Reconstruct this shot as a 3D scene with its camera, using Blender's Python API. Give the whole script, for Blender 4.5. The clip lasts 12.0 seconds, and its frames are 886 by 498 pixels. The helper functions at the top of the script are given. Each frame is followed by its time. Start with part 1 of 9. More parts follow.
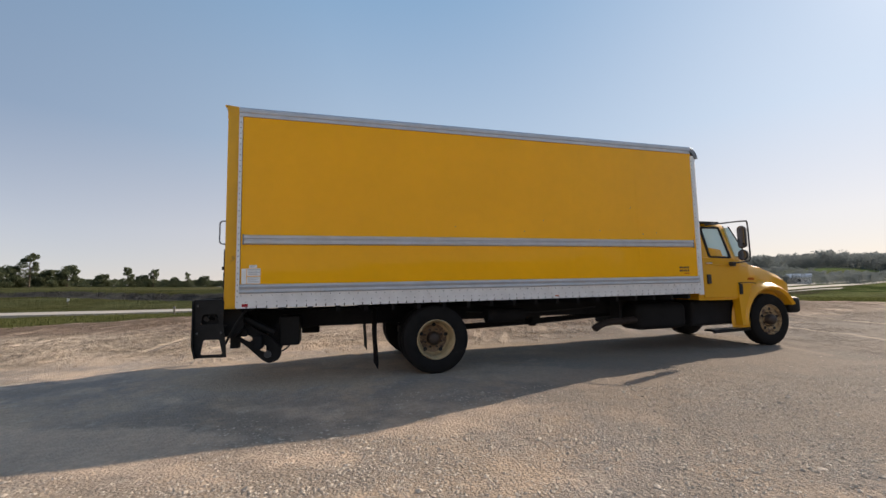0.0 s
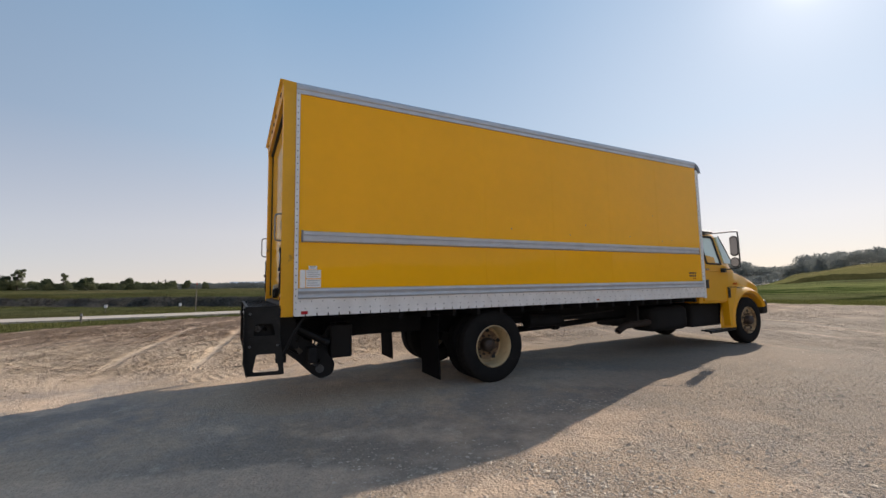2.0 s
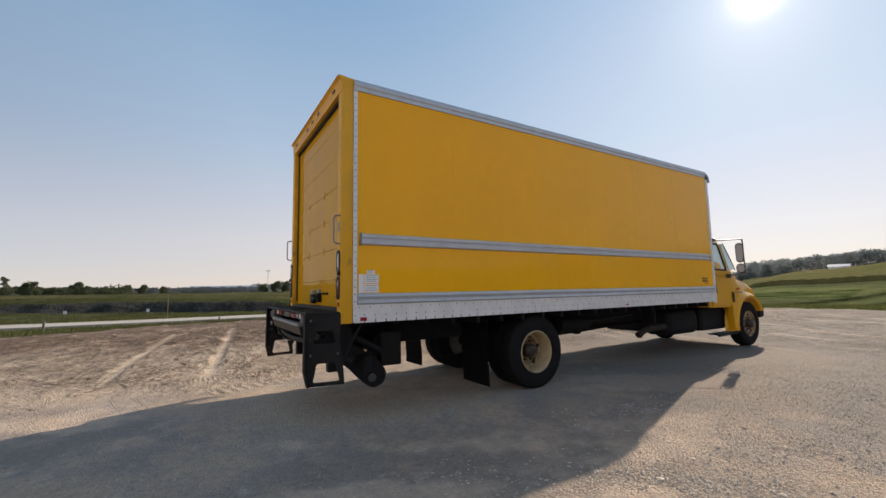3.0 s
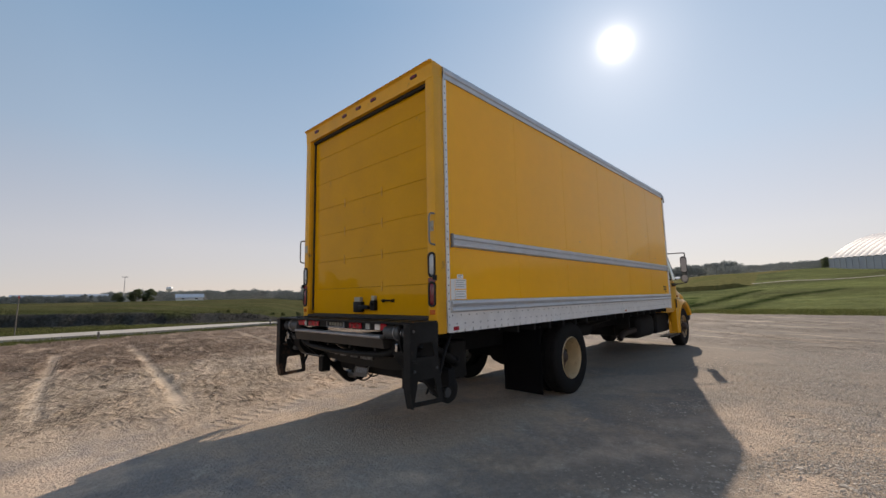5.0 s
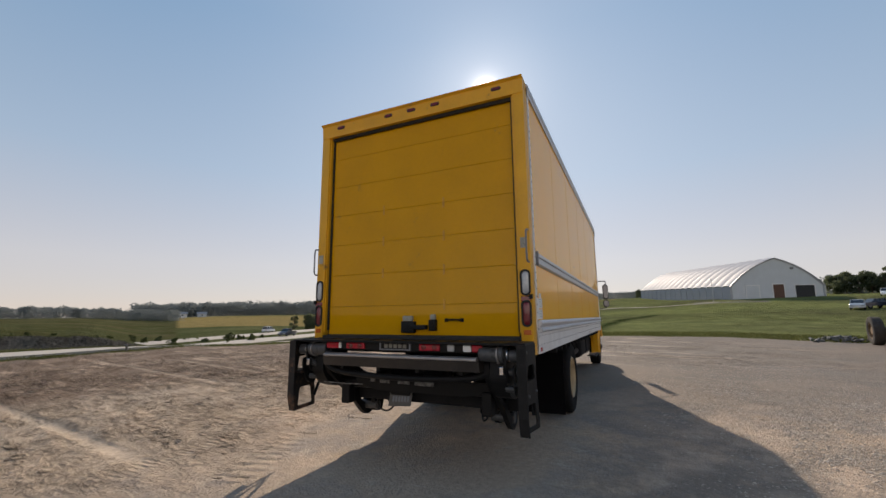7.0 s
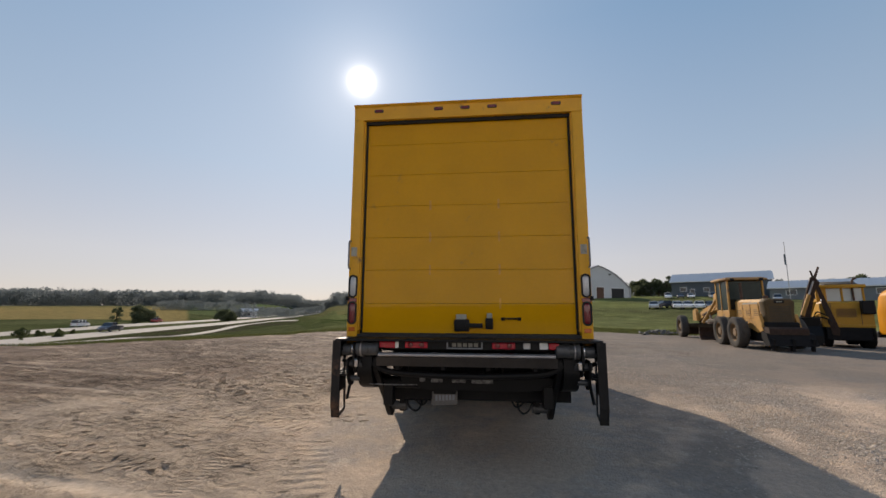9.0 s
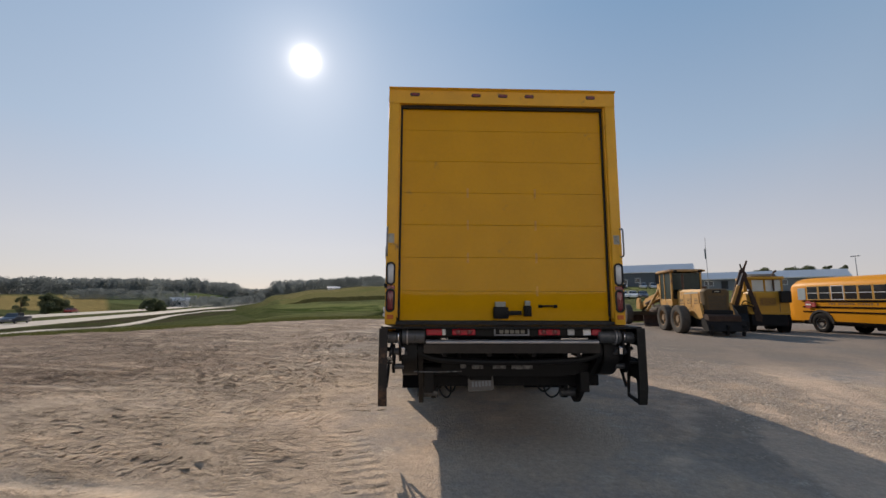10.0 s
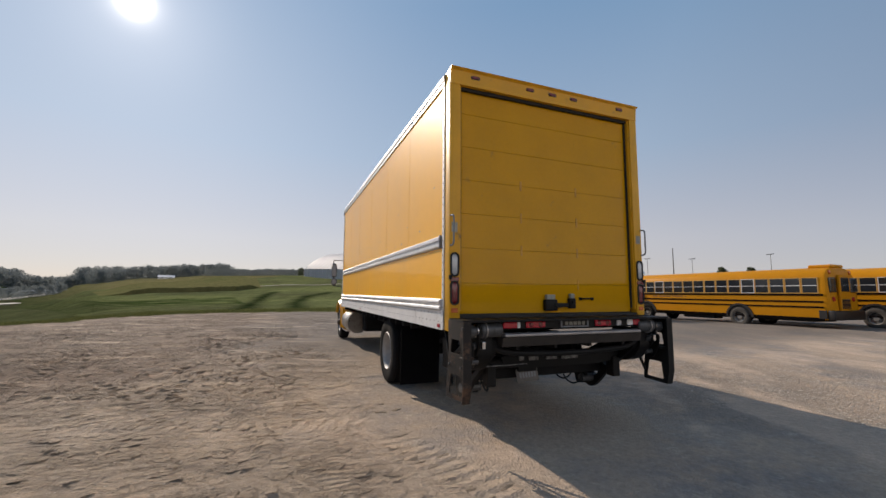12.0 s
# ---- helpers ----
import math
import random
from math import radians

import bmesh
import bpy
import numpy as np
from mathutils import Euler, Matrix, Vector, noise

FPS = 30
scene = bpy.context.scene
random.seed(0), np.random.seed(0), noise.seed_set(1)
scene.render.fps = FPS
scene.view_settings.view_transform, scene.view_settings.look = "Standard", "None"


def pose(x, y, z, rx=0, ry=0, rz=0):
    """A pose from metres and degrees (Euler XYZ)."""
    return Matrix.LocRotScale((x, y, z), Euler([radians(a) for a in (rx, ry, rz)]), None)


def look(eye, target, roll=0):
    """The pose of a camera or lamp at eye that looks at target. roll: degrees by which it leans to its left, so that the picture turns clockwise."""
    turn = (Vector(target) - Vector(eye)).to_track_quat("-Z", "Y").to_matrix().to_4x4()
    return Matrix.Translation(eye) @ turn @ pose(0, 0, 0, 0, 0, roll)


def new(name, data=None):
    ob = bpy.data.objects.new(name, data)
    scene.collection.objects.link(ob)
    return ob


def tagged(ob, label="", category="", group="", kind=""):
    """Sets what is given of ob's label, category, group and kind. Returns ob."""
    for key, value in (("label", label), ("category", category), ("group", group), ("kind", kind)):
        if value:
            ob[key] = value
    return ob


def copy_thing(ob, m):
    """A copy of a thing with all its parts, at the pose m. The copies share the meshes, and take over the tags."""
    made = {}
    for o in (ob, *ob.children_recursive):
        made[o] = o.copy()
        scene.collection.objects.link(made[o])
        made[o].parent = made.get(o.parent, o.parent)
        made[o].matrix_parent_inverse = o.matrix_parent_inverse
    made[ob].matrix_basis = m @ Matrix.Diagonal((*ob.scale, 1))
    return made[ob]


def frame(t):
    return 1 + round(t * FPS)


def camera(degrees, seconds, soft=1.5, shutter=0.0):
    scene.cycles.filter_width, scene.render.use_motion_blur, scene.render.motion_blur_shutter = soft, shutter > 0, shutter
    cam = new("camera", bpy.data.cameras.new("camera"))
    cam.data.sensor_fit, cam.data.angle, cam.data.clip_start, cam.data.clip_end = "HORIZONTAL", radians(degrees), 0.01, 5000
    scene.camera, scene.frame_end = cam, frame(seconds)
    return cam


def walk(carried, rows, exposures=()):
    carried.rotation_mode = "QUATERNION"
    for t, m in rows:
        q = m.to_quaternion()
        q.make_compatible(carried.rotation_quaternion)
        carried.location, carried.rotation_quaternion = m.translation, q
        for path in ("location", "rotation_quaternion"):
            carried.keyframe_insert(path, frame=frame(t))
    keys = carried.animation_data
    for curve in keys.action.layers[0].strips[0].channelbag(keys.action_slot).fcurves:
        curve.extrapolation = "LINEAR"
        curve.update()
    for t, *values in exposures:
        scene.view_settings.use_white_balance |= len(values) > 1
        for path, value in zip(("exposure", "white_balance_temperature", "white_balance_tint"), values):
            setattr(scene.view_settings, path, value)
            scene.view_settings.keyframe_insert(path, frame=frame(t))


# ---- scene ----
from mathutils.bvhtree import BVHTree

EXPOSURE = 0.95
cam = camera(95.2, 12.0)
ROWS = [
    (0, 1.315, -5.934, 1.345, -15.75, 4.91, -1.17),
    (0.5, 0.839, -5.722, 1.343, -18.37, 4.53, -1.05),
    (1, 0.386, -5.468, 1.356, -21.14, 4.34, -0.93),
    (1.5, -0.042, -5.183, 1.374, -24.19, 4.64, -0.94),
    (2, -0.466, -4.887, 1.390, -27.11, 5.19, -1.03),
    (2.5, -0.902, -4.583, 1.404, -29.43, 5.55, -1.04),
    (3, -1.349, -4.276, 1.413, -31.57, 5.77, -1.01),
    (3.5, -1.773, -3.947, 1.417, -34.39, 6.00, -1.08),
    (4, -2.154, -3.575, 1.417, -38.14, 6.27, -1.22),
    (4.5, -2.497, -3.162, 1.418, -42.44, 6.51, -1.28),
    (5, -2.812, -2.721, 1.425, -46.78, 6.73, -1.13),
    (5.5, -3.100, -2.268, 1.434, -51.03, 7.05, -0.84),
    (6, -3.356, -1.810, 1.434, -55.52, 7.71, -0.62),
    (6.5, -3.590, -1.336, 1.426, -60.28, 8.71, -0.54),
    (7, -3.786, -0.847, 1.423, -65.06, 9.57, -0.48),
    (7.5, -3.960, -0.347, 1.430, -70.02, 10.04, -0.33),
    (8, -4.121, 0.150, 1.443, -75.11, 10.04, -0.11),
    (8.5, -4.253, 0.631, 1.459, -79.93, 9.57, 0.09),
    (9, -4.338, 1.097, 1.471, -84.16, 8.75, 0.19),
    (9.5, -4.373, 1.579, 1.470, -87.92, 7.88, 0.19),
    (10, -4.364, 2.108, 1.450, -91.85, 7.28, 0.19),
    (10.5, -4.288, 2.653, 1.433, -96.40, 6.85, 0.17),
    (11, -4.152, 3.173, 1.433, -101.31, 6.47, 0.12),
    (11.5, -3.978, 3.661, 1.442, -106.31, 6.23, 0.15),
    (12, -3.779, 4.122, 1.449, -111.35, 6.22, 0.37),
]


def aim(yaw, pitch):
    a, b = radians(yaw), radians(pitch)
    return Vector((-math.sin(a) * math.cos(b), math.cos(a) * math.cos(b), math.sin(b)))


walk(cam, [(t, look((x, y, z), Vector((x, y, z)) + 2 * aim(yaw, pitch), roll)) for t, x, y, z, yaw, pitch, roll in ROWS],
     exposures=[(t, EXPOSURE + stops, kelvin, 15.5) for t, stops, kelvin in ((0, 0.3, 7150), (3, 0.28, 7100), (5, 0.1, 7050), (7, 0.06, 7020), (9, 0.0, 6980), (12, -0.05, 6850))])

# ---- light: low hazy sun ahead of the truck, clear sky ----
SUN_AZ, SUN_EL = radians(18.2), radians(30.0)
SUN_WAY = Vector((math.cos(SUN_EL) * math.cos(SUN_AZ), math.cos(SUN_EL) * math.sin(SUN_AZ), math.sin(SUN_EL)))
DISC_WAY = Vector((math.cos(radians(30.6)) * math.cos(radians(18.2)), math.cos(radians(30.6)) * math.sin(radians(18.2)), math.sin(radians(30.6))))
world = bpy.data.worlds.new("sky")
scene.world = world
world.use_nodes = True
wn, wl = world.node_tree.nodes, world.node_tree.links
wn.clear()
sky = wn.new("ShaderNodeTexSky")
sky.sky_type, sky.sun_disc = "NISHITA", False
sky.sun_elevation, sky.sun_rotation = SUN_EL, radians(90) - SUN_AZ
sky.altitude, sky.air_density, sky.dust_density, sky.ozone_density = 200, 1.0, 0.1, 2.0
bg = wn.new("ShaderNodeBackground")
bg.inputs["Strength"].default_value = 0.1
wout = wn.new("ShaderNodeOutputWorld")
# thin haze over the clear sky: pale and rosy at the horizon, blue higher up
where = wn.new("ShaderNodeTexCoord")
high = wn.new("ShaderNodeSeparateXYZ")
wl.new(where.outputs["Generated"], high.inputs[0])
haze = wn.new("ShaderNodeValToRGB")
stops = haze.color_ramp.elements
stops[0].position, stops[0].color = 0.0, (2.6, 2.36, 2.42, 1)
stops[1].position, stops[1].color = 1.0, (0.75, 1.42, 2.4, 1)
for at, tint in ((0.12, (2.6, 2.6, 2.75)), (0.32, (1.66, 2.27, 2.95)), (0.6, (0.92, 1.7, 2.66))):
    stops.new(at).color = (*tint, 1)
wl.new(high.outputs["Z"], haze.inputs["Fac"])
# away from the sun the haze is bluer and the sky deeper
away = wn.new("ShaderNodeValToRGB")
stops = away.color_ramp.elements
stops[0].position, stops[0].color = 0.0, (2.3, 2.38, 2.62, 1)
stops[1].position, stops[1].color = 1.0, (0.75, 1.42, 2.4, 1)
for at, tint in ((0.12, (1.9, 2.15, 2.58)), (0.32, (0.96, 1.42, 2.08)), (0.6, (0.56, 1.08, 1.8))):
    stops.new(at).color = (*tint, 1)
wl.new(high.outputs["Z"], away.inputs["Fac"])
air = wn.new("ShaderNodeMix")
air.data_type = "RGBA"
air.inputs["Factor"].default_value = 0.88
side = wn.new("ShaderNodeVectorMath")
side.operation = "DOT_PRODUCT"
side.inputs[1].default_value = DISC_WAY
wl.new(where.outputs["Generated"], side.inputs[0])
facing = wn.new("ShaderNodeMapRange")
facing.inputs["From Min"].default_value, facing.inputs["From Max"].default_value = -0.1, 0.5
wl.new(side.outputs["Value"], facing.inputs["Value"])
both_sides = wn.new("ShaderNodeMix")
both_sides.data_type = "RGBA"
wl.new(facing.outputs[0], both_sides.inputs["Factor"])
wl.new(away.outputs["Color"], both_sides.inputs["A"]), wl.new(haze.outputs["Color"], both_sides.inputs["B"])
# opposite the sun the hazy air pales again; unseen, brightened to fill the shade
behind = wn.new("ShaderNodeMapRange")
behind.interpolation_type = "SMOOTHSTEP"
behind.inputs["From Min"].default_value, behind.inputs["From Max"].default_value = -0.3, -0.85
wl.new(side.outputs["Value"], behind.inputs["Value"])
sky_fill = wn.new("ShaderNodeMix")
sky_fill.data_type = "RGBA"
wl.new(behind.outputs[0], sky_fill.inputs["Factor"])
wl.new(both_sides.outputs["Result"], sky_fill.inputs["A"])
sky_fill.inputs["B"].default_value = (6.8, 6.2, 5.6, 1)
wl.new(sky.outputs["Color"], air.inputs["A"]), wl.new(sky_fill.outputs["Result"], air.inputs["B"])
wl.new(air.outputs["Result"], bg.inputs["Color"])
# the blown-out sun itself with its hazy ring
toward = wn.new("ShaderNodeVectorMath")
toward.operation = "DOT_PRODUCT"
toward.inputs[1].default_value = DISC_WAY
wl.new(where.outputs["Generated"], toward.inputs[0])
total = bg.outputs["Background"]
for sharp, power in ((9000, 6.0), (1700, 0.32), (150, 0.09), (9, 0.085)):
    fall = wn.new("ShaderNodeMath")
    fall.operation, fall.inputs[1].default_value = "POWER", sharp
    fall.use_clamp = True
    wl.new(toward.outputs["Value"], fall.inputs[0])
    gain = wn.new("ShaderNodeMath")
    gain.operation, gain.inputs[1].default_value = "MULTIPLY", power
    wl.new(fall.outputs[0], gain.inputs[0])
    ring_bg = wn.new("ShaderNodeBackground")
    ring_bg.inputs["Color"].default_value = (1.0, 0.95, 0.86, 1)
    wl.new(gain.outputs[0], ring_bg.inputs["Strength"])
    join = wn.new("ShaderNodeAddShader")
    wl.new(total, join.inputs[0]), wl.new(ring_bg.outputs[0], join.inputs[1])
    total = join.outputs[0]
wl.new(total, wout.inputs["Surface"])
sun_data = bpy.data.lights.new("sun", "SUN")
sun_data.energy, sun_data.angle, sun_data.color = 2.15, radians(0.6), (1.0, 0.9, 0.76)
sun = new("sun", sun_data)
sun.matrix_world = look(SUN_WAY * 60, (0, 0, 0))

# ---- building helpers ----
def part(name, bm, mat, parent=None, label="", smooth=False):
    """One mesh object out of a bmesh, under a thing or a part."""
    me = bpy.data.meshes.new(name)
    bmesh.ops.recalc_face_normals(bm, faces=bm.faces[:])
    bm.to_mesh(me)
    bm.free()
    me.materials.append(mat)
    if smooth:
        me.shade_smooth()
        me.set_sharp_from_angle(angle=radians(35))
    ob = new(name, me)
    if parent:
        ob.parent = parent
    if label:
        tagged(ob, label)
    return ob


def again(ob, parent, m):
    """A further piece on the mesh of ob."""
    o = new(ob.name.split(".")[0], ob.data)
    o.parent, o.matrix_basis = parent, m
    if "label" in ob:
        o["label"] = ob["label"]
    return o


def thing(name, label, category, group="", m=None):
    ob = new(name)
    ob.empty_display_size = 0.2
    if m is not None:
        ob.matrix_basis = m
    return tagged(ob, label, category, group)


def box(bm, x0, x1, y0, y1, z0, z1, bev=0.0, seg=2):
    v = [bm.verts.new(p) for p in ((x0, y0, z0), (x1, y0, z0), (x1, y1, z0), (x0, y1, z0), (x0, y0, z1), (x1, y0, z1), (x1, y1, z1), (x0, y1, z1))]
    f = [bm.faces.new([v[i] for i in q]) for q in ((3, 2, 1, 0), (4, 5, 6, 7), (0, 1, 5, 4), (1, 2, 6, 5), (2, 3, 7, 6), (3, 0, 4, 7))]
    if bev:
        edges = list({e for q in f for e in q.edges})
        bmesh.ops.bevel(bm, geom=edges, offset=bev, segments=seg, affect="EDGES", profile=0.5)
    return bm


def ring(bm, centre, u, w, r, seg, a0=0.0):
    return [bm.verts.new(centre + r * (math.cos(a) * u + math.sin(a) * w)) for a in (a0 + 2 * math.pi * i / seg for i in range(seg))]


def bridge(bm, a, b):
    n = len(a)
    for i in range(n):
        bm.faces.new((a[i], a[(i + 1) % n], b[(i + 1) % n], b[i]))


def cyl(bm, p0, p1, r0, r1=None, seg=14, cap=True):
    p0, p1 = Vector(p0), Vector(p1)
    d = (p1 - p0).normalized()
    u = d.orthogonal().normalized()
    w = d.cross(u)
    a = ring(bm, p0, u, w, r0, seg)
    b = ring(bm, p1, u, w, r0 if r1 is None else r1, seg)
    bridge(bm, a, b)
    if cap:
        bm.faces.new(a[::-1])
        bm.faces.new(b)
    return bm


def tube(bm, pts, r, seg=8):
    pts = [Vector(p) for p in pts]
    rings, u = [], None
    for i, p in enumerate(pts):
        d = (pts[min(i + 1, len(pts) - 1)] - pts[max(i - 1, 0)]).normalized()
        u = (d.orthogonal() if u is None else u - u.dot(d) * d).normalized()
        rings.append(ring(bm, p, u, d.cross(u), r, seg))
    for a, b in zip(rings, rings[1:]):
        bridge(bm, a, b)
    bm.faces.new(rings[0][::-1])
    bm.faces.new(rings[-1])
    return bm


def soft_path(pts, steps=5):
    """Catmull-Rom points through pts."""
    pts = [Vector(p) for p in pts]
    q = [pts[0]] + pts + [pts[-1]]
    out = []
    for i in range(1, len(q) - 2):
        a, b, c, d = q[i - 1:i + 3]
        for k in range(steps):
            t = k / steps
            out.append(0.5 * (2 * b + (c - a) * t + (2 * a - 5 * b + 4 * c - d) * t * t + (3 * b - a - 3 * c + d) * t ** 3))
    return out + [pts[-1]]


def prism(bm, poly, axis, a, b):
    """A flat outline pushed along an axis: x takes (y, z), y takes (x, z), z takes (x, y)."""
    def at(p, h):
        return {"x": (h, p[0], p[1]), "y": (p[0], h, p[1]), "z": (p[0], p[1], h)}[axis]
    va, vb = [bm.verts.new(at(p, a)) for p in poly], [bm.verts.new(at(p, b)) for p in poly]
    bridge(bm, va, vb)
    bm.faces.new(va[::-1])
    bm.faces.new(vb)
    return bm


def lathe(bm, prof, centre, seg=32, axis="y"):
    """Rings of (radius, offset along the axis) round an axis through centre."""
    d, u, w = {"y": (Vector((0, 1, 0)), Vector((1, 0, 0)), Vector((0, 0, 1))), "z": (Vector((0, 0, 1)), Vector((1, 0, 0)), Vector((0, 1, 0))),
               "x": (Vector((1, 0, 0)), Vector((0, 1, 0)), Vector((0, 0, 1)))}[axis]
    rings = [ring(bm, Vector(centre) + d * h, u, w, max(r, 1e-4), seg) for r, h in prof]
    for a, b in zip(rings, rings[1:]):
        bridge(bm, a, b)
    return bm


def loft(bm, sections, cap=True):
    """Skin over outlines of equally many points."""
    rows = [[bm.verts.new(p) for p in s] for s in sections]
    for a, b in zip(rows, rows[1:]):
        bridge(bm, a, b)
    if cap:
        bm.faces.new(rows[0][::-1])
        bm.faces.new(rows[-1])
    return bm


def framed(bm, outer, inner, axis, a, b):
    """A flat frame with a hole, pushed along an axis; both outlines have equally many points."""
    def at(p, h):
        return {"x": (h, p[0], p[1]), "y": (p[0], h, p[1]), "z": (p[0], p[1], h)}[axis]
    oa, ia, ib, ob = ([bm.verts.new(at(p, h)) for p in q] for q, h in ((outer, a), (inner, a), (inner, b), (outer, b)))
    bridge(bm, oa, ia), bridge(bm, ia, ib), bridge(bm, ib, ob), bridge(bm, ob, oa)
    return bm


def oval(cx, cz, w, h, seg=20):
    """A stadium outline."""
    r, out = min(w, h) / 2, []
    for i in range(seg):
        a = 2 * math.pi * i / seg
        dx, dz = r * math.cos(a), r * math.sin(a)
        out.append((cx + dx + math.copysign(max(w / 2 - r, 0), dx), cz + dz + math.copysign(max(h / 2 - r, 0), dz)))
    return out


def rect(x0, x1, z0, z1):
    return [(x0, z0), (x1, z0), (x1, z1), (x0, z1)]


def B():
    return bmesh.new()


def round_poly(pts, r, n=4):
    """An outline with its corners rounded."""
    pts = [Vector(p) for p in pts]
    out = []
    for i, p in enumerate(pts):
        a, b = (pts[i - 1] - p), (pts[(i + 1) % len(pts)] - p)
        d = min(r, a.length * 0.45, b.length * 0.45)
        p0, p1 = p + a.normalized() * d, p + b.normalized() * d
        for k in range(n + 1):
            t = k / n
            out.append(tuple((1 - t) ** 2 * p0 + 2 * t * (1 - t) * p + t * t * p1))
    return out


def cut_plate(bm, outer, holes, where, thick):
    """A plate with holes: outlines in (along, up); where() puts a point in space; thick is its depth as a vector."""
    edges = []
    for loop in [outer] + holes:
        vs = [bm.verts.new(where(*p)) for p in loop]
        edges += [bm.edges.new((vs[i - 1], vs[i])) for i in range(len(vs))]
    made = bmesh.ops.triangle_fill(bm, edges=edges, use_beauty=True, use_dissolve=False)
    faces = [f for f in made["geom"] if isinstance(f, bmesh.types.BMFace)]
    grown = bmesh.ops.extrude_face_region(bm, geom=faces)
    bmesh.ops.translate(bm, verts=[v for v in grown["geom"] if isinstance(v, bmesh.types.BMVert)], vec=thick)


# ---- materials ----
def material(name, colour, rough=0.5, metal=0.0, vary=0.12, scale=3.0, bump=0.0, grain=60.0, stain=None, amount=0.0, stain_scale=1.3, coat=0.0, per_object=0.0, spec=0.5):
    """Paint, metal, rubber or the like: colour varied at two scales, stains in patches, fine relief."""
    m = bpy.data.materials.new(name)
    m.use_nodes = True
    n, k = m.node_tree.nodes, m.node_tree.links
    p = n["Principled BSDF"]
    tc = n.new("ShaderNodeTexCoord")
    big = n.new("ShaderNodeTexNoise")
    big.inputs["Scale"].default_value, big.inputs["Detail"].default_value = scale, 5
    fine = n.new("ShaderNodeTexNoise")
    fine.inputs["Scale"].default_value, fine.inputs["Detail"].default_value = grain, 4
    k.new(tc.outputs["Object"], big.inputs["Vector"])
    k.new(tc.outputs["Object"], fine.inputs["Vector"])
    mixed = n.new("ShaderNodeMath")
    mixed.operation = "MULTIPLY_ADD"
    k.new(fine.outputs["Fac"], mixed.inputs[0])
    mixed.inputs[1].default_value = 0.4
    k.new(big.outputs["Fac"], mixed.inputs[2])
    span = n.new("ShaderNodeMapRange")
    span.inputs["From Min"].default_value, span.inputs["From Max"].default_value = 0.4, 1.0
    span.inputs["To Min"].default_value, span.inputs["To Max"].default_value = 1 - vary, 1 + vary
    k.new(mixed.outputs[0], span.inputs["Value"])
    value = span.outputs[0]
    if per_object:
        info = n.new("ShaderNodeObjectInfo")
        spread = n.new("ShaderNodeMapRange")
        spread.inputs["To Min"].default_value, spread.inputs["To Max"].default_value = 1 - per_object, 1 + per_object
        k.new(info.outputs["Random"], spread.inputs["Value"])
        both = n.new("ShaderNodeMath")
        both.operation = "MULTIPLY"
        k.new(value, both.inputs[0]), k.new(spread.outputs[0], both.inputs[1])
        value = both.outputs[0]
    tint = n.new("ShaderNodeVectorMath")
    tint.operation = "SCALE"
    tint.inputs[0].default_value = colour
    k.new(value, tint.inputs["Scale"])
    out = tint.outputs[0]
    if stain:
        patch = n.new("ShaderNodeTexNoise")
        patch.inputs["Scale"].default_value, patch.inputs["Detail"].default_value, patch.inputs["Roughness"].default_value = stain_scale, 9, 0.7
        k.new(tc.outputs["Object"], patch.inputs["Vector"])
        edge = n.new("ShaderNodeMapRange")
        edge.inputs["From Min"].default_value, edge.inputs["From Max"].default_value = 0.72 - amount * 0.5, 0.82 - amount * 0.4
        k.new(patch.outputs["Fac"], edge.inputs["Value"])
        mix = n.new("ShaderNodeMix")
        mix.data_type = "RGBA"
        k.new(edge.outputs[0], mix.inputs["Factor"])
        k.new(out, mix.inputs["A"])
        mix.inputs["B"].default_value = (*stain, 1)
        out = mix.outputs["Result"]
    k.new(out, p.inputs["Base Color"])
    wear = n.new("ShaderNodeMapRange")
    wear.inputs["To Min"].default_value, wear.inputs["To Max"].default_value = max(rough - 0.08, 0.02), min(rough + 0.1, 1)
    k.new(big.outputs["Fac"], wear.inputs["Value"])
    k.new(wear.outputs[0], p.inputs["Roughness"])
    p.inputs["Metallic"].default_value = metal
    p.inputs["Coat Weight"].default_value = coat
    p.inputs["Specular IOR Level"].default_value = spec
    if bump:
        relief = n.new("ShaderNodeBump")
        relief.inputs["Strength"].default_value, relief.inputs["Distance"].default_value = 0.6, bump
        k.new(mixed.outputs[0], relief.inputs["Height"])
        k.new(relief.outputs[0], p.inputs["Normal"])
    return m


YELLOW = material("yellow_paint", (0.96, 0.455, 0.003), 0.42, vary=0.06, scale=0.8, bump=0.002, grain=7, stain=(0.6, 0.32, 0.03), amount=0.08, spec=0.2, coat=0.28)
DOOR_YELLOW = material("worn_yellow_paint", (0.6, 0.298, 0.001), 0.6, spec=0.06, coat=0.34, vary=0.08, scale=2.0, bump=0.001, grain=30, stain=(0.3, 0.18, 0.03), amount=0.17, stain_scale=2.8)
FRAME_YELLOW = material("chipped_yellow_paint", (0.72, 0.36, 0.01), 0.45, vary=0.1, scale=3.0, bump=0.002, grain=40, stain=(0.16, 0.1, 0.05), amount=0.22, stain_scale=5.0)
CAB_YELLOW = material("cab_yellow_paint", (0.74, 0.36, 0.01), 0.3, vary=0.04, scale=1.5, coat=0.15)
ALU = material("dull_aluminium", (0.54, 0.55, 0.57), 0.48, 0.65, 0.12, 6.0, 0.0006, 80, stain=(0.3, 0.29, 0.28), amount=0.15, stain_scale=7)
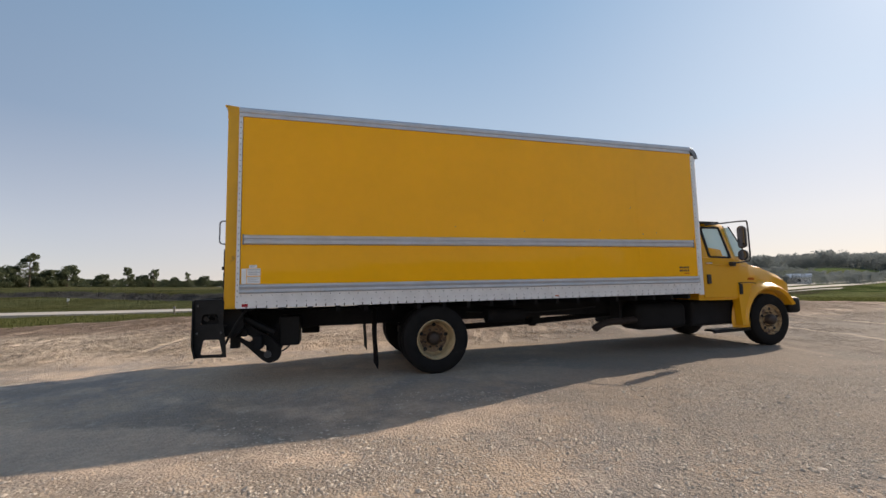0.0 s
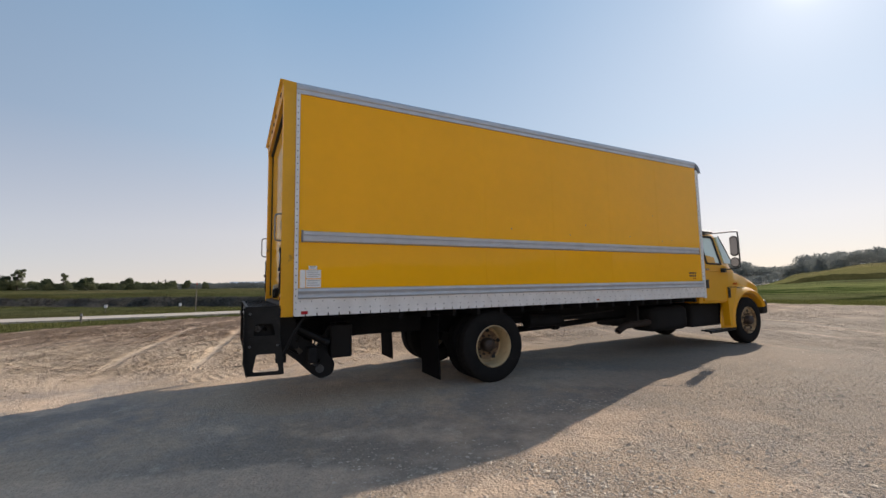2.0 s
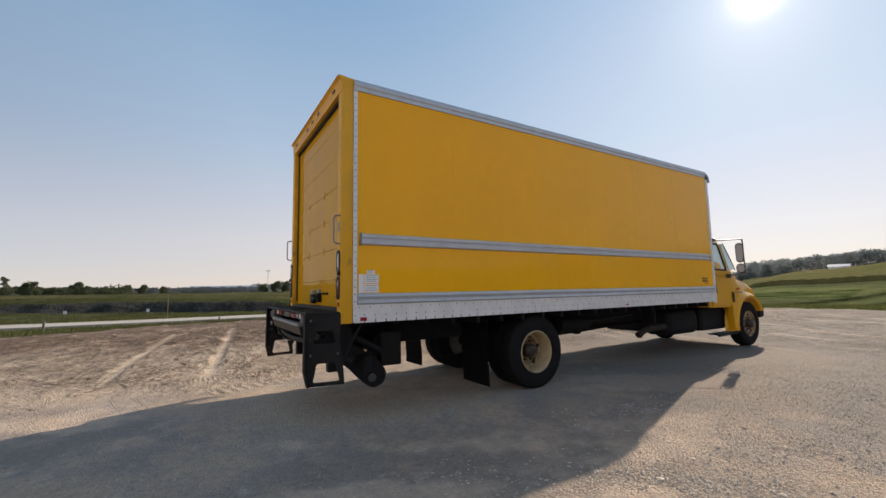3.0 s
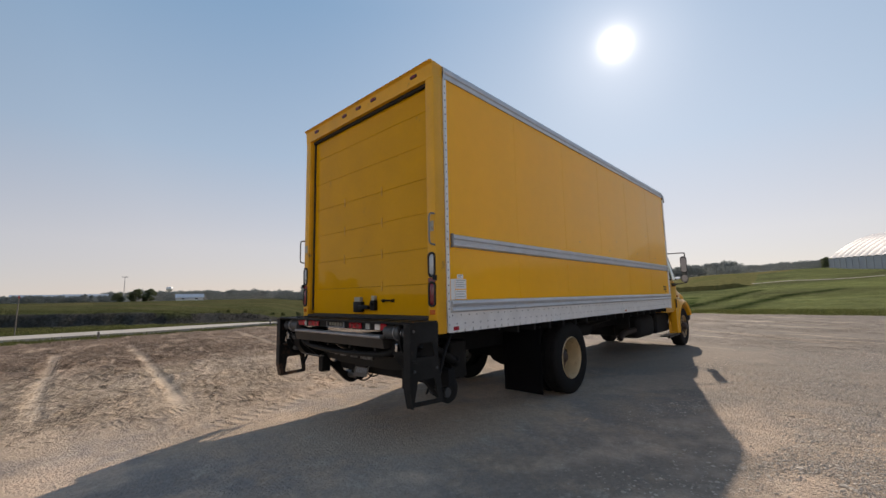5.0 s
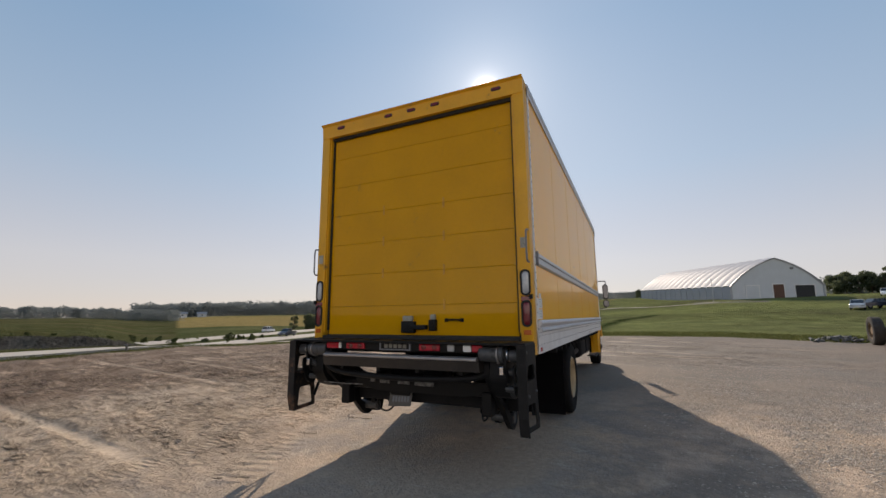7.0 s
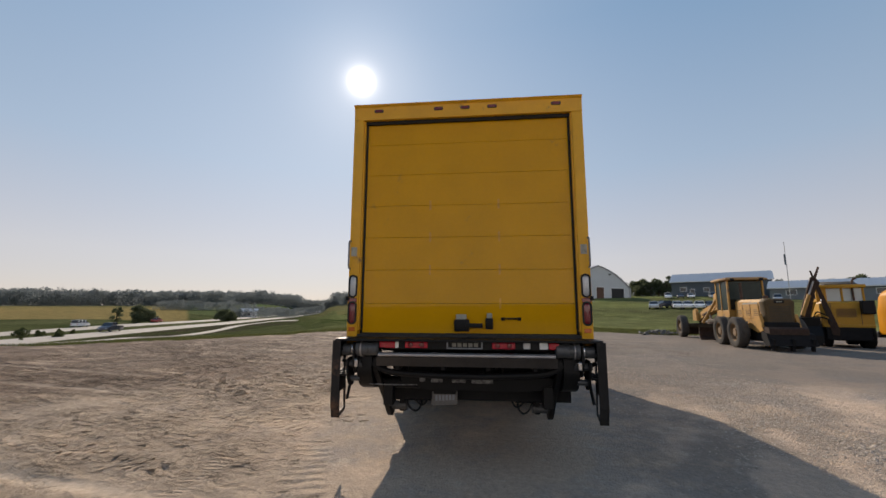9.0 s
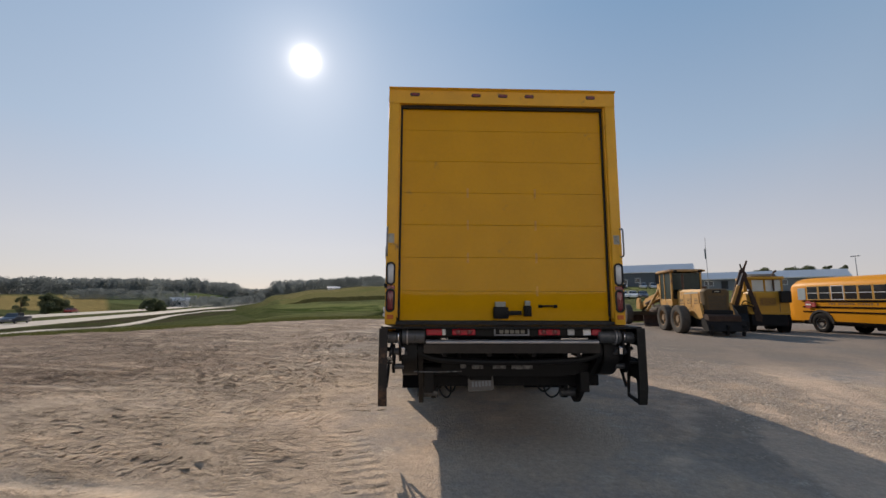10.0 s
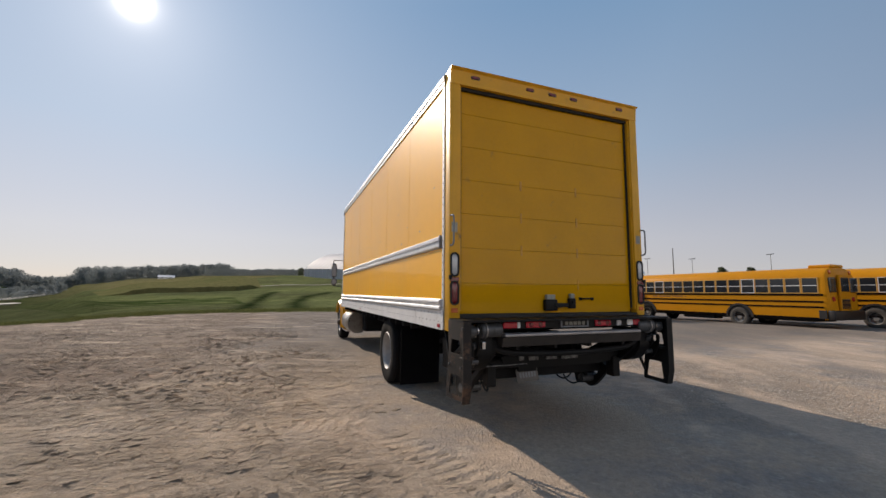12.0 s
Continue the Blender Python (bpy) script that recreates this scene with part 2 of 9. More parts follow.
PALE_ALU = material("white_oxidised_aluminium", (0.74, 0.74, 0.74), 0.5, 0.3, 0.12, 5.0, 0.001, 60, stain=(0.35, 0.33, 0.3), amount=0.22, stain_scale=6)
GREY_CAP = material("grey_cast_metal", (0.2, 0.21, 0.23), 0.5, 0.4, 0.2, 8.0, 0.001, 50)
WHITE_ROOF = material("translucent_white_roof", (0.7, 0.7, 0.68), 0.5, vary=0.1)
BLACK = material("black_steel", (0.0055, 0.0055, 0.006), 0.55, 0.0, 0.35, 6.0, 0.001, 40, stain=(0.03, 0.02, 0.015), amount=0.18, stain_scale=5, spec=0.25)
CHASSIS = material("greasy_black_chassis", (0.014, 0.014, 0.015), 0.75, 0.0, 0.35, 4.0, 0.002, 30, stain=(0.035, 0.028, 0.022), amount=0.2, spec=0.15)
STEEL_EDGE = material("worn_bare_steel", (0.36, 0.34, 0.33), 0.45, 0.6, 0.25, 6.0, 0.001, 60, stain=(0.16, 0.1, 0.07), amount=0.25, stain_scale=6)
RUBBER = material("tyre_rubber", (0.015, 0.0145, 0.0145), 0.85, 0.0, 0.25, 6.0, 0.002, 50, stain=(0.05, 0.043, 0.036), amount=0.15, stain_scale=6, spec=0.08)
CREAM = material("rusty_cream_rim", (0.43, 0.32, 0.18), 0.55, 0.0, 0.15, 8.0, 0.001, 60, stain=(0.15, 0.07, 0.035), amount=0.32, stain_scale=7)
GREY_RIM = material("grey_white_rim", (0.34, 0.33, 0.32), 0.5, 0.1, 0.15, 8.0, 0.001, 60, stain=(0.12, 0.08, 0.06), amount=0.2, stain_scale=8)
RUSTY_RIM = material("rusted_cream_rim", (0.36, 0.25, 0.13), 0.6, 0.0, 0.2, 8.0, 0.002, 60, stain=(0.06, 0.03, 0.018), amount=0.55, stain_scale=9)
RUST_PIPE = material("rusted_pipe", (0.035, 0.024, 0.02), 0.8, 0.2, 0.3, 9.0, 0.002, 60, stain=(0.07, 0.04, 0.028), amount=0.25, stain_scale=8)
FAINT_INK = material("faint_grey_print", (0.4, 0.4, 0.4), 0.6, 0.0, 0.1, 10.0)
HUB = material("dark_oily_hub", (0.05, 0.035, 0.028), 0.5, 0.3, 0.4, 14.0, 0.002, 60)
BRIGHT = material("polished_steel", (0.7, 0.7, 0.72), 0.2, 1.0, 0.1, 8.0)
RED_LENS = material("red_lens", (0.4, 0.01, 0.028), 0.15, 0.0, 0.1, 20.0, coat=0.5)
DARK_RED = material("dark_red_lens", (0.16, 0.012, 0.02), 0.2, 0.0, 0.1, 20.0, coat=0.5)
CLEAR_LENS = material("clear_lens", (0.42, 0.44, 0.46), 0.12, 0.1, 0.1, 30.0, coat=0.5)
AMBER = material("amber_lens", (0.5, 0.1, 0.01), 0.2, coat=0.4)
WHITE = material("white_vinyl", (0.78, 0.78, 0.77), 0.5, 0.0, 0.06, 10.0)
DECAL = material("maroon_black_decal", (0.07, 0.035, 0.02), 0.5, 0.0, 0.3, 12.0)
FLAP = material("matt_black_flap", (0.006, 0.006, 0.007), 0.95, 0.0, 0.2, 6.0, spec=0.05)
SEAL = material("black_rubber_seal", (0.015, 0.015, 0.015), 0.8, 0.0, 0.2, 10.0)
PLASTIC = material("black_plastic", (0.025, 0.025, 0.027), 0.45, 0.0, 0.2, 10.0)
# base colour darkened in place of the dark scene the mirrors reflect
MIRROR = material("mirror_glass_dark_reflection", (0.1, 0.1, 0.11), 0.06, 1.0, 0.0)

# ---- the ground: one sheet from the lot to the horizon ----
CX, CY, EYE_Z = -3.0, 0.0, 1.43
# bearing from the lot's middle: distance and the angle at which the land is seen there
LAND = {
    -180: [(60, -1.4), (200, -0.2), (500, 0.8)],
    -90: [(60, -1.6), (110, 0.4), (150, 1.6), (250, 2.0)],
    -60: [(45, -2.1), (80, 0.1), (120, 1.5), (170, 2.4)],
    -42: [(45, -2.2), (90, 0.1), (130, 1.1), (165, 1.5), (260, 1.8)],
    -25: [(30, -2.9), (50, -1.5), (90, 0.5), (150, 1.9), (300, 2.3)],
    -11: [(30, -2.6), (50, -1.2), (90, 0.7), (140, 1.85), (300, 2.2)],
    0: [(30, -2.6), (50, -1.3), (90, 0.3), (130, 1.2), (200, 2.2), (400, 2.2)],
    8: [(30, -2.6), (50, -1.7), (85, -0.3), (115, 0.4), (200, 1.7), (350, 2.0)],
    15: [(28, -2.7), (50, -1.8), (85, -0.5), (103, -0.12), (140, 0.2), (220, 1.0), (500, 1.5)],
    21: [(28, -2.8), (60, -1.5), (103, -0.5), (140, -0.1), (250, 0.2), (600, 0.8)],
    23: [(28, -2.9), (45, -2.0), (75, -1.0), (110, -0.75), (172, -0.9), (300, -0.5), (600, 0.6)],
    25.5: [(28, -2.95), (45, -2.4), (70, -1.9), (120, -1.8), (172, -1.6), (230, -1.2), (300, -0.4), (600, 0.6)],
    30: [(25, -3.2), (45, -2.95), (80, -2.5), (116, -1.9), (150, -1.55), (200, -1.0), (300, -0.2), (500, 0.8)],
    44: [(24, -3.5), (32, -3.3), (42, -3.05), (60, -3.0), (100, -2.6), (150, -1.5), (200, -0.8), (380, 0.3), (460, 0.5)],
    52: [(24, -3.5), (31, -3.35), (60, -3.2), (95, -2.9), (150, -1.5), (200, -0.7), (380, 0.3), (460, 0.4)],
    60: [(24, -3.3), (60, -3.15), (95, -2.8), (140, -1.9), (200, -0.8), (300, 0.15)],
    67: [(24, -3.3), (35, -2.9), (50, -2.3), (120, -1.0), (250, 0.2)],
    82: [(24, -3.3), (28, -2.8), (50, -1.35), (150, 0.1), (250, 0.15)],
    102: [(24, -3.3), (30, -2.6), (50, -0.9), (140, 0.15)],
    120: [(24, -3.3), (30, -2.5), (50, -0.7), (140, 0.5)],
    150: [(30, -2.6), (60, -1.3), (200, 0.3)],
    180: [(60, -1.4), (200, -0.2), (500, 0.8)],
}
BEARINGS = sorted(LAND)
RANGES = np.geomspace(20, 3000, 160)
VIEWS = []
for b in BEARINGS:
    rows = [(20, -4.05)] + LAND[b] + [(3000, LAND[b][-1][1] + 0.05)]
    VIEWS.append(np.interp(np.log(RANGES), np.log([r for r, _ in rows]), [e for _, e in rows]))
VIEWS = np.array(VIEWS)


# the highway runs straight down the valley: along it (u), aside of it (v), and its two levels
HX, HY, HC, HS = -4.3, 2.65, math.cos(radians(17)), math.sin(radians(17))
NEAR_LANES = ([0, 54, 96, 152, 216, 277, 395, 600], [-2.69, -2.69, -2.69, -2.75, -2.51, -2.57, -1.73, 1.51])
FAR_LANES = ([0, 65, 86, 133, 194, 307, 383, 532, 673, 840], [-2.81, -2.81, -2.69, -2.45, -2.57, -2.09, -1.73, 0.31, 1.75, 3.07])
# the eroded cut bank beyond the frontage road: its height by bearing
BANK = ([60, 63, 67, 95, 104, 113, 123, 138], [0, 0.45, 0.74, 0.74, 0.6, 0.55, 0.5, 0])


def ease(a, b, v):
    t = min(max((v - a) / (b - a), 0), 1)
    return t * t * (3 - 2 * t)


def bank_line(x):
    return 28.9 + 0.5 * min(max(6 - x, 0), 40) + 0.6 * noise.noise(Vector((x * 0.13, 0, 31))) + 0.3 * noise.noise(Vector((x * 0.7, 0, 32)))


def land(x, y):
    """The height of the land."""
    dx, dy = x - CX, y - CY
    r = math.hypot(dx, dy)
    near = -0.005 * max(0.0, r - 9.0)
    if r < 20:
        return near
    b = math.degrees(math.atan2(dy, dx))
    i = min(int(np.searchsorted(BEARINGS, b, side="right")) - 1, len(BEARINGS) - 2)
    f = (b - BEARINGS[i]) / (BEARINGS[i + 1] - BEARINGS[i])
    f = f * f * (3 - 2 * f)
    s = math.log(r / 20) / math.log(150) * 159
    j = min(int(s), 158)
    g = min(s - j, 1.0)
    row = VIEWS[:, j] * (1 - g) + VIEWS[:, j + 1] * g
    z = EYE_Z + r * math.tan(radians(row[i] * (1 - f) + row[i + 1] * f))
    u, v = (x - HX) * HC + (y - HY) * HS, (y - HY) * HC - (x - HX) * HS
    if u > 25 and 29 < v < 89:
        f = min(max((v - 45.6) / 16.8, 0), 1)
        lanes = np.interp(u, *NEAR_LANES) * (1 - f) + np.interp(u, *FAR_LANES) * f - 0.3
        w = ease(25, 55, u) * ease(30, 40, v) * (1 - ease(68, 89, v))
        z = z * (1 - w) + lanes * w
    if 60 < b < 138:
        d = y - bank_line(x)
        z += np.interp(b, *BANK) * ease(0, 0.9, d) * (1 - ease(4, 55, d))
    k = min(max((r - 20) / 6, 0), 1)
    return near * (1 - k) + z * k


def place(bearing, r):
    x, y = CX + r * math.cos(radians(bearing)), CY + r * math.sin(radians(bearing))
    return x, y, land(x, y)


LOT = [(-14, 11), (-9, 15.4), (-4.5, 18.4), (1, 20.0), (11, 20.6), (14.2, 18.6), (18.5, 15.8), (25, 12.4), (27, 3), (26.6, -5), (24.6, -10.2), (26, -16), (30, -24), (28, -45), (-60, -45), (-60, 2)]


def edge_distance(x, y, poly):
    """How far a place lies inside (above 0) or outside an outline."""
    best, inside = 1e9, False
    for (x0, y0), (x1, y1) in zip(poly, poly[1:] + poly[:1]):
        ex, ey = x1 - x0, y1 - y0
        t = min(max(((x - x0) * ex + (y - y0) * ey) / (ex * ex + ey * ey), 0), 1)
        best = min(best, math.hypot(x - x0 - t * ex, y - y0 - t * ey))
        if (y0 > y) != (y1 > y) and x < (x1 - x0) * (y - y0) / (y1 - y0) + x0:
            inside = not inside
    return best if inside else -best


def path_distance(x, y, pts):
    best = 1e9
    for (x0, y0), (x1, y1) in zip(pts, pts[1:]):
        ex, ey = x1 - x0, y1 - y0
        t = min(max(((x - x0) * ex + (y - y0) * ey) / (ex * ex + ey * ey), 0), 1)
        best = min(best, math.hypot(x - x0 - t * ex, y - y0 - t * ey))
    return best


ROAD = [(-160, 40), (-60, 27), (-25, 23.2), (-8, 22.3), (8, 22.4), (16, 24.6), (27, 30), (45, 39), (75, 55), (120, 74), (200, 98)]
TRACKS = [[(-2.55, 4.6), (-2.45, 6.3), (-2.15, 9.5), (-1.85, 13.2)], [(-1.25, 3.1), (-0.97, 4.75), (-0.5, 9.0), (0.08, 14.6)], [(2.75, 8.0), (3.14, 9.87), (4.57, 16.9)], [(4.4, 8.6), (4.57, 9.2), (5.95, 14.7)]]
GRASS, LUSH, CORN, RIPE = (0.115, 0.122, 0.058), (0.185, 0.205, 0.08), (0.19, 0.17, 0.07), (0.26, 0.2, 0.085)
SCRUB, DARK_EARTH, STUBBLE = (0.062, 0.075, 0.03), (0.085, 0.08, 0.078), (0.17, 0.15, 0.08)


def blend(a, b, f):
    f = min(max(f, 0), 1)
    return tuple(p * (1 - f) + q * f for p, q in zip(a, b))


def bearing_path(*pts):
    return [(CX + r * math.cos(radians(b)), CY + r * math.sin(radians(b))) for b, r in pts]


FURROWS = [bearing_path((11.5, 37), (8.4, 53), (5.6, 73), (3.9, 88)), bearing_path((5.4, 34), (3.0, 51), (0.8, 65), (-3.0, 80))]


def cover(x, y, b, r):
    """The colour of the plants or soil that cover the land off the lot."""
    n = noise.noise(Vector((x * 0.05, y * 0.05, 3)))
    m = noise.noise(Vector((x * 0.3, y * 0.3, 7)))
    if b > 58:
        q = noise.noise(Vector((x * 0.13, y * 0.13, 17)))
        c = blend(blend(GRASS, SCRUB, 0.5 + n + 0.5 * m), (0.085, 0.085, 0.035), 0.3 + 1.4 * q)
        d = y - bank_line(x)
        if -0.5 < d < 1.1 + 0.8 * m and 61.5 < b < 130:
            c = blend(DARK_EARTH, SCRUB, 0.35 * max(m, 0) + 0.1)
        if r > 90:
            c = blend(c, STUBBLE, 0.2 + n)
        c = tuple(0.78 * v for v in c)
    elif b > 26:
        c = blend(GRASS, SCRUB, 0.5 + n)
        if r > 185 and b > 38:
            c = blend(RIPE, GRASS, 0.5 * max(m, 0)) if r < 385 else blend(GRASS, RIPE, 0.3)
        elif r > 260:
            c = blend(GRASS, (0.1, 0.14, 0.06), 0.5 + n)
        elif r > 60 and 20 < (y - HY) * HC - (x - HX) * HS < 41:
            c = blend(SCRUB, (0.07, 0.06, 0.042), 0.5 + n + m)
    elif b > -65:
        c = blend(LUSH, GRASS, 0.45 + 1.2 * n + 0.4 * m)
        if b > 2 and r > 190:
            c = blend(CORN, STUBBLE, 0.4 + n)
        # darker along the furrows
        furrow_gap = 1.3 * min(path_distance(x, y, f) for f in FURROWS) + 0.8 * m
        c = blend(c, (0.022, 0.034, 0.012), 0.85 - 0.5 * (furrow_gap - 0.4)) if furrow_gap < 2.1 else c
        if 9 < b < 24 and 55 < r < 74:
            c = blend(c, (0.028, 0.055, 0.012), 0.55 + m)
        if b > 19 and r > 45:
            c = blend(c, SCRUB, (b - 19) / 7 + 0.4 * m)
        if -14 < b < -7 and 116 + 3 * m < r < 127 + 3 * m:
            c = blend((0.22, 0.2, 0.17), c, 0.3 + m)
    else:
        c = blend(GRASS, SCRUB, 0.5 + n)
    return c


def roughness(x, y):
    """0 on the packed gravel, 1 on the graded earth."""
    w = 0.7 * noise.noise(Vector((x * 0.5, y * 0.5, 21)))
    side = min(max((y - 2.4 + w) / 1.6, 0), 1)
    ahead = min(max((x - 9 + 2 * w) / 4, 0), 0.8) * min(max((y + 9) / 6, 0.15), 1)
    return max(side, ahead)


def relief(x, y):
    """Lumps and scrapes: low on the packed gravel, rougher on the graded earth beyond the truck."""
    rough = roughness(x, y)
    u, v = 0.35 * x + 0.94 * y, 0.94 * x - 0.35 * y
    a = noise.noise(Vector((u * 0.7, v * 1.3, 5)))
    b = 1 - 2 * abs(noise.noise(Vector((u * 0.8, v * 2.6, 6))))
    c = noise.noise(Vector((x * 6.0, y * 6.0, 8)))
    d = 1 - 2 * abs(noise.noise(Vector((u * 3.2, v * 5.0, 12))))
    patch = min(max(0.5 + 1.6 * noise.noise(Vector((x * 0.33, y * 0.33, 14))), 0.1), 1)
    return (0.014 + 0.02 * rough) * a + (0.004 + 0.05 * rough * patch) * b * b + (0.004 + 0.012 * rough) * c + (0.003 + 0.032 * rough * patch) * d * d


def clay(x, y):
    """Bare pinkish streaks between the spreads of crushed stone, 0 to 1."""
    u, v = 0.9 * x - 0.43 * y, 0.43 * x + 0.9 * y
    a = noise.noise(Vector((u * 0.32, v * 0.85, 91))) + 0.45 * noise.noise(Vector((u * 1.1, v * 2.4, 92))) + 0.25 * noise.noise(Vector((x * 5, y * 5, 93)))
    return ease(0.02, 0.4, a)


# rows of cleat marks left by tracked machines, and one narrow tyre print: start, end, half width
PRINTS_A = [((-2.3, 4.0), (-1.5, 5.5), 0.2), ((-0.6, 4.3), (0.0, 6.4), 0.2), ((0.9, 3.4), (1.8, 5.8), 0.2), ((-1.5, 6.3), (-1.1, 8.3), 0.2), ((0.2, 7.2), (2.0, 9.8), 0.2), ((-3.0, 7.0), (-2.2, 9.2), 0.2), ((3.0, 9.0), (4.5, 12.0), 0.2)]
PRINTS_B = [((-1.0, 2.6), (0.5, 3.1), 0.2), ((1.8, 5.2), (4.4, 6.7), 0.2), ((3.6, 4.4), (6.3, 5.0), 0.2), ((3.5, 7.5), (7.4, 8.5), 0.2), ((6.5, 5.5), (11.0, 6.1), 0.2), ((5.5, 9.5), (9.3, 10.9), 0.2)]
PRINTS_C = [((-1.9, 3.6), (7.0, 4.1), 0.11), ((7.0, 4.1), (14.0, 3.6), 0.11)]


def print_weight(x, y, rows):
    w = 0.0
    for p, q, half in rows:
        w = max(w, min(max((half + 0.04 - path_distance(x, y, [p, q])) / 0.07, 0), 1))
    return w * min(max(0.75 + 1.6 * noise.noise(Vector((x * 1.1, y * 1.1, 51))), 0), 1)


def build_ground():
    bearings = [-180 + 4 * i for i in range(26)] + [-76 + 0.55 * i for i in range(389)] + [138 + 4 * i for i in range(11)]
    bearings = sorted(b for b in set(bearings) if b < 180)
    rs = [0.0] + [0.25 + 0.085 * i for i in range(150)]
    while rs[-1] < 40:
        rs.append(rs[-1] * 1.013 + 0.02)
    while rs[-1] < 260:
        rs.append(rs[-1] * 1.02)
    while rs[-1] < 3200:
        rs.append(rs[-1] * 1.09)
    verts, lot_w, track_w, earth_w, tone = [], [], [], [], []
    marks = {"packed": [], "soil": [], "clay": [], "print_a": [], "print_b": [], "print_c": []}
    for r in rs:
        for b in bearings:
            x, y = CX + r * math.cos(radians(b)), CY + r * math.sin(radians(b))
            z = land(x, y)
            lw, tw = 0.0, 0.0
            if r < 75:
                d = edge_distance(x, y, LOT) + 1.1 * noise.noise(Vector((x * 0.35, y * 0.35, 1))) + 0.5 * noise.noise(Vector((x * 1.4, y * 1.4, 2)))
                lw = min(max(d / 0.5 + 0.5, 0), 1)
                if lw > 0 and r < 40:
                    pd = min(path_distance(x, y, t) for t in TRACKS)
                    tw = min(max((0.15 - pd + 0.03 * noise.noise(Vector((x * 3, y * 3, 72)))) / 0.1, 0), 1) * ease(2.6, 4.2, y + 1.0 * noise.noise(Vector((x * 1.3, y * 1.3, 71))))
                    lump = relief(x, y)
                    under = min(max((abs(y - 1.3) - 1.9) / 1.0, 0.15), 1) if -2 < x < 12 else 1.0
                    z += (lump * under * (1 - 0.85 * tw) + 0.008 * tw) * (0.3 + 0.7 * lw)
                if lw < 1 and r > 12:
                    z += (1 - lw) * 0.07 * noise.noise(Vector((x * 0.9, y * 0.9, 9)))
            verts.append((x, y, z))
            lot_w.append(lw), track_w.append(tw), earth_w.append(roughness(x, y) if lw > 0 else 1.0)
            marks["packed"].append(ease(1.0, 7, x + 2.5 * noise.noise(Vector((x * 0.2, y * 0.2, 61)))) * (1 - ease(3.5, 7, y + 2.5 * noise.noise(Vector((x * 0.25, y * 0.25, 62)))) * 0.8) if r < 60 else 0.0)
            marks["soil"].append(ease(5.2, 8.2, 0.85 * y + 0.28 * x + 2.2 * noise.noise(Vector((x * 0.22, y * 0.22, 63)))) * (1 - 0.75 * marks["packed"][-1]) if r < 60 else 0.0)
            marks["clay"].append(clay(x, y) if r < 30 else 0.3)
            for key, rows in (("print_a", PRINTS_A), ("print_b", PRINTS_B), ("print_c", PRINTS_C)):
                marks[key].append(print_weight(x, y, rows) if r < 18 else 0.0)
            tone.append(cover(x, y, b, r))
    n = len(bearings)
    faces = []
    for i in range(len(rs) - 1):
        for j in range(n):
            a, c = i * n + j, i * n + (j + 1) % n
            if i == 0:
                faces.append((c + n, a, a + n)) if j == 0 else faces.append((c + n, j, a + n))
            else:
                faces.append((a, a + n, c + n, c))
    me = bpy.data.meshes.new("ground")
    me.from_pydata(verts, [], faces)
    for key, values in (("lot", lot_w), ("track", track_w), ("earth", earth_w), *marks.items()):
        me.attributes.new(key, "FLOAT", "POINT").data.foreach_set("value", values)
    me.attributes.new("tone", "FLOAT_VECTOR", "POINT").data.foreach_set("vector", np.array(tone, np.float32).ravel())
    me.shade_smooth()
    return tagged(new("ground", me), "dry gravel lot running into grass and farm fields", "ground", kind="structure")


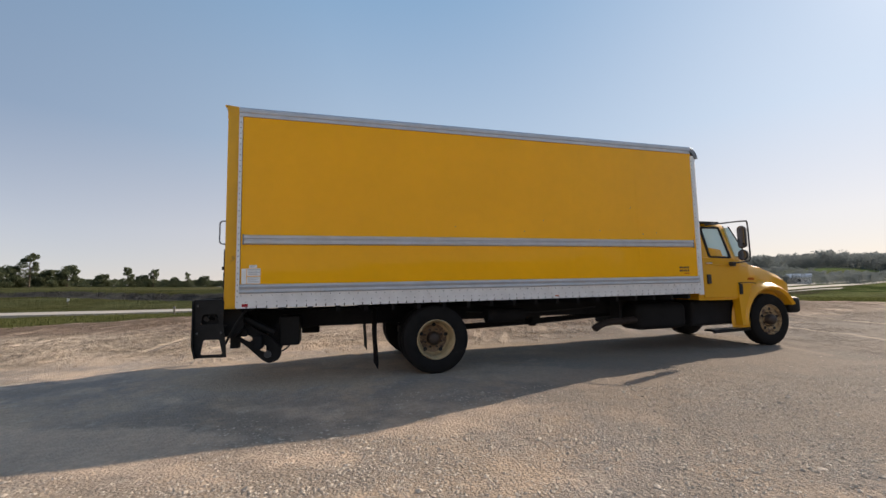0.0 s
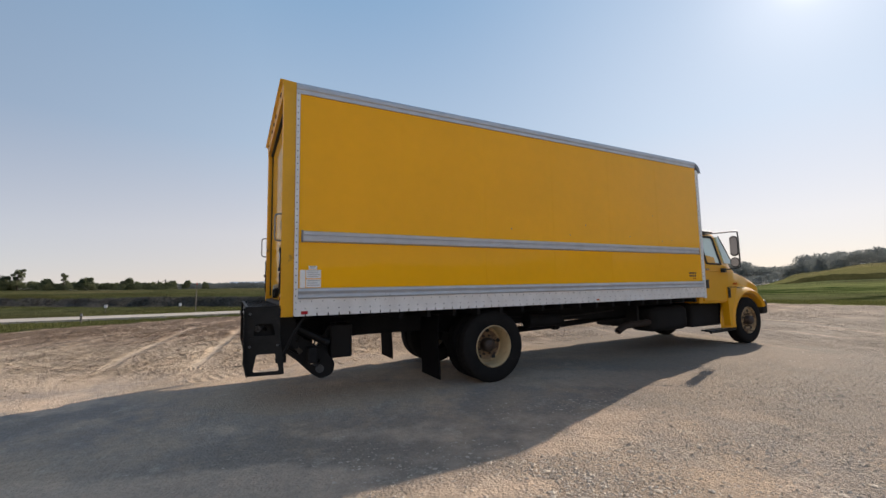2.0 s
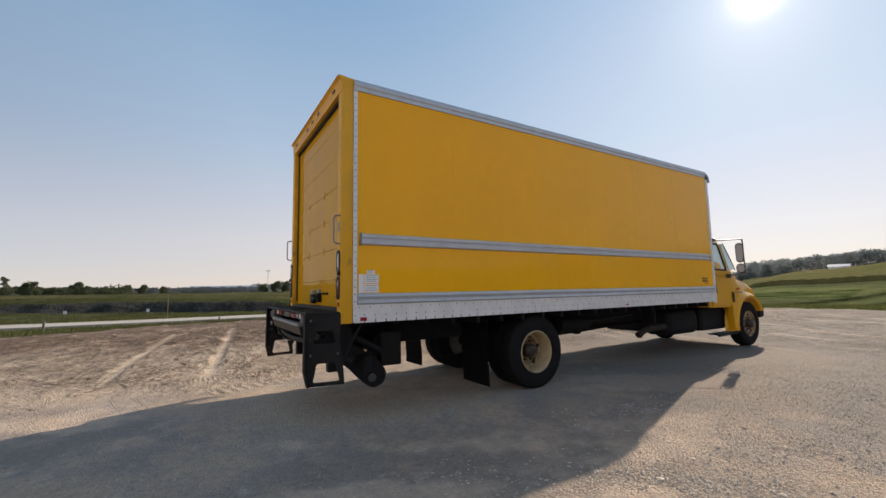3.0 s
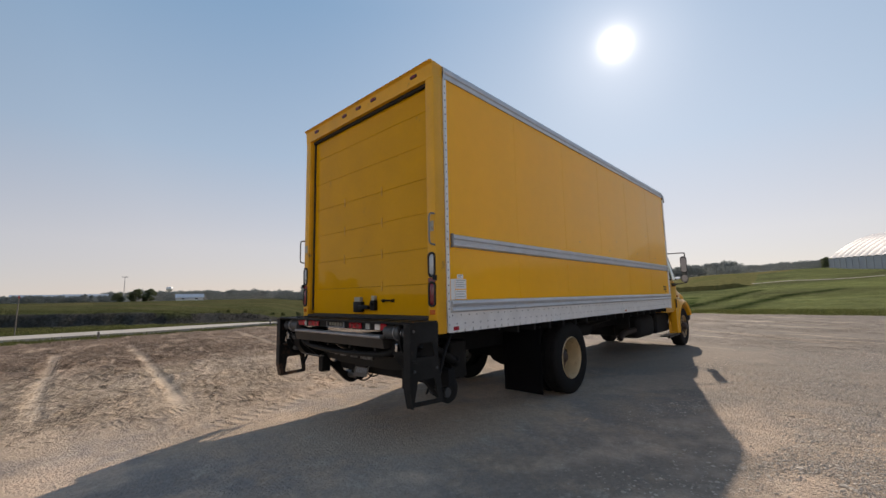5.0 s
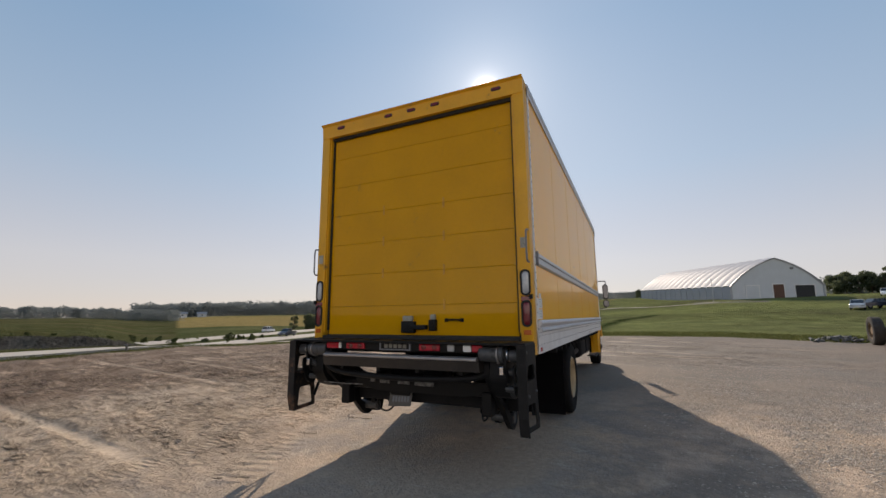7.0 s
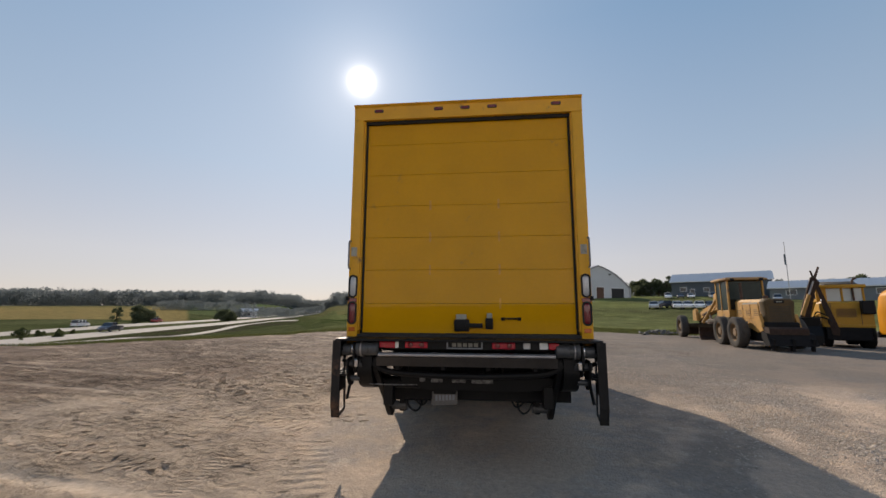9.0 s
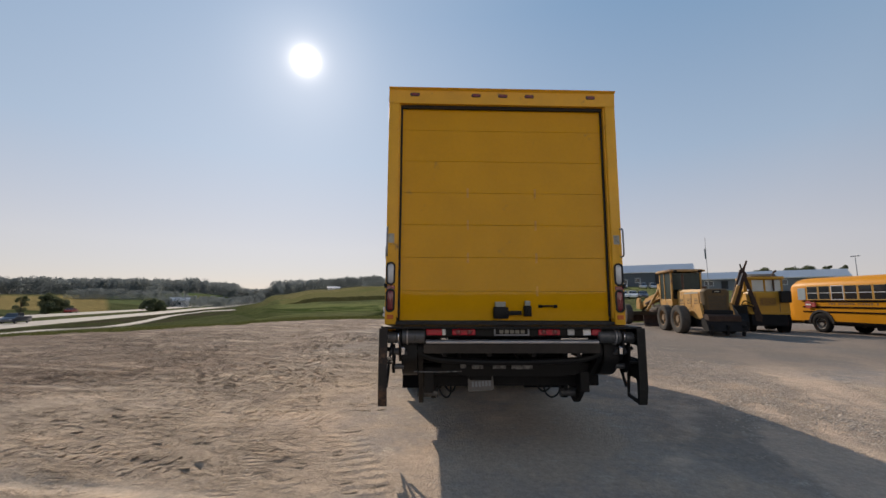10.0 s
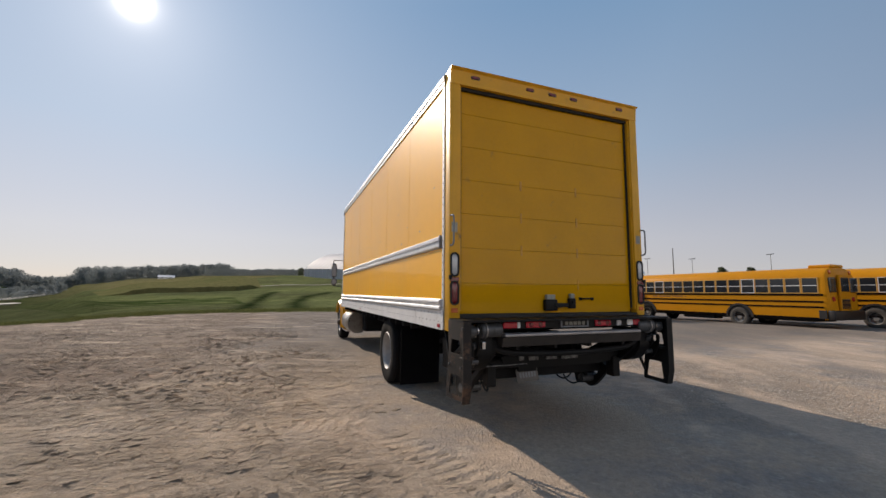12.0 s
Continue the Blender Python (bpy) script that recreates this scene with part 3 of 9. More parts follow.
def ground_material():
    m = bpy.data.materials.new("gravel_and_grass")
    m.use_nodes = True
    n, k = m.node_tree.nodes, m.node_tree.links
    p = n["Principled BSDF"]
    tc = n.new("ShaderNodeTexCoord")

    def tex(scale, detail=5, rough=0.6):
        t = n.new("ShaderNodeTexNoise")
        t.inputs["Scale"].default_value, t.inputs["Detail"].default_value, t.inputs["Roughness"].default_value = scale, detail, rough
        k.new(tc.outputs["Object"], t.inputs["Vector"])
        return t.outputs["Fac"]

    def span(v, a, b, c=0.0, d=1.0):
        s = n.new("ShaderNodeMapRange")
        for key, value in zip(("From Min", "From Max", "To Min", "To Max"), (a, b, c, d)):
            s.inputs[key].default_value = value
        k.new(v, s.inputs["Value"])
        return s.outputs[0]

    def mix(f, a, b, how="MIX"):
        s = n.new("ShaderNodeMix")
        s.data_type, s.blend_type = "RGBA", how
        for key, value in (("Factor", f), ("A", a), ("B", b)):
            if isinstance(value, (tuple, float)):
                s.inputs[key].default_value = (*value, 1) if isinstance(value, tuple) else value
            else:
                k.new(value, s.inputs[key])
        return s.outputs["Result"]

    def attr(name):
        a = n.new("ShaderNodeAttribute")
        a.attribute_name = name
        return a

    def math2(op, a, b):
        s = n.new("ShaderNodeMath")
        s.operation = op
        for i, value in enumerate((a, b)):
            if isinstance(value, float):
                s.inputs[i].default_value = value
            else:
                k.new(value, s.inputs[i])
        return s.outputs[0]

    # bare lot: tan dust, grey crushed stone, reddish clay, pale stones
    stone = n.new("ShaderNodeTexVoronoi")
    stone.inputs["Scale"].default_value = 42
    k.new(tc.outputs["Object"], stone.inputs["Vector"])
    small = n.new("ShaderNodeTexVoronoi")
    small.inputs["Scale"].default_value = 130
    k.new(tc.outputs["Object"], small.inputs["Vector"])
    turn = n.new("ShaderNodeMapping")
    turn.vector_type = "TEXTURE"
    turn.inputs["Rotation"].default_value, turn.inputs["Scale"].default_value = (0, 0, radians(77)), (2.4, 0.75, 1)
    k.new(tc.outputs["Object"], turn.inputs["Vector"])

    def streak(scale, detail, rough):
        t = n.new("ShaderNodeTexNoise")
        t.inputs["Scale"].default_value, t.inputs["Detail"].default_value, t.inputs["Roughness"].default_value = scale, detail, rough
        k.new(turn.outputs["Vector"], t.inputs["Vector"])
        return t.outputs["Fac"]

    long_turn = n.new("ShaderNodeMapping")
    long_turn.vector_type = "TEXTURE"
    long_turn.inputs["Rotation"].default_value, long_turn.inputs["Scale"].default_value = (0, 0, radians(71)), (9.0, 1.1, 1)
    k.new(tc.outputs["Object"], long_turn.inputs["Vector"])
    strokes = n.new("ShaderNodeTexNoise")
    strokes.inputs["Scale"].default_value, strokes.inputs["Detail"].default_value, strokes.inputs["Roughness"].default_value = 1.6, 6, 0.6
    strokes.inputs["Distortion"].default_value = 0.6
    k.new(long_turn.outputs["Vector"], strokes.inputs["Vector"])

    earth = attr("earth").outputs["Fac"]
    worked = math2("MULTIPLY", earth, span(tex(0.5, 5, 0.65), 0.42, 0.58, 0.2, 1.25))
    # short broken crevices in the crust
    crust = n.new("ShaderNodeMapping")
    crust.vector_type = "TEXTURE"
    crust.inputs["Rotation"].default_value, crust.inputs["Scale"].default_value = (0, 0, radians(106)), (2.3, 0.62, 1)
    k.new(tc.outputs["Object"], crust.inputs["Vector"])
    crack = n.new("ShaderNodeTexNoise")
    crack.inputs["Scale"].default_value, crack.inputs["Detail"].default_value, crack.inputs["Roughness"].default_value = 6.0, 5, 0.62
    k.new(crust.outputs["Vector"], crack.inputs["Vector"])
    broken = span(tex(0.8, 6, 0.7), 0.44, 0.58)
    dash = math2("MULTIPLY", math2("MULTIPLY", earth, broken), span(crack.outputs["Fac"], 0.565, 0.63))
    grey = span(stone.outputs["Color"], 0.0, 1.0, 0.84, 1.16)
    # crushed stone with patches of pinkish clay
    c = mix(span(tex(0.35, 7, 0.65), 0.45, 0.58), (0.45, 0.35, 0.262), (0.29, 0.262, 0.24))
    c = mix(span(tex(0.16, 6, 0.6), 0.5, 0.6, 0, 0.75), c, (0.27, 0.222, 0.176))
    c = mix(span(tex(0.8, 7, 0.7), 0.52, 0.66, 0, 0.8), c, (0.52, 0.385, 0.272))
    c = mix(span(tex(2.7, 8, 0.75), 0.55, 0.7, 0, 0.8), c, (0.6, 0.51, 0.405))
    c = mix(span(tex(5.5, 8, 0.8), 0.54, 0.7, 0, 0.5), c, (0.26, 0.22, 0.185))
    c = mix(0.45, c, mix(1.0, c, grey, "MULTIPLY"))
    c = mix(1.0, c, (1.03, 1.03, 1.03), "MULTIPLY")
    c = mix(math2("MULTIPLY", attr("clay").outputs["Fac"], 0.65), c, mix(span(tex(3.0, 7, 0.7), 0.4, 0.6), (0.66, 0.5, 0.375), (0.52, 0.41, 0.315)))
    c = mix(0.24, c, mix(1.0, c, span(small.outputs["Color"], 0.0, 1.0, 0.72, 1.28), "MULTIPLY"))
    # graded brown earth with scrapes, paler and darker streaks
    e = mix(span(tex(0.4, 6, 0.6), 0.4, 0.6), (0.52, 0.418, 0.318), (0.4, 0.322, 0.247))
    e = mix(span(tex(1.3, 7, 0.7), 0.5, 0.66, 0, 0.7), e, (0.55, 0.43, 0.32))
    e = mix(span(tex(0.7, 8, 0.75), 0.52, 0.62, 0, 0.65), e, (0.26, 0.22, 0.185))
    e = mix(span(streak(0.9, 7, 0.65), 0.53, 0.63, 0, 0.7), e, (0.64, 0.5, 0.37))
    e = mix(span(streak(2.4, 8, 0.75), 0.53, 0.66, 0, 0.65), e, (0.22, 0.175, 0.136))
    e = mix(span(tex(22, 5, 0.7), 0.55, 0.66, 0, 0.25), e, (0.21, 0.17, 0.13))
    e = mix(0.25, e, mix(1.0, e, grey, "MULTIPLY"))
    # the crevices' shade is painted into the earth colour as well
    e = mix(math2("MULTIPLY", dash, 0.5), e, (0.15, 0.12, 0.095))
    c = mix(earth, c, e)
    # bare dark-brown topsoil towards the fields, scraped pale in places
    soil = mix(span(streak(0.9, 7, 0.7), 0.53, 0.64, 0, 0.8), (0.175, 0.118, 0.083), (0.58, 0.44, 0.325))
    soil = mix(span(tex(1.1, 8, 0.75), 0.5, 0.66, 0, 0.7), soil, (0.12, 0.09, 0.07))
    # packed grey ground beyond the truck
    c = mix(attr("packed").outputs["Fac"], c, mix(0.82, c, (0.17, 0.147, 0.126)))
    # strokes paint sunlit crests pale and shaded hollows dark, in colour only
    c = mix(math2("MULTIPLY", earth, span(strokes.outputs["Fac"], 0.56, 0.64, 0.0, 0.5)), c, (0.68, 0.55, 0.43))
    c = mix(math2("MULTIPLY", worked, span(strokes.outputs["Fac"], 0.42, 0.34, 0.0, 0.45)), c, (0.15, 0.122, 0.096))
    c = mix(attr("soil").outputs["Fac"], c, mix(0.85, c, soil))
    c = mix(attr("track").outputs["Fac"], c, mix(0.36, c, (0.5, 0.41, 0.315)))
    c = mix(1.0, c, span(tex(16, 6, 0.7), 0.3, 0.7, 0.84, 1.16), "MULTIPLY")
    # plants and soil further out
    g = attr("tone").outputs["Color"]
    g = mix(1.0, g, span(tex(0.35, 7, 0.7), 0.3, 0.7, 0.72, 1.28), "MULTIPLY")
    g = mix(1.0, g, span(tex(6.0, 5, 0.7), 0.3, 0.7, 0.6, 1.4), "MULTIPLY")
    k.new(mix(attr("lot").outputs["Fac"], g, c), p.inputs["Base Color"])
    p.inputs["Roughness"].default_value = 0.8
    k.new(span(attr("lot").outputs["Fac"], 0.0, 1.0, 0.0, 0.07), p.inputs["Specular IOR Level"])
    h = math2("ADD", math2("MULTIPLY", tex(7, 8, 0.75), span(earth, 0.0, 1.0, 0.6, 1.0)), math2("MULTIPLY", stone.outputs["Distance"], span(earth, 0.0, 1.0, -0.3, -0.08)))
    h = math2("ADD", h, math2("MULTIPLY", tex(60, 5, 0.7), span(earth, 0.0, 1.0, 0.18, 0.22)))
    h = math2("ADD", h, math2("MULTIPLY", math2("MULTIPLY", streak(2.0, 8, 0.75), worked), 1.7))
    h = math2("ADD", h, math2("MULTIPLY", math2("MULTIPLY", span(streak(1.4, 8, 0.72), 0.48, 0.54), worked), 1.2))
    h = math2("ADD", h, math2("MULTIPLY", math2("MULTIPLY", span(tex(4.0, 7, 0.72), 0.5, 0.56), worked), 0.5))
    h = math2("ADD", h, math2("MULTIPLY", dash, -0.55))
    h = math2("MULTIPLY", h, span(earth, 0.0, 1.0, 0.75, 1.2))
    h = math2("MULTIPLY", h, span(attr("track").outputs["Fac"], 0.0, 1.0, 1.0, 0.3))
    h = math2("MULTIPLY", h, span(attr("packed").outputs["Fac"], 0.0, 1.0, 1.0, 0.5))
    for key, angle, scale in (("print_a", 68, 2.1), ("print_b", 18, 2.0), ("print_c", 4, 4.4)):
        wave, way = n.new("ShaderNodeTexWave"), n.new("ShaderNodeMapping")
        way.inputs["Rotation"].default_value = (0, 0, radians(-angle))
        wave.inputs["Scale"].default_value, wave.inputs["Distortion"].default_value = scale, 1.2
        wave.inputs["Detail Scale"].default_value = 2.0
        k.new(tc.outputs["Object"], way.inputs["Vector"]), k.new(way.outputs["Vector"], wave.inputs["Vector"])
        h = math2("ADD", h, math2("MULTIPLY", math2("MULTIPLY", wave.outputs["Fac"], attr(key).outputs["Fac"]), 0.55))
    bump = n.new("ShaderNodeBump")
    bump.inputs["Strength"].default_value, bump.inputs["Distance"].default_value = 1.0, 0.06
    k.new(h, bump.inputs["Height"])
    k.new(bump.outputs[0], p.inputs["Normal"])
    return m


ground = build_ground()
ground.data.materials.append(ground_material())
GROUND_TREE = BVHTree.FromPolygons([v.co for v in ground.data.vertices], [p.vertices for p in ground.data.polygons])


def on_ground(x, y):
    hit = GROUND_TREE.ray_cast(Vector((x, y, 8)), Vector((0, 0, -1)))[0]
    return hit.z if hit else land(x, y)


# ---- loose stones on the lot ----
def scatter_stones(name, count, size, region, seed, mat, label, coarse=False, patchy=0.9, along=1.0):
    rng = np.random.default_rng(seed)
    g = (1 + 5 ** 0.5) / 2
    base = np.array([(-1, g, 0), (1, g, 0), (-1, -g, 0), (1, -g, 0), (0, -1, g), (0, 1, g), (0, -1, -g), (0, 1, -g), (g, 0, -1), (g, 0, 1), (-g, 0, -1), (-g, 0, 1)]) / 1.9
    tri = np.array([(0, 11, 5), (0, 5, 1), (0, 1, 7), (0, 7, 10), (0, 10, 11), (1, 5, 9), (5, 11, 4), (11, 10, 2), (10, 7, 6), (7, 1, 8), (3, 9, 4), (3, 4, 2), (3, 2, 6), (3, 6, 8), (3, 8, 9), (4, 9, 5), (2, 4, 11), (6, 2, 10), (8, 6, 7), (9, 8, 1)])
    if coarse:
        base = np.array([(1, 0, 0.1), (0.3, 0.95, -0.1), (-0.8, 0.6, 0.1), (-0.8, -0.6, -0.1), (0.3, -0.95, 0.1), (0.1, 0.1, 0.9)]) * 1.1
        tri = np.array([(0, 1, 5), (1, 2, 5), (2, 3, 5), (3, 4, 5), (4, 0, 5)])
    x0, x1, y0, y1 = region
    verts, faces = [], []
    for i in range(count):
        x, y = rng.uniform(x0, x1), rng.uniform(y0, y1)
        cluster = 0.7 * noise.noise(Vector((x * 0.4, y * 0.4, 11))) + 0.6 * noise.noise(Vector((x * 1.5, y * 1.5, 12 + seed)))
        rim = min(x - x0, x1 - x, y - y0, y1 - y) / (0.35 * min(x1 - x0, y1 - y0)) + 0.5 * cluster
        if cluster < rng.uniform(-patchy, 0.5) or rim < rng.random():
            continue
        if min(path_distance(x, y, t) for t in TRACKS) < 0.28 and rng.random() < 0.85:
            continue
        if y < 0 and rng.random() < max(0.93 * clay(x, y), 0.75 * ease(2, 8, x)):
            continue
        s = size * rng.lognormal(0, 0.38)
        v = base * rng.uniform(0.7, 1.3, (len(base), 1)) * s * np.array((1, rng.uniform(0.6, 1), rng.uniform(0.35, 0.6)))
        a = rng.uniform(0, 6.28)
        v = v @ np.array([[math.cos(a), -math.sin(a), 0], [math.sin(a), math.cos(a), 0], [0, 0, 1]])
        v = v * (1, along, 1) + (x, y, on_ground(x, y) + s * 0.2)
        faces.append(tri + len(base) * len(verts))
        verts.append(v)
    me = bpy.data.meshes.new(name)
    me.from_pydata(np.concatenate(verts).tolist(), [], np.concatenate(faces).tolist())
    for key in ("lot", "earth"):
        me.attributes.new(key, "FLOAT", "POINT").data.foreach_set("value", [1.0] * len(me.vertices))
    me.materials.append(mat)
    return tagged(new(name, me), label, "gravel", kind="stuff")


def stone_material():
    m = material("loose_stone", (0.34, 0.29, 0.24), 0.65, 0.0, 0.1, 30.0, 0.002, 120, spec=0.3)
    n, k = m.node_tree.nodes, m.node_tree.links
    geo = n.new("ShaderNodeNewGeometry")
    ramp = n.new("ShaderNodeValToRGB")
    ramp.color_ramp.elements[0].color, ramp.color_ramp.elements[1].color = (0.33, 0.275, 0.22, 1), (0.64, 0.54, 0.435, 1)
    k.new(geo.outputs["Random Per Island"], ramp.inputs["Fac"])
    k.new(ramp.outputs["Color"], n["Principled BSDF"].inputs["Base Color"])
    return m


STONE = stone_material()
EARTH = ground.data.materials[0]
scatter_stones("gravel", 190000, 0.0078, (-3.6, 11.5, -6.0, -0.6), 1, STONE, "fine crushed grey stones on the lot", True, 0.5)
scatter_stones("gravel", 260, 0.013, (-6, 14, -6, 0), 2, STONE, "larger loose grey stones on the lot")
scatter_stones("gravel", 9000, 0.006, (-4.5, 9, 1.6, 9), 3, STONE, "fine stones and clods on dry earth")
scatter_stones("gravel", 300, 0.01, (6, 22, -12, 0), 5, EARTH, "dry clods and stones on the lot")


# broken crust: low wedges of dried earth whose raised edge turns away from the sun
def crust_wedge(rng, x, y, along, length, width, height, verts, faces):
    c, w = math.cos(along), math.sin(along)
    # across points away from the sun
    ax, ay = (w, -c) if w * SUN_WAY.x - c * SUN_WAY.y < 0 else (-w, c)
    base = len(verts)
    g = on_ground(x, y)
    rows = []
    for i in range(5):
        u = (i / 4 - 0.5) * length
        edge = width * (0.5 + rng.uniform(-0.22, 0.22)) * (0.6 if i in (0, 4) else 1.0)
        lift = height * rng.uniform(0.6, 1.15) * (0.35 if i in (0, 4) else 1.0)
        px, py = x + c * u, y + w * u
        rows.append(((px - ax * width * rng.uniform(0.7, 1.3), py - ay * width * rng.uniform(0.7, 1.3), g - 0.004),
                     (px + ax * edge, py + ay * edge, g + lift),
                     (px + ax * (edge + 0.25 * lift), py + ay * (edge + 0.25 * lift), g - 0.012)))
    for row in rows:
        verts.extend(row)
    for i in range(4):
        a = base + 3 * i
        faces.append((a, a + 3, a + 4, a + 1))
        faces.append((a + 1, a + 4, a + 5, a + 2))
    faces.append((base, base + 1, base + 2))
    faces.append((base + 12, base + 14, base + 13))


def broken_crust(count, region, seed):
    rng = random.Random(seed)
    verts, faces = [], []
    x0, x1, y0, y1 = region
    for i in range(count):
        x, y = rng.uniform(x0, x1), rng.uniform(y0, y1)
        patch = 0.8 * noise.noise(Vector((x * 0.5, y * 0.5, 81))) + 0.5 * noise.noise(Vector((x * 1.7, y * 1.7, 82)))
        if patch < rng.uniform(-0.25, 0.3) or roughness(x, y) < rng.random():
            continue
        if edge_distance(x, y, LOT) < 0.6 or min(path_distance(x, y, t) for t in TRACKS) < 0.26:
            continue
        big = rng.lognormvariate(0, 0.35)
        crust_wedge(rng, x, y, radians(rng.gauss(106, 20)), 0.085 * big, 0.035 * big, 0.0045 * big, verts, faces)
    # cleat prints in rows
    for (px, py), (qx, qy), half in PRINTS_A + PRINTS_B:
        run = math.hypot(qx - px, qy - py)
        dx, dy = (qx - px) / run, (qy - py) / run
        for j in range(int(run / 0.13)):
            for side in (-0.5, 0.5):
                if rng.random() < 0.25:
                    continue
                d, o = j * 0.13 + rng.gauss(0, 0.012), side * half * 1.15
                crust_wedge(rng, px + dx * d - dy * o, py + dy * d + dx * o, math.atan2(dx, -dy) + rng.gauss(0, 0.08), half * rng.uniform(0.5, 0.9), 0.045, 0.008 * rng.uniform(0.2, 1.2), verts, faces)
    me = bpy.data.meshes.new("broken_crust")
    me.from_pydata(verts, [], faces)
    for key in ("lot", "earth"):
        me.attributes.new(key, "FLOAT", "POINT").data.foreach_set("value", [1.0] * len(me.vertices))
    me.materials.append(EARTH)
    return tagged(new("broken_crust", me), "broken dry crust and cleat marks in bare earth", "earth", kind="stuff")


broken_crust(15000, (-4.5, 15, 2.2, 15), 9)


# ---- roads ----
def ribbon(pts, half, lift, even=False, shift=0.0):
    pts = soft_path([(x, y, 0) for x, y in pts], 14)
    bm, rows = B(), []
    for i, p in enumerate(pts):
        d = (pts[min(i + 1, len(pts) - 1)] - pts[max(i - 1, 0)]).normalized()
        s = Vector((-d.y, d.x, 0))
        row = []
        c = p + s * shift
        level = sum(land(c.x + d.x * e, c.y + d.y * e) for e in range(-60, 61, 15)) / 9
        for w in (-half, -half / 3, half / 3, half):
            q = p + s * (w + shift)
            row.append(bm.verts.new((q.x, q.y, (level if even else land(q.x, q.y)) + lift)))
        for w in (half, -half):
            q = p + s * (w + shift)
            row.append(bm.verts.new((q.x, q.y, land(q.x, q.y) - 0.5)))
        rows.append(row)
    for a, b in zip(rows, rows[1:]):
        bridge(bm, a, b)
    return bm


CONCRETE = material("sunlit_concrete", (0.39, 0.35, 0.3), 0.85, 0.0, 0.12, 0.4, 0.002, 20, stain=(0.3, 0.27, 0.23), amount=0.15, stain_scale=0.6)
tagged(part("road", ribbon(ROAD, 1.1, 0.1), CONCRETE, smooth=True), "pale concrete frontage road beside the lot", "road", kind="structure")
def lanes(levels, aside, start, end, half):
    """One straight carriageway on its low embankment."""
    bm, rows = B(), []
    u = start
    while u < end:
        z = float(np.interp(u, *levels))
        row = []
        for w, dz in ((-half - 1.5, -0.6), (-half, 0), (half, 0), (half + 1.5, -0.6)):
            v = aside + w
            row.append(bm.verts.new((HX + u * HC - v * HS, HY + u * HS + v * HC, z + dz)))
        rows.append(row)
        u += 6 + u * 0.03
    for p, q in zip(rows, rows[1:]):
        for i in range(3):
            bm.faces.new((p[i], q[i], q[i + 1], p[i + 1]))
    return bm


def highway_place(u, v, lift=0.0):
    z = float(np.interp(u, *(NEAR_LANES if v < 54 else FAR_LANES)))
    return HX + u * HC - v * HS, HY + u * HS + v * HC, z + lift


tagged(part("road", lanes(NEAR_LANES, 45.6, 40, 576, 2.5), CONCRETE), "near concrete carriageway of a highway", "road", kind="structure")
tagged(part("road", lanes(FAR_LANES, 62.4, 48, 828, 2.5), CONCRETE), "far concrete carriageway of a highway", "road", kind="structure")
TRACK = bearing_path((6.5, 126), (2.0, 121), (-2.5, 118), (-6.5, 119), (-9.5, 122))
tagged(part("road", ribbon(TRACK, 0.7, 0.05), CONCRETE, smooth=True), "thin pale gravel track across the grass", "track", kind="structure")


# ---- corn strip: a low dense canopy with a shaded side ----
def corn_field():
    verts, faces = [], []
    bs = [4.6 + 0.07 * i for i in range(236)]
    front = [102 + 2.5 * noise.noise(Vector((b * 0.4, 0, 41))) + (4 * (8 - b) if b < 8 else 0) for b in bs]
    back = [198 if b < 17 else 198 - (b - 17) * 12 for b in bs]
    cols = 30
    for b, f, e in zip(bs, front, back):
        for i in range(cols):
            r = f + (e - f) * max(i - 2, 0) ** 1.6 / (cols - 3) ** 1.6
            x, y, z = place(b, r)
            end = ease(4.6, 6.4, b) * (1 - ease(17.0, 21.0, b))
            h = (0.98 + 0.22 * noise.noise(Vector((x * 0.8, y * 0.8, 42))) + 0.1 * noise.noise(Vector((x * 3, y * 3, 43)))) * end
            verts.append((x, y, z + (-0.3 if i == 0 else 0.55 * h if i == 1 else h if i < cols - 1 else -0.3)))
    for j in range(len(bs) - 1):
        for i in range(cols - 1):
            a = j * cols + i
            faces.append((a, a + 1, a + cols + 1, a + cols))
    me = bpy.data.meshes.new("corn_field")
    me.from_pydata(verts, [], faces)
    me.materials.append(material("corn", (0.15, 0.138, 0.058), 0.85, 0.0, 0.3, 0.6, 0.06, 3.0, stain=(0.11, 0.12, 0.045), amount=0.4, stain_scale=0.06, spec=0.0))
    return tagged(new("corn_field", me), "strip of ripening corn on the green hill", "corn", kind="stuff")


corn_field()

# ---- the box truck: x forward from its rear, y from its kerb side to its driver's side ----
W = 2.58
truck = thing("box_truck", "long yellow box truck with silver rails, parked on gravel", "truck")


def flip(y):
    return W - y


def both(y0, y1):
    """The same stretch across the truck on either side."""
    return ((y0, y1), (W - y1, W - y0))


WORN_HINGE = material("paint_worn_hinge", (0.56, 0.28, 0.01), 0.6, 0.0, 0.3, 20.0)


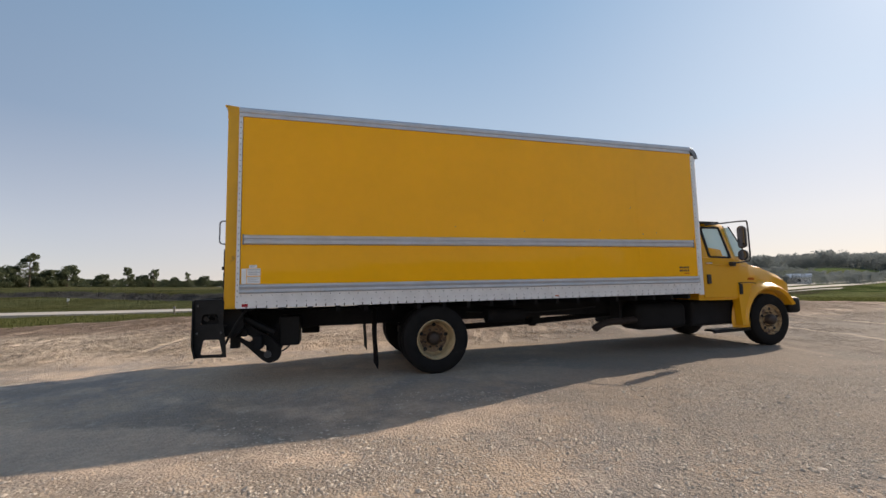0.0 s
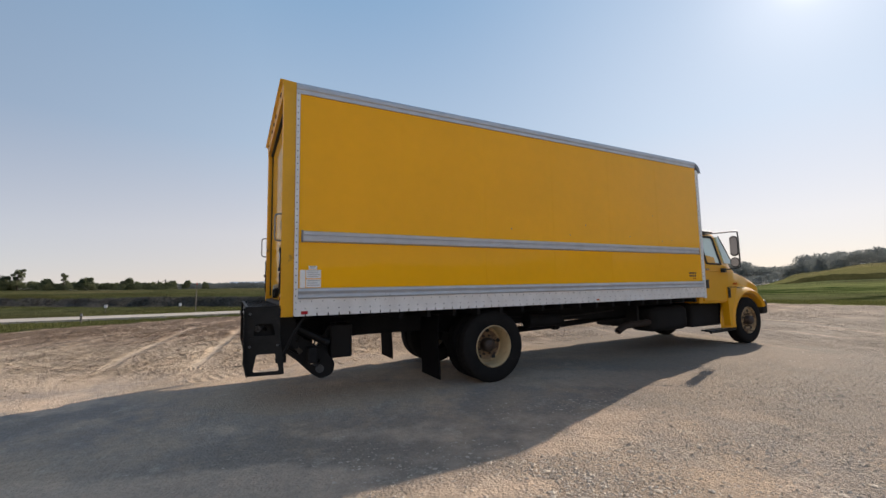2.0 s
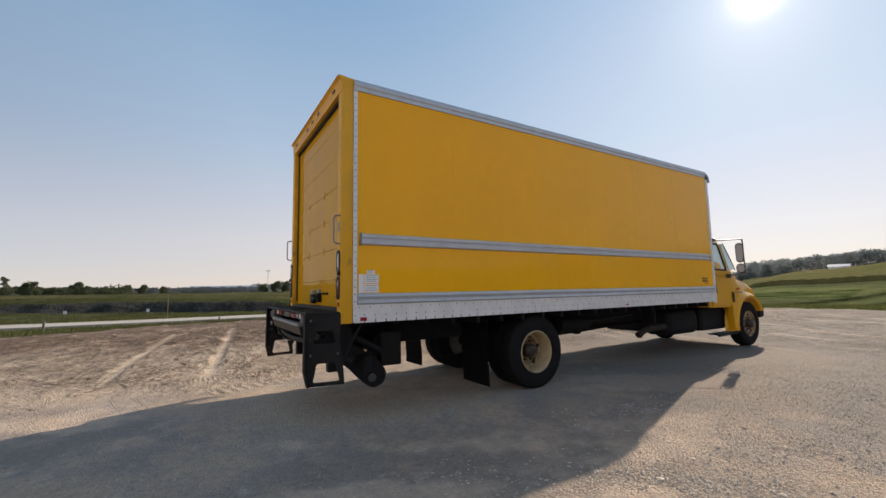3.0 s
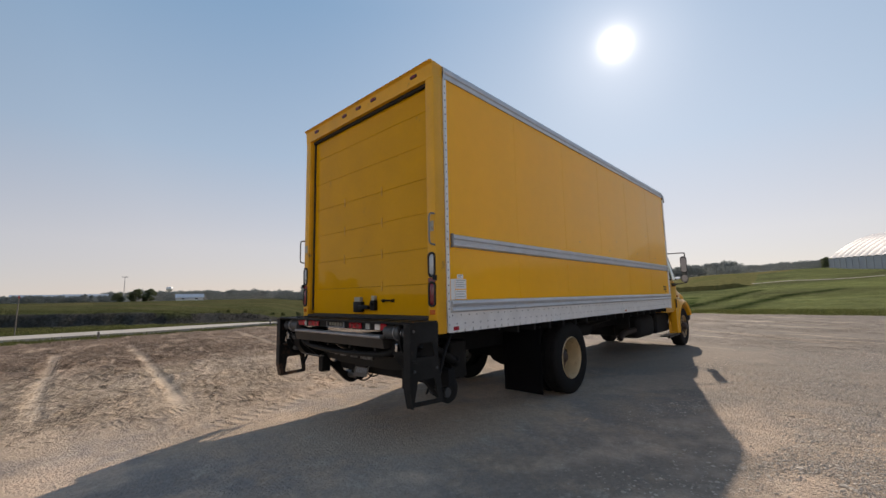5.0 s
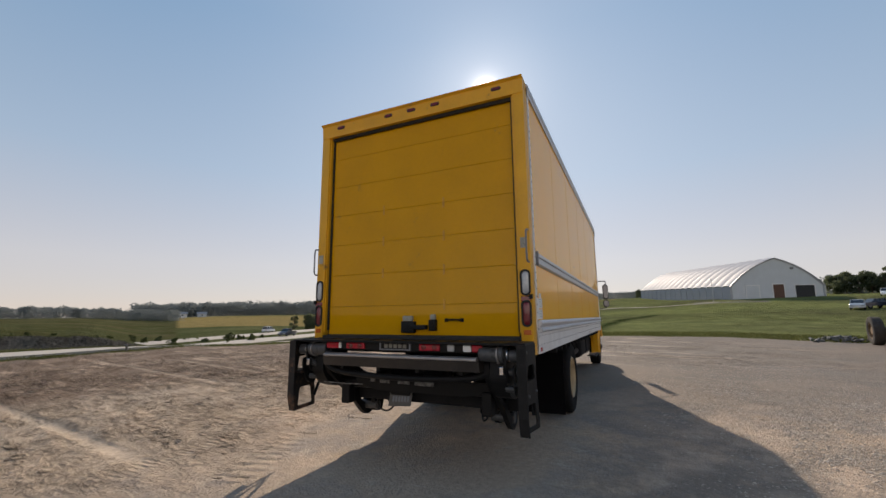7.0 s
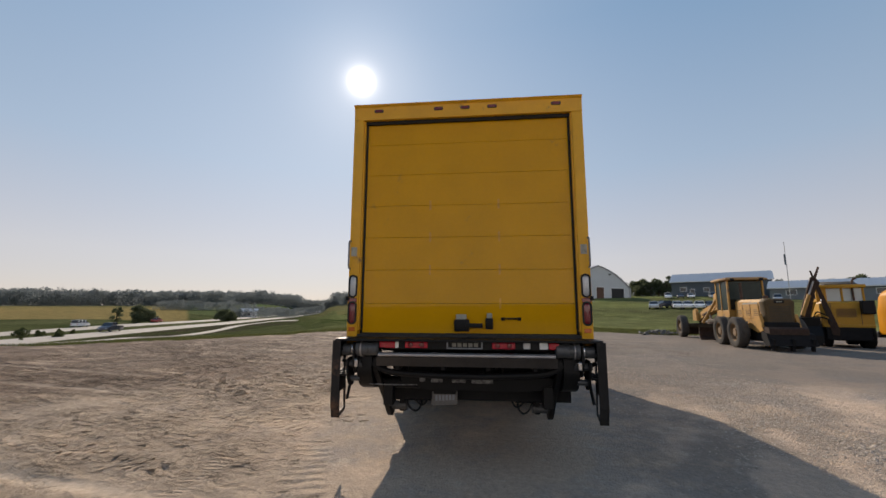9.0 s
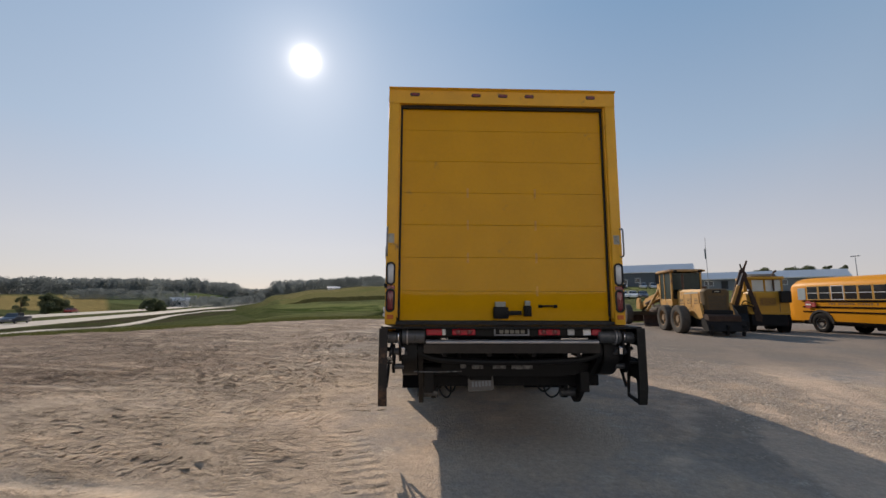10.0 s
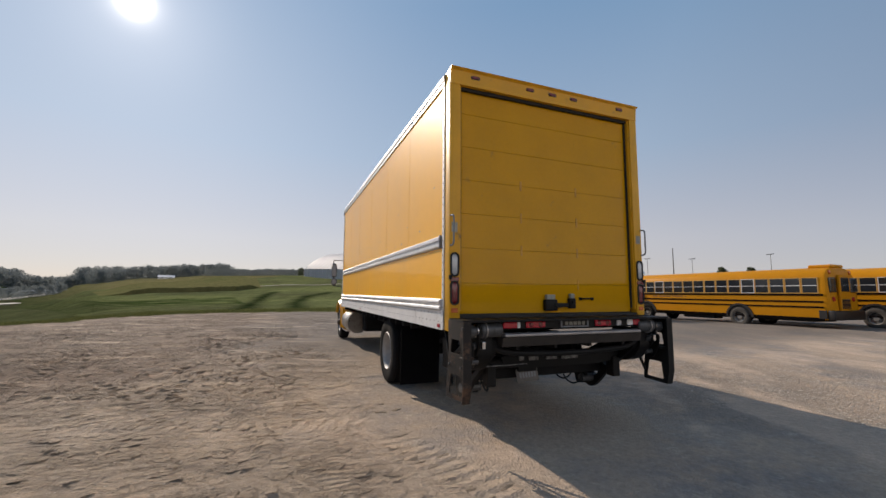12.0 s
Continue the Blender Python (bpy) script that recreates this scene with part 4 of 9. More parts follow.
# cargo body
def cargo_body():
    xs = [0.165 + i * 1.287 for i in range(7)]
    for side, (a, b) in enumerate(((0.0, 0.03), (W - 0.03, W))):
        for i in range(6):
            bm = B()
            box(bm, xs[i] + 0.0015, xs[i + 1] - 0.0015, a, b, 1.36, 3.72, 0.003, 1)
            part("side_panel", bm, YELLOW, truck)
        for i in range(1, 6):
            # a narrow lap strip in each seam, with a row of rivets
            bm = B()
            y = -0.0015 if side == 0 else W - 0.001
            box(bm, xs[i] - 0.006, xs[i] + 0.006, y, y + 0.0025, 1.39, 3.7)
            part("seam_strip", bm, YELLOW, truck)
        s = -1 if side == 0 else 1
        base = 0.0 if side == 0 else W
        rail = [(base + s * y, z) for y, z in ((0, 1.925), (0.012, 1.925), (0.03, 1.94), (0.03, 1.968), (0.016, 1.976), (0.016, 2.002), (0.034, 2.01), (0.034, 2.04), (0.012, 2.055), (0, 2.055))]
        bm = B()
        prism(bm, rail, "x", 0.215, 7.790)
        part("rub_rail", bm, ALU, truck, "ribbed aluminium rub rail")
        bm = B()
        box(bm, 0.195, 0.215, min(base, base + s * 0.032), max(base, base + s * 0.032), 1.92, 2.06, 0.004)
        part("rail_end", bm, GREY_CAP, truck)
        bm = B()
        box(bm, 7.790, 7.805, min(base, base + s * 0.03), max(base, base + s * 0.03), 1.92, 2.06, 0.004)
        part("rail_end", bm, GREY_CAP, truck)
        top = [(base + s * y, z) for y, z in ((0, 3.70), (0.014, 3.70), (0.014, 3.745), (0.024, 3.76), (0.024, 3.80), (0.012, 3.825), (-0.06, 3.825), (-0.06, 3.80), (0, 3.79))]
        bm = B()
        prism(bm, top, "x", 0.12, 7.870)
        part("top_rail", bm, ALU, truck, "aluminium roof rail")
        low = [(base + s * y, z) for y, z in ((0, 1.385), (0.018, 1.39), (0.04, 1.375), (0.045, 1.355), (0.036, 1.335), (0.026, 1.325), (0.026, 1.315), (0.042, 1.305), (0.046, 1.285), (0.03, 1.272), (0.01, 1.268), (0, 1.268))]
        bm = B()
        prism(bm, low, "x", 0.166, 7.870)
        part("lower_rail", bm, ALU, truck, "rounded double aluminium lower rail")
        # skirt with slots along its lower edge
        bm = B()
        y0, y1 = sorted((base + s * 0.006, base + s * 0.014))
        box(bm, 0.12, 7.930, y0, y1, 1.105, 1.268)
        x = 0.125
        while x < 7.910:
            box(bm, x + 0.007, min(x + 0.12, 7.930), y0, y1, 1.072, 1.105)
            x += 0.127
        part("skirt_rail", bm, PALE_ALU, truck, "slotted pale aluminium skirt")
        bm = B()
        x = 0.19
        while x < 7.870:
            yy = base + s * 0.014
            cyl(bm, (x, yy, 1.24), (x, yy + s * 0.005, 1.24), 0.007, 0.004, 6)
            cyl(bm, (x + 0.06, yy, 1.155), (x + 0.06, yy + s * 0.005, 1.155), 0.008, 0.004, 6)
            x += 0.127
        tagged(part("rivets", bm, GREY_CAP, truck), kind="stuff")
        # rivet strip behind the rear post
        bm = B()
        y0, y1 = sorted((base, base + s * 0.012))
        box(bm, 0.12, 0.164, y0, y1, 1.08, 3.79)
        part("rivet_strip", bm, PALE_ALU, truck, "pale riveted corner strip")
        bm = B()
        for i in range(34):
            z = 1.15 + i * 0.077
            cyl(bm, (0.142, base + s * 0.012, z), (0.142, base + s * 0.017, z), 0.008, 0.005, 6)
        tagged(part("rivets", bm, GREY_CAP, truck), kind="stuff")
        # front corner post, rounded, with its cast cap
        bm = B()
        arc = [(7.870, base), (7.870, base + s * 0.012), (7.930, base + s * 0.012)]
        arc += [(7.930 + 0.12 * math.sin(t), base + s * (0.012 - 0.12 + 0.12 * math.cos(t))) for t in (radians(18 * i) for i in range(1, 6))]
        arc += [(8.030, base - s * 0.108), (7.930, base - s * 0.03)]
        prism(bm, arc, "z", 1.05, 3.66)
        part("front_post", bm, PALE_ALU, truck, "rounded aluminium front corner post", smooth=True)
        bm = B()
        for i in range(30):
            z = 1.15 + i * 0.083
            cyl(bm, (7.890, base + s * 0.012, z), (7.890, base + s * 0.017, z), 0.008, 0.005, 6)
        tagged(part("rivets", bm, GREY_CAP, truck), kind="stuff")
        bm = B()
        y0, y1 = sorted((base + s * 0.02, base - s * 0.14))
        secs = []
        for t in (radians(15 * i) for i in range(7)):
            # the cap bends from the roof rail down to the post
            cx, cz = 7.850 + 0.2 * math.sin(t), 3.63 + 0.2 * math.cos(t)
            ix, iz = 7.850 + 0.1 * math.sin(t), 3.63 + 0.1 * math.cos(t)
            secs.append([(cx, y0 + 0.02, cz), (cx - 0.01 * math.sin(t), y0, cz - 0.02), (ix, y0, iz), (ix, y1, iz), (cx, y1, cz)])
        loft(bm, secs)
        part("corner_cap", bm, GREY_CAP, truck, "grey cast roof corner cap", smooth=True)
        # blind marks left by patches: small dark rivet heads on the upper panels
        bm = B()
        rng = random.Random(5 + side)
        for i in range(26 if side else 7):
            x, z = rng.uniform(0.3, 7.4), rng.choice((2.16, 2.2, 2.34, 2.62)) + rng.uniform(-0.03, 0.03)
            cyl(bm, (x, base, z), (x, base + s * 0.003, z), 0.009, 0.007, 7)
        tagged(part("patch_rivets", bm, GREY_CAP, truck), kind="stuff")
    bm = B()
    box(bm, 7.970, 8.030, 0.11, W - 0.11, 1.06, 3.72)
    part("front_wall", bm, YELLOW, truck)
    bm = B()
    secs = []
    for i in range(9):
        y = 0.06 + (W - 0.12) * i / 8
        secs.append((y, 3.806 + 0.02 * math.sin(math.pi * i / 8)))
    prism(bm, secs + [(W - 0.06, 3.795), (0.06, 3.795)], "x", 0.05, 7.990)
    part("roof", bm, WHITE_ROOF, truck, "white translucent roof skin")
    bm = B()
    box(bm, 0.05, 7.970, 0.035, W - 0.035, 1.07, 1.12)
    part("floor", bm, CHASSIS, truck)
    for i in range(20):
        bm = B()
        x = 0.25 + i * 0.39
        box(bm, x, x + 0.05, 0.05, W - 0.05, 1.035 if i < 3 else 0.98, 1.07)
        part("cross_member", bm, CHASSIS, truck)


cargo_body()


# rear frame, roll-up door and lamps
GRIMY_SILL = material("grimy_dark_sill", (0.035, 0.032, 0.03), 0.6, 0.2, 0.4, 6.0, 0.001, 50, stain=(0.1, 0.08, 0.06), amount=0.25, stain_scale=8, spec=0.3)
DIM_COVER = material("worn_pale_cover", (0.34, 0.33, 0.27), 0.6, 0.0, 0.25, 20.0, stain=(0.08, 0.07, 0.06), amount=0.3, stain_scale=14)


def rear_end():
    for s, base in ((1, 0.0), (-1, W)):
        bm = B()
        y0, y1 = sorted((base - s * 0.002, base + s * 0.115))
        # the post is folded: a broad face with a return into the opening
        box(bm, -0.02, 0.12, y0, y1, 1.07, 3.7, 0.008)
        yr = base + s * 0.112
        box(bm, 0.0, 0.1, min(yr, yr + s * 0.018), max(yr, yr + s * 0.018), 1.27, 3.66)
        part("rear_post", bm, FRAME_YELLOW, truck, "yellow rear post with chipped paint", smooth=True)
        bm = B()
        y0, y1 = sorted((base + s * 0.131, base + s * 0.152))
        box(bm, 0.035, 0.06, y0, y1, 1.28, 3.66, 0.004)
        part("door_seal", bm, SEAL, truck)
        # lamps on the post
        cy = base + s * 0.054
        for cz, h, lens, nm in ((1.738, 0.215, CLEAR_LENS, "clear reversing lamp"), (1.452, 0.215, DARK_RED, "dark red tail lamp")):
            bm = B()
            framed(bm, oval(cy, cz, 0.1, h + 0.035), oval(cy, cz, 0.068, h), "x", -0.034, -0.018)
            lamp = part("tail_lamp", bm, SEAL, truck, nm + " in a black rubber ring", smooth=True)
            bm = B()
            secs = [[(-0.02 - d, y, z) for y, z in oval(cy, cz, 0.068 * f, h * f)] for f, d in ((1, 0.0), (0.92, 0.008), (0.6, 0.013), (0.15, 0.015))]
            loft(bm, secs)
            part("lens", bm, lens, lamp, smooth=True)
        bm = B()
        box(bm, -0.032, -0.018, cy - 0.047, cy + 0.047, 1.565, 1.61, 0.005)
        part("marker_lamp", bm, DARK_RED, truck, "small dark red marker lamp")
        bm = B()
        box(bm, -0.024, -0.019, cy - 0.035, cy + 0.035, 1.255, 1.3, 0.002)
        part("reflector", bm, AMBER, truck)
        bm = B()
        box(bm, -0.0235, -0.019, cy - 0.03, cy + 0.035, 2.07, 2.17)
        part("sticker", bm, DIM_COVER, truck, "small worn white sticker")
        # grab handle that stands out from the corner
        bm = B()
        yo = base + s * 0.015
        if True:
            tube(bm, soft_path([(-0.02, base + s * 0.01, 1.93), (-0.085, yo, 1.95), (-0.09, yo, 2.08), (-0.085, yo, 2.22), (-0.02, base + s * 0.01, 2.24)], 6), 0.009, 8)
            part("grab_handle", bm, GREY_CAP, truck, "thin steel grab handle")
        bm = B()
        box(bm, -0.05, -0.02, *sorted((base - s * 0.012, base + s * 0.02)), 1.585, 1.63, 0.004)
        part("hinge_stop", bm, BLACK, truck)
        bm = B()
        box(bm, 0.2, 0.275, *sorted((base - s * 0.022, base - s * 0.012)), 1.092, 1.13, 0.003)
        part("side_marker", bm, RED_LENS, truck, "red side marker lamp")
        bm = B()
        box(bm, 4.88, 4.94, *sorted((base - s * 0.022, base - s * 0.012)), 1.1, 1.125, 0.003)
        part("side_marker", bm, AMBER, truck, "amber side marker lamp")
    bm = B()
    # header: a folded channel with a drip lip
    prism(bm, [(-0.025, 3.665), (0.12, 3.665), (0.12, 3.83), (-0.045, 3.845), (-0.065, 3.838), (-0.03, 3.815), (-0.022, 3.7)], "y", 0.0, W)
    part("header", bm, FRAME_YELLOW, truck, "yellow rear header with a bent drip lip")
    bm = B()
    box(bm, 0.02, 0.06, 0.13, W - 0.13, 3.63, 3.668)
    part("door_seal", bm, SEAL, truck, "black top seal")
    for y in (2.29, 1.596, 1.29, 0.987, 0.28):
        bm = B()
        prism(bm, oval(y, 3.768, 0.11, 0.04, 14), "x", -0.031, -0.02)
        lamp = part("marker_lamp", bm, HUB, truck, "oval red marker lamp in the header")
        bm = B()
        prism(bm, oval(y, 3.768, 0.08, 0.028, 14), "x", -0.037, -0.031)
        part("lens", bm, DARK_RED, lamp)
    bm = B()
    box(bm, -0.015, 0.12, 0.11, W - 0.11, 1.07, 1.23, 0.006)
    part("rear_sill", bm, GRIMY_SILL, truck, "grimy dark steel sill under the door")
    # roll-up door of seven slabs
    door = thing("roll_up_door", "worn yellow roll-up door, closed, scuffed", "")
    door.parent = truck
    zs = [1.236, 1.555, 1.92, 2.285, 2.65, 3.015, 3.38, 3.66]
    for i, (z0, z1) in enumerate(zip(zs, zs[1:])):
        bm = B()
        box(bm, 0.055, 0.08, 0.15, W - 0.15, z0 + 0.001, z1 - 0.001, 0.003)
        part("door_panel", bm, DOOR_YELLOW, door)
        if i:
            for y in ((0.93, 1.69) if i in (2, 3, 4) else (0.93,) if i == 1 else ()):
                bm = B()
                box(bm, 0.051, 0.0555, y - 0.011, y + 0.011, z0 - 0.055, z0 + 0.055)
                for dz in (-0.04, 0.04):
                    cyl(bm, (0.0515, y, z0 + dz), (0.047, y, z0 + dz), 0.007, 0.005, 6)
                part("hinge_plate", bm, WORN_HINGE, door)
    # unseen sheet added to stop sunlight leaking between the slabs
    bm = B()
    box(bm, 0.082, 0.095, 0.1, W - 0.1, 1.2, 3.7)
    part("door_light_block", bm, SEAL, door)
    bm = B()
    box(bm, 0.0, 0.056, 1.26, 1.42, 1.262, 1.385, 0.01)
    box(bm, -0.012, 0.05, 1.12, 1.3, 1.3, 1.345, 0.006)
    box(bm, 0.0, 0.056, 1.01, 1.09, 1.285, 1.4, 0.008)
    cyl(bm, (-0.02, 1.05, 1.36), (0.03, 1.05, 1.36), 0.02, 0.02, 10)
    part("latch", bm, BLACK, door, "black lever latch with a lock block", smooth=True)
    bm = B()
    box(bm, 0.004, 0.05, 1.29, 1.4, 1.385, 1.44, 0.006)
    part("latch_cover", bm, DIM_COVER, door, "pale worn latch cover")
    bm = B()
    box(bm, 0.01, 0.05, 1.02, 1.075, 1.4, 1.452, 0.006)
    part("latch_cover", bm, DIM_COVER, door, "pale worn latch cover")
    bm = B()
    tube(bm, soft_path([(0.05, 0.9, 1.39), (0.015, 0.89, 1.395), (0.012, 0.82, 1.397), (0.015, 0.75, 1.395), (0.05, 0.74, 1.39)], 5), 0.01, 8)
    for y in (0.735, 0.905):
        box(bm, 0.045, 0.056, y - 0.02, y + 0.02, 1.375, 1.41, 0.003)
    part("door_handle", bm, BLACK, door, "dark pull handle")
    bm = B()
    box(bm, 0.04, 0.056, 0.16, W - 0.16, 1.226, 1.24, 0.003)
    part("bottom_seal", bm, SEAL, door)
    # papers on the sides
    for s, base in ((-1, 0.0),):
        for i, (x0, x1, z0, z1, bars) in enumerate(((0.185, 0.245, 1.395, 1.6, 0), (0.252, 0.42, 1.398, 1.492, 3), (0.252, 0.42, 1.502, 1.602, 4), (0.28, 0.375, 1.607, 1.648, 2))):
            bm = B()
            box(bm, x0, x1, -0.0035, 0.0, z0, z1)
            st = part("sticker", bm, WHITE, truck, "white paper notice with small grey print")
            for j in range(bars):
                bm = B()
                z = z1 - (j + 0.8) * (z1 - z0) / (bars + 0.6)
                box(bm, x0 + 0.012, x1 - 0.012 - 0.02 * (j % 2), -0.0045, -0.0034, z, z + 0.008)
                part("print_line", bm, FAINT_INK, st)
    for k in range(2):
        bm = B()
        z = 1.535 - k * 0.055
        for j in range(5):
            box(bm, 7.46 + j * 0.043, 7.495 + j * 0.043 - 0.008 * (j % 2), -0.0035, 0.0005, z, z + 0.034)
        tagged(part("decal", bm, DECAL, truck, "a line of small dark lettering"), kind="stuff")
    bm = B()
    box(bm, 7.56, 7.67, -0.0035, 0.0005, 1.44, 1.452)
    part("decal", bm, RED_LENS, truck)


rear_end()


# wheels
def tyre_profile(r, w):
    return [(r * 0.58, -w * 0.42), (r * 0.66, -w * 0.49), (r * 0.82, -w * 0.5), (r * 0.94, -w * 0.47), (r * 0.985, -w * 0.4), (r, -w * 0.34),
            (r, -w * 0.19), (r * 0.975, -w * 0.18), (r * 0.975, -w * 0.15), (r, -w * 0.14), (r, w * 0.14), (r * 0.975, w * 0.15), (r * 0.975, w * 0.18), (r, w * 0.19),
            (r, w * 0.34), (r * 0.985, w * 0.4), (r * 0.94, w * 0.47), (r * 0.82, w * 0.5), (r * 0.66, w * 0.49), (r * 0.58, w * 0.42)]


def wheel(parent, x, y, z, r, w, out, dish, rim_mat, label, lugs=8, hub_mat=None, disc_mat=None):
    """A tyre on a steel rim; out: the side that the rim's face shows (-1 or 1); dish: how deep the disc lies from the tyre's middle."""
    bm = B()
    lathe(bm, tyre_profile(r, w), (x, y, z), 40)
    # tread blocks across the shoulder
    for i in range(44):
        a = 2 * math.pi * i / 44
        for sgn in (-1, 1):
            c = Vector((x + r * 1.0 * math.cos(a), y + sgn * w * 0.26, z + r * 1.0 * math.sin(a)))
            t = Vector((-math.sin(a), 0, math.cos(a)))
            n = Vector((math.cos(a), 0, math.sin(a)))
            p = [c - t * 0.02 + Vector((0, -w * 0.07, 0)), c + t * 0.02 + Vector((0, -w * 0.07, 0)), c + t * 0.02 + Vector((0, w * 0.07, 0)), c - t * 0.02 + Vector((0, w * 0.07, 0))]
            lo, hi = [bm.verts.new(q - n * 0.004) for q in p], [bm.verts.new(q + n * 0.0015) for q in p]
            bridge(bm, lo, hi)
            bm.faces.new(hi)
    t = part("tyre", bm, RUBBER, parent, smooth=True)
    bm = B()
    k = out
    prof = [(r * 0.59, k * w * 0.43), (r * 0.565, k * w * 0.47), (r * 0.545, k * w * 0.42), (r * 0.52, k * w * 0.3), (r * 0.5, k * dish), (r * 0.42, k * (dish + 0.01)),
            (r * 0.33, k * (dish - 0.012)), (r * 0.22, k * (dish - 0.012)), (r * 0.01, k * (dish - 0.012))]
    lathe(bm, prof[:6] if disc_mat else prof, (x, y, z), 36)
    rim = part("rim", bm, rim_mat, parent, label, smooth=True)
    if disc_mat:
        bm = B()
        lathe(bm, prof[5:], (x, y, z), 36)
        part("wheel_disc", bm, disc_mat, rim, "wheel disc, rust and recess shade in one brown", smooth=True)
    bm = B()
    lathe(bm, [(r * 0.2, k * (dish - 0.02)), (r * 0.2, k * (dish + 0.07)), (r * 0.16, k * (dish + 0.1)), (r * 0.09, k * (dish + 0.12)), (0.002, k * (dish + 0.122))], (x, y, z), 18)
    part("hub", bm, hub_mat or HUB, parent, smooth=True)
    for i in range(lugs):
        a = 2 * math.pi * (i + 0.5) / lugs
        bm = B()
        px, pz = x + r * 0.275 * math.cos(a), z + r * 0.275 * math.sin(a)
        cyl(bm, (px, y + k * (dish - 0.02), pz), (px, y + k * (dish + 0.035), pz), 0.017, 0.013, 6)
        part("wheel_nut", bm, HUB, rim)
    for i in range(5):
        a = 2 * math.pi * (i + 0.2) / 5
        bm = B()
        px, pz = x + r * 0.41 * math.cos(a), z + r * 0.41 * math.sin(a)
        prism(bm, [(px + 0.03 * math.cos(b) - 0.0, pz + 0.03 * math.sin(b)) for b in (2 * math.pi * j / 12 for j in range(12))], "y", *sorted((y + k * (dish + 0.004), y + k * (dish + 0.0145))))
        part("hand_hole", bm, SEAL, rim)


# rust, with the dished rim's inner shade painted into the same brown
RUST_SHADE_DISC = material("rust_and_shade_disc", (0.27, 0.17, 0.09), 0.65, 0.0, 0.25, 8.0, 0.002, 60, stain=(0.05, 0.026, 0.017), amount=0.5, stain_scale=8)


def truck_wheels():
    for k, base in ((-1, 0.0), (1, W)):
        y = base - k * 0.2
        w = thing("wheel", "outer rear wheel with a dished cream rim" if k < 0 else "outer rear wheel with a pale grey rim", "")
        w.parent = truck
        wheel(w, 2.88, y, 0.507, 0.51, 0.27, k, -0.085, CREAM if k < 0 else GREY_RIM, "dished rusty cream rim" if k < 0 else "dished pale grey rim", disc_mat=RUST_SHADE_DISC if k < 0 else None)
        w = thing("wheel", "inner rear wheel, dusty black tyre", "")
        w.parent = truck
        wheel(w, 2.88, base - k * 0.5, 0.507, 0.51, 0.27, k, 0.09, GREY_RIM, "dark inner rim", 0)
        w = thing("wheel", "front wheel with a rust-streaked cream rim" if k < 0 else "front wheel with a grey rim", "")
        w.parent = truck
        wheel(w, 9.86, base - k * 0.33, 0.5, 0.51, 0.28, k, 0.085, RUSTY_RIM if k < 0 else GREY_RIM, "rust-streaked cream rim" if k < 0 else "pale grey rim")
        # mud flap hung behind the rear wheels
        bm = B()
        y0, y1 = sorted((base - k * 0.07, base - k * 0.66))
        secs = []
        for i in range(8):
            z = 1.0 - i * 0.123
            dx = -0.02 * math.sin(i * 0.7) - 0.004 * i
            secs.append([(2.0 + dx, y0, z), (2.012 + dx, y0, z), (2.012 + dx, y1, z), (2.0 + dx, y1, z)])
        loft(bm, secs)
        part("mud_flap", bm, FLAP, truck, "black rubber mud flap")
        bm = B()
        tube(bm, [(2.0, y0, 1.0), (2.0, y1, 1.0)], 0.015, 8)
        box(bm, 1.98, 2.05, base - k * 0.7 - 0.02, base - k * 0.7 + 0.02, 0.9, 1.05)
        part("flap_hanger", bm, CHASSIS, truck)


truck_wheels()


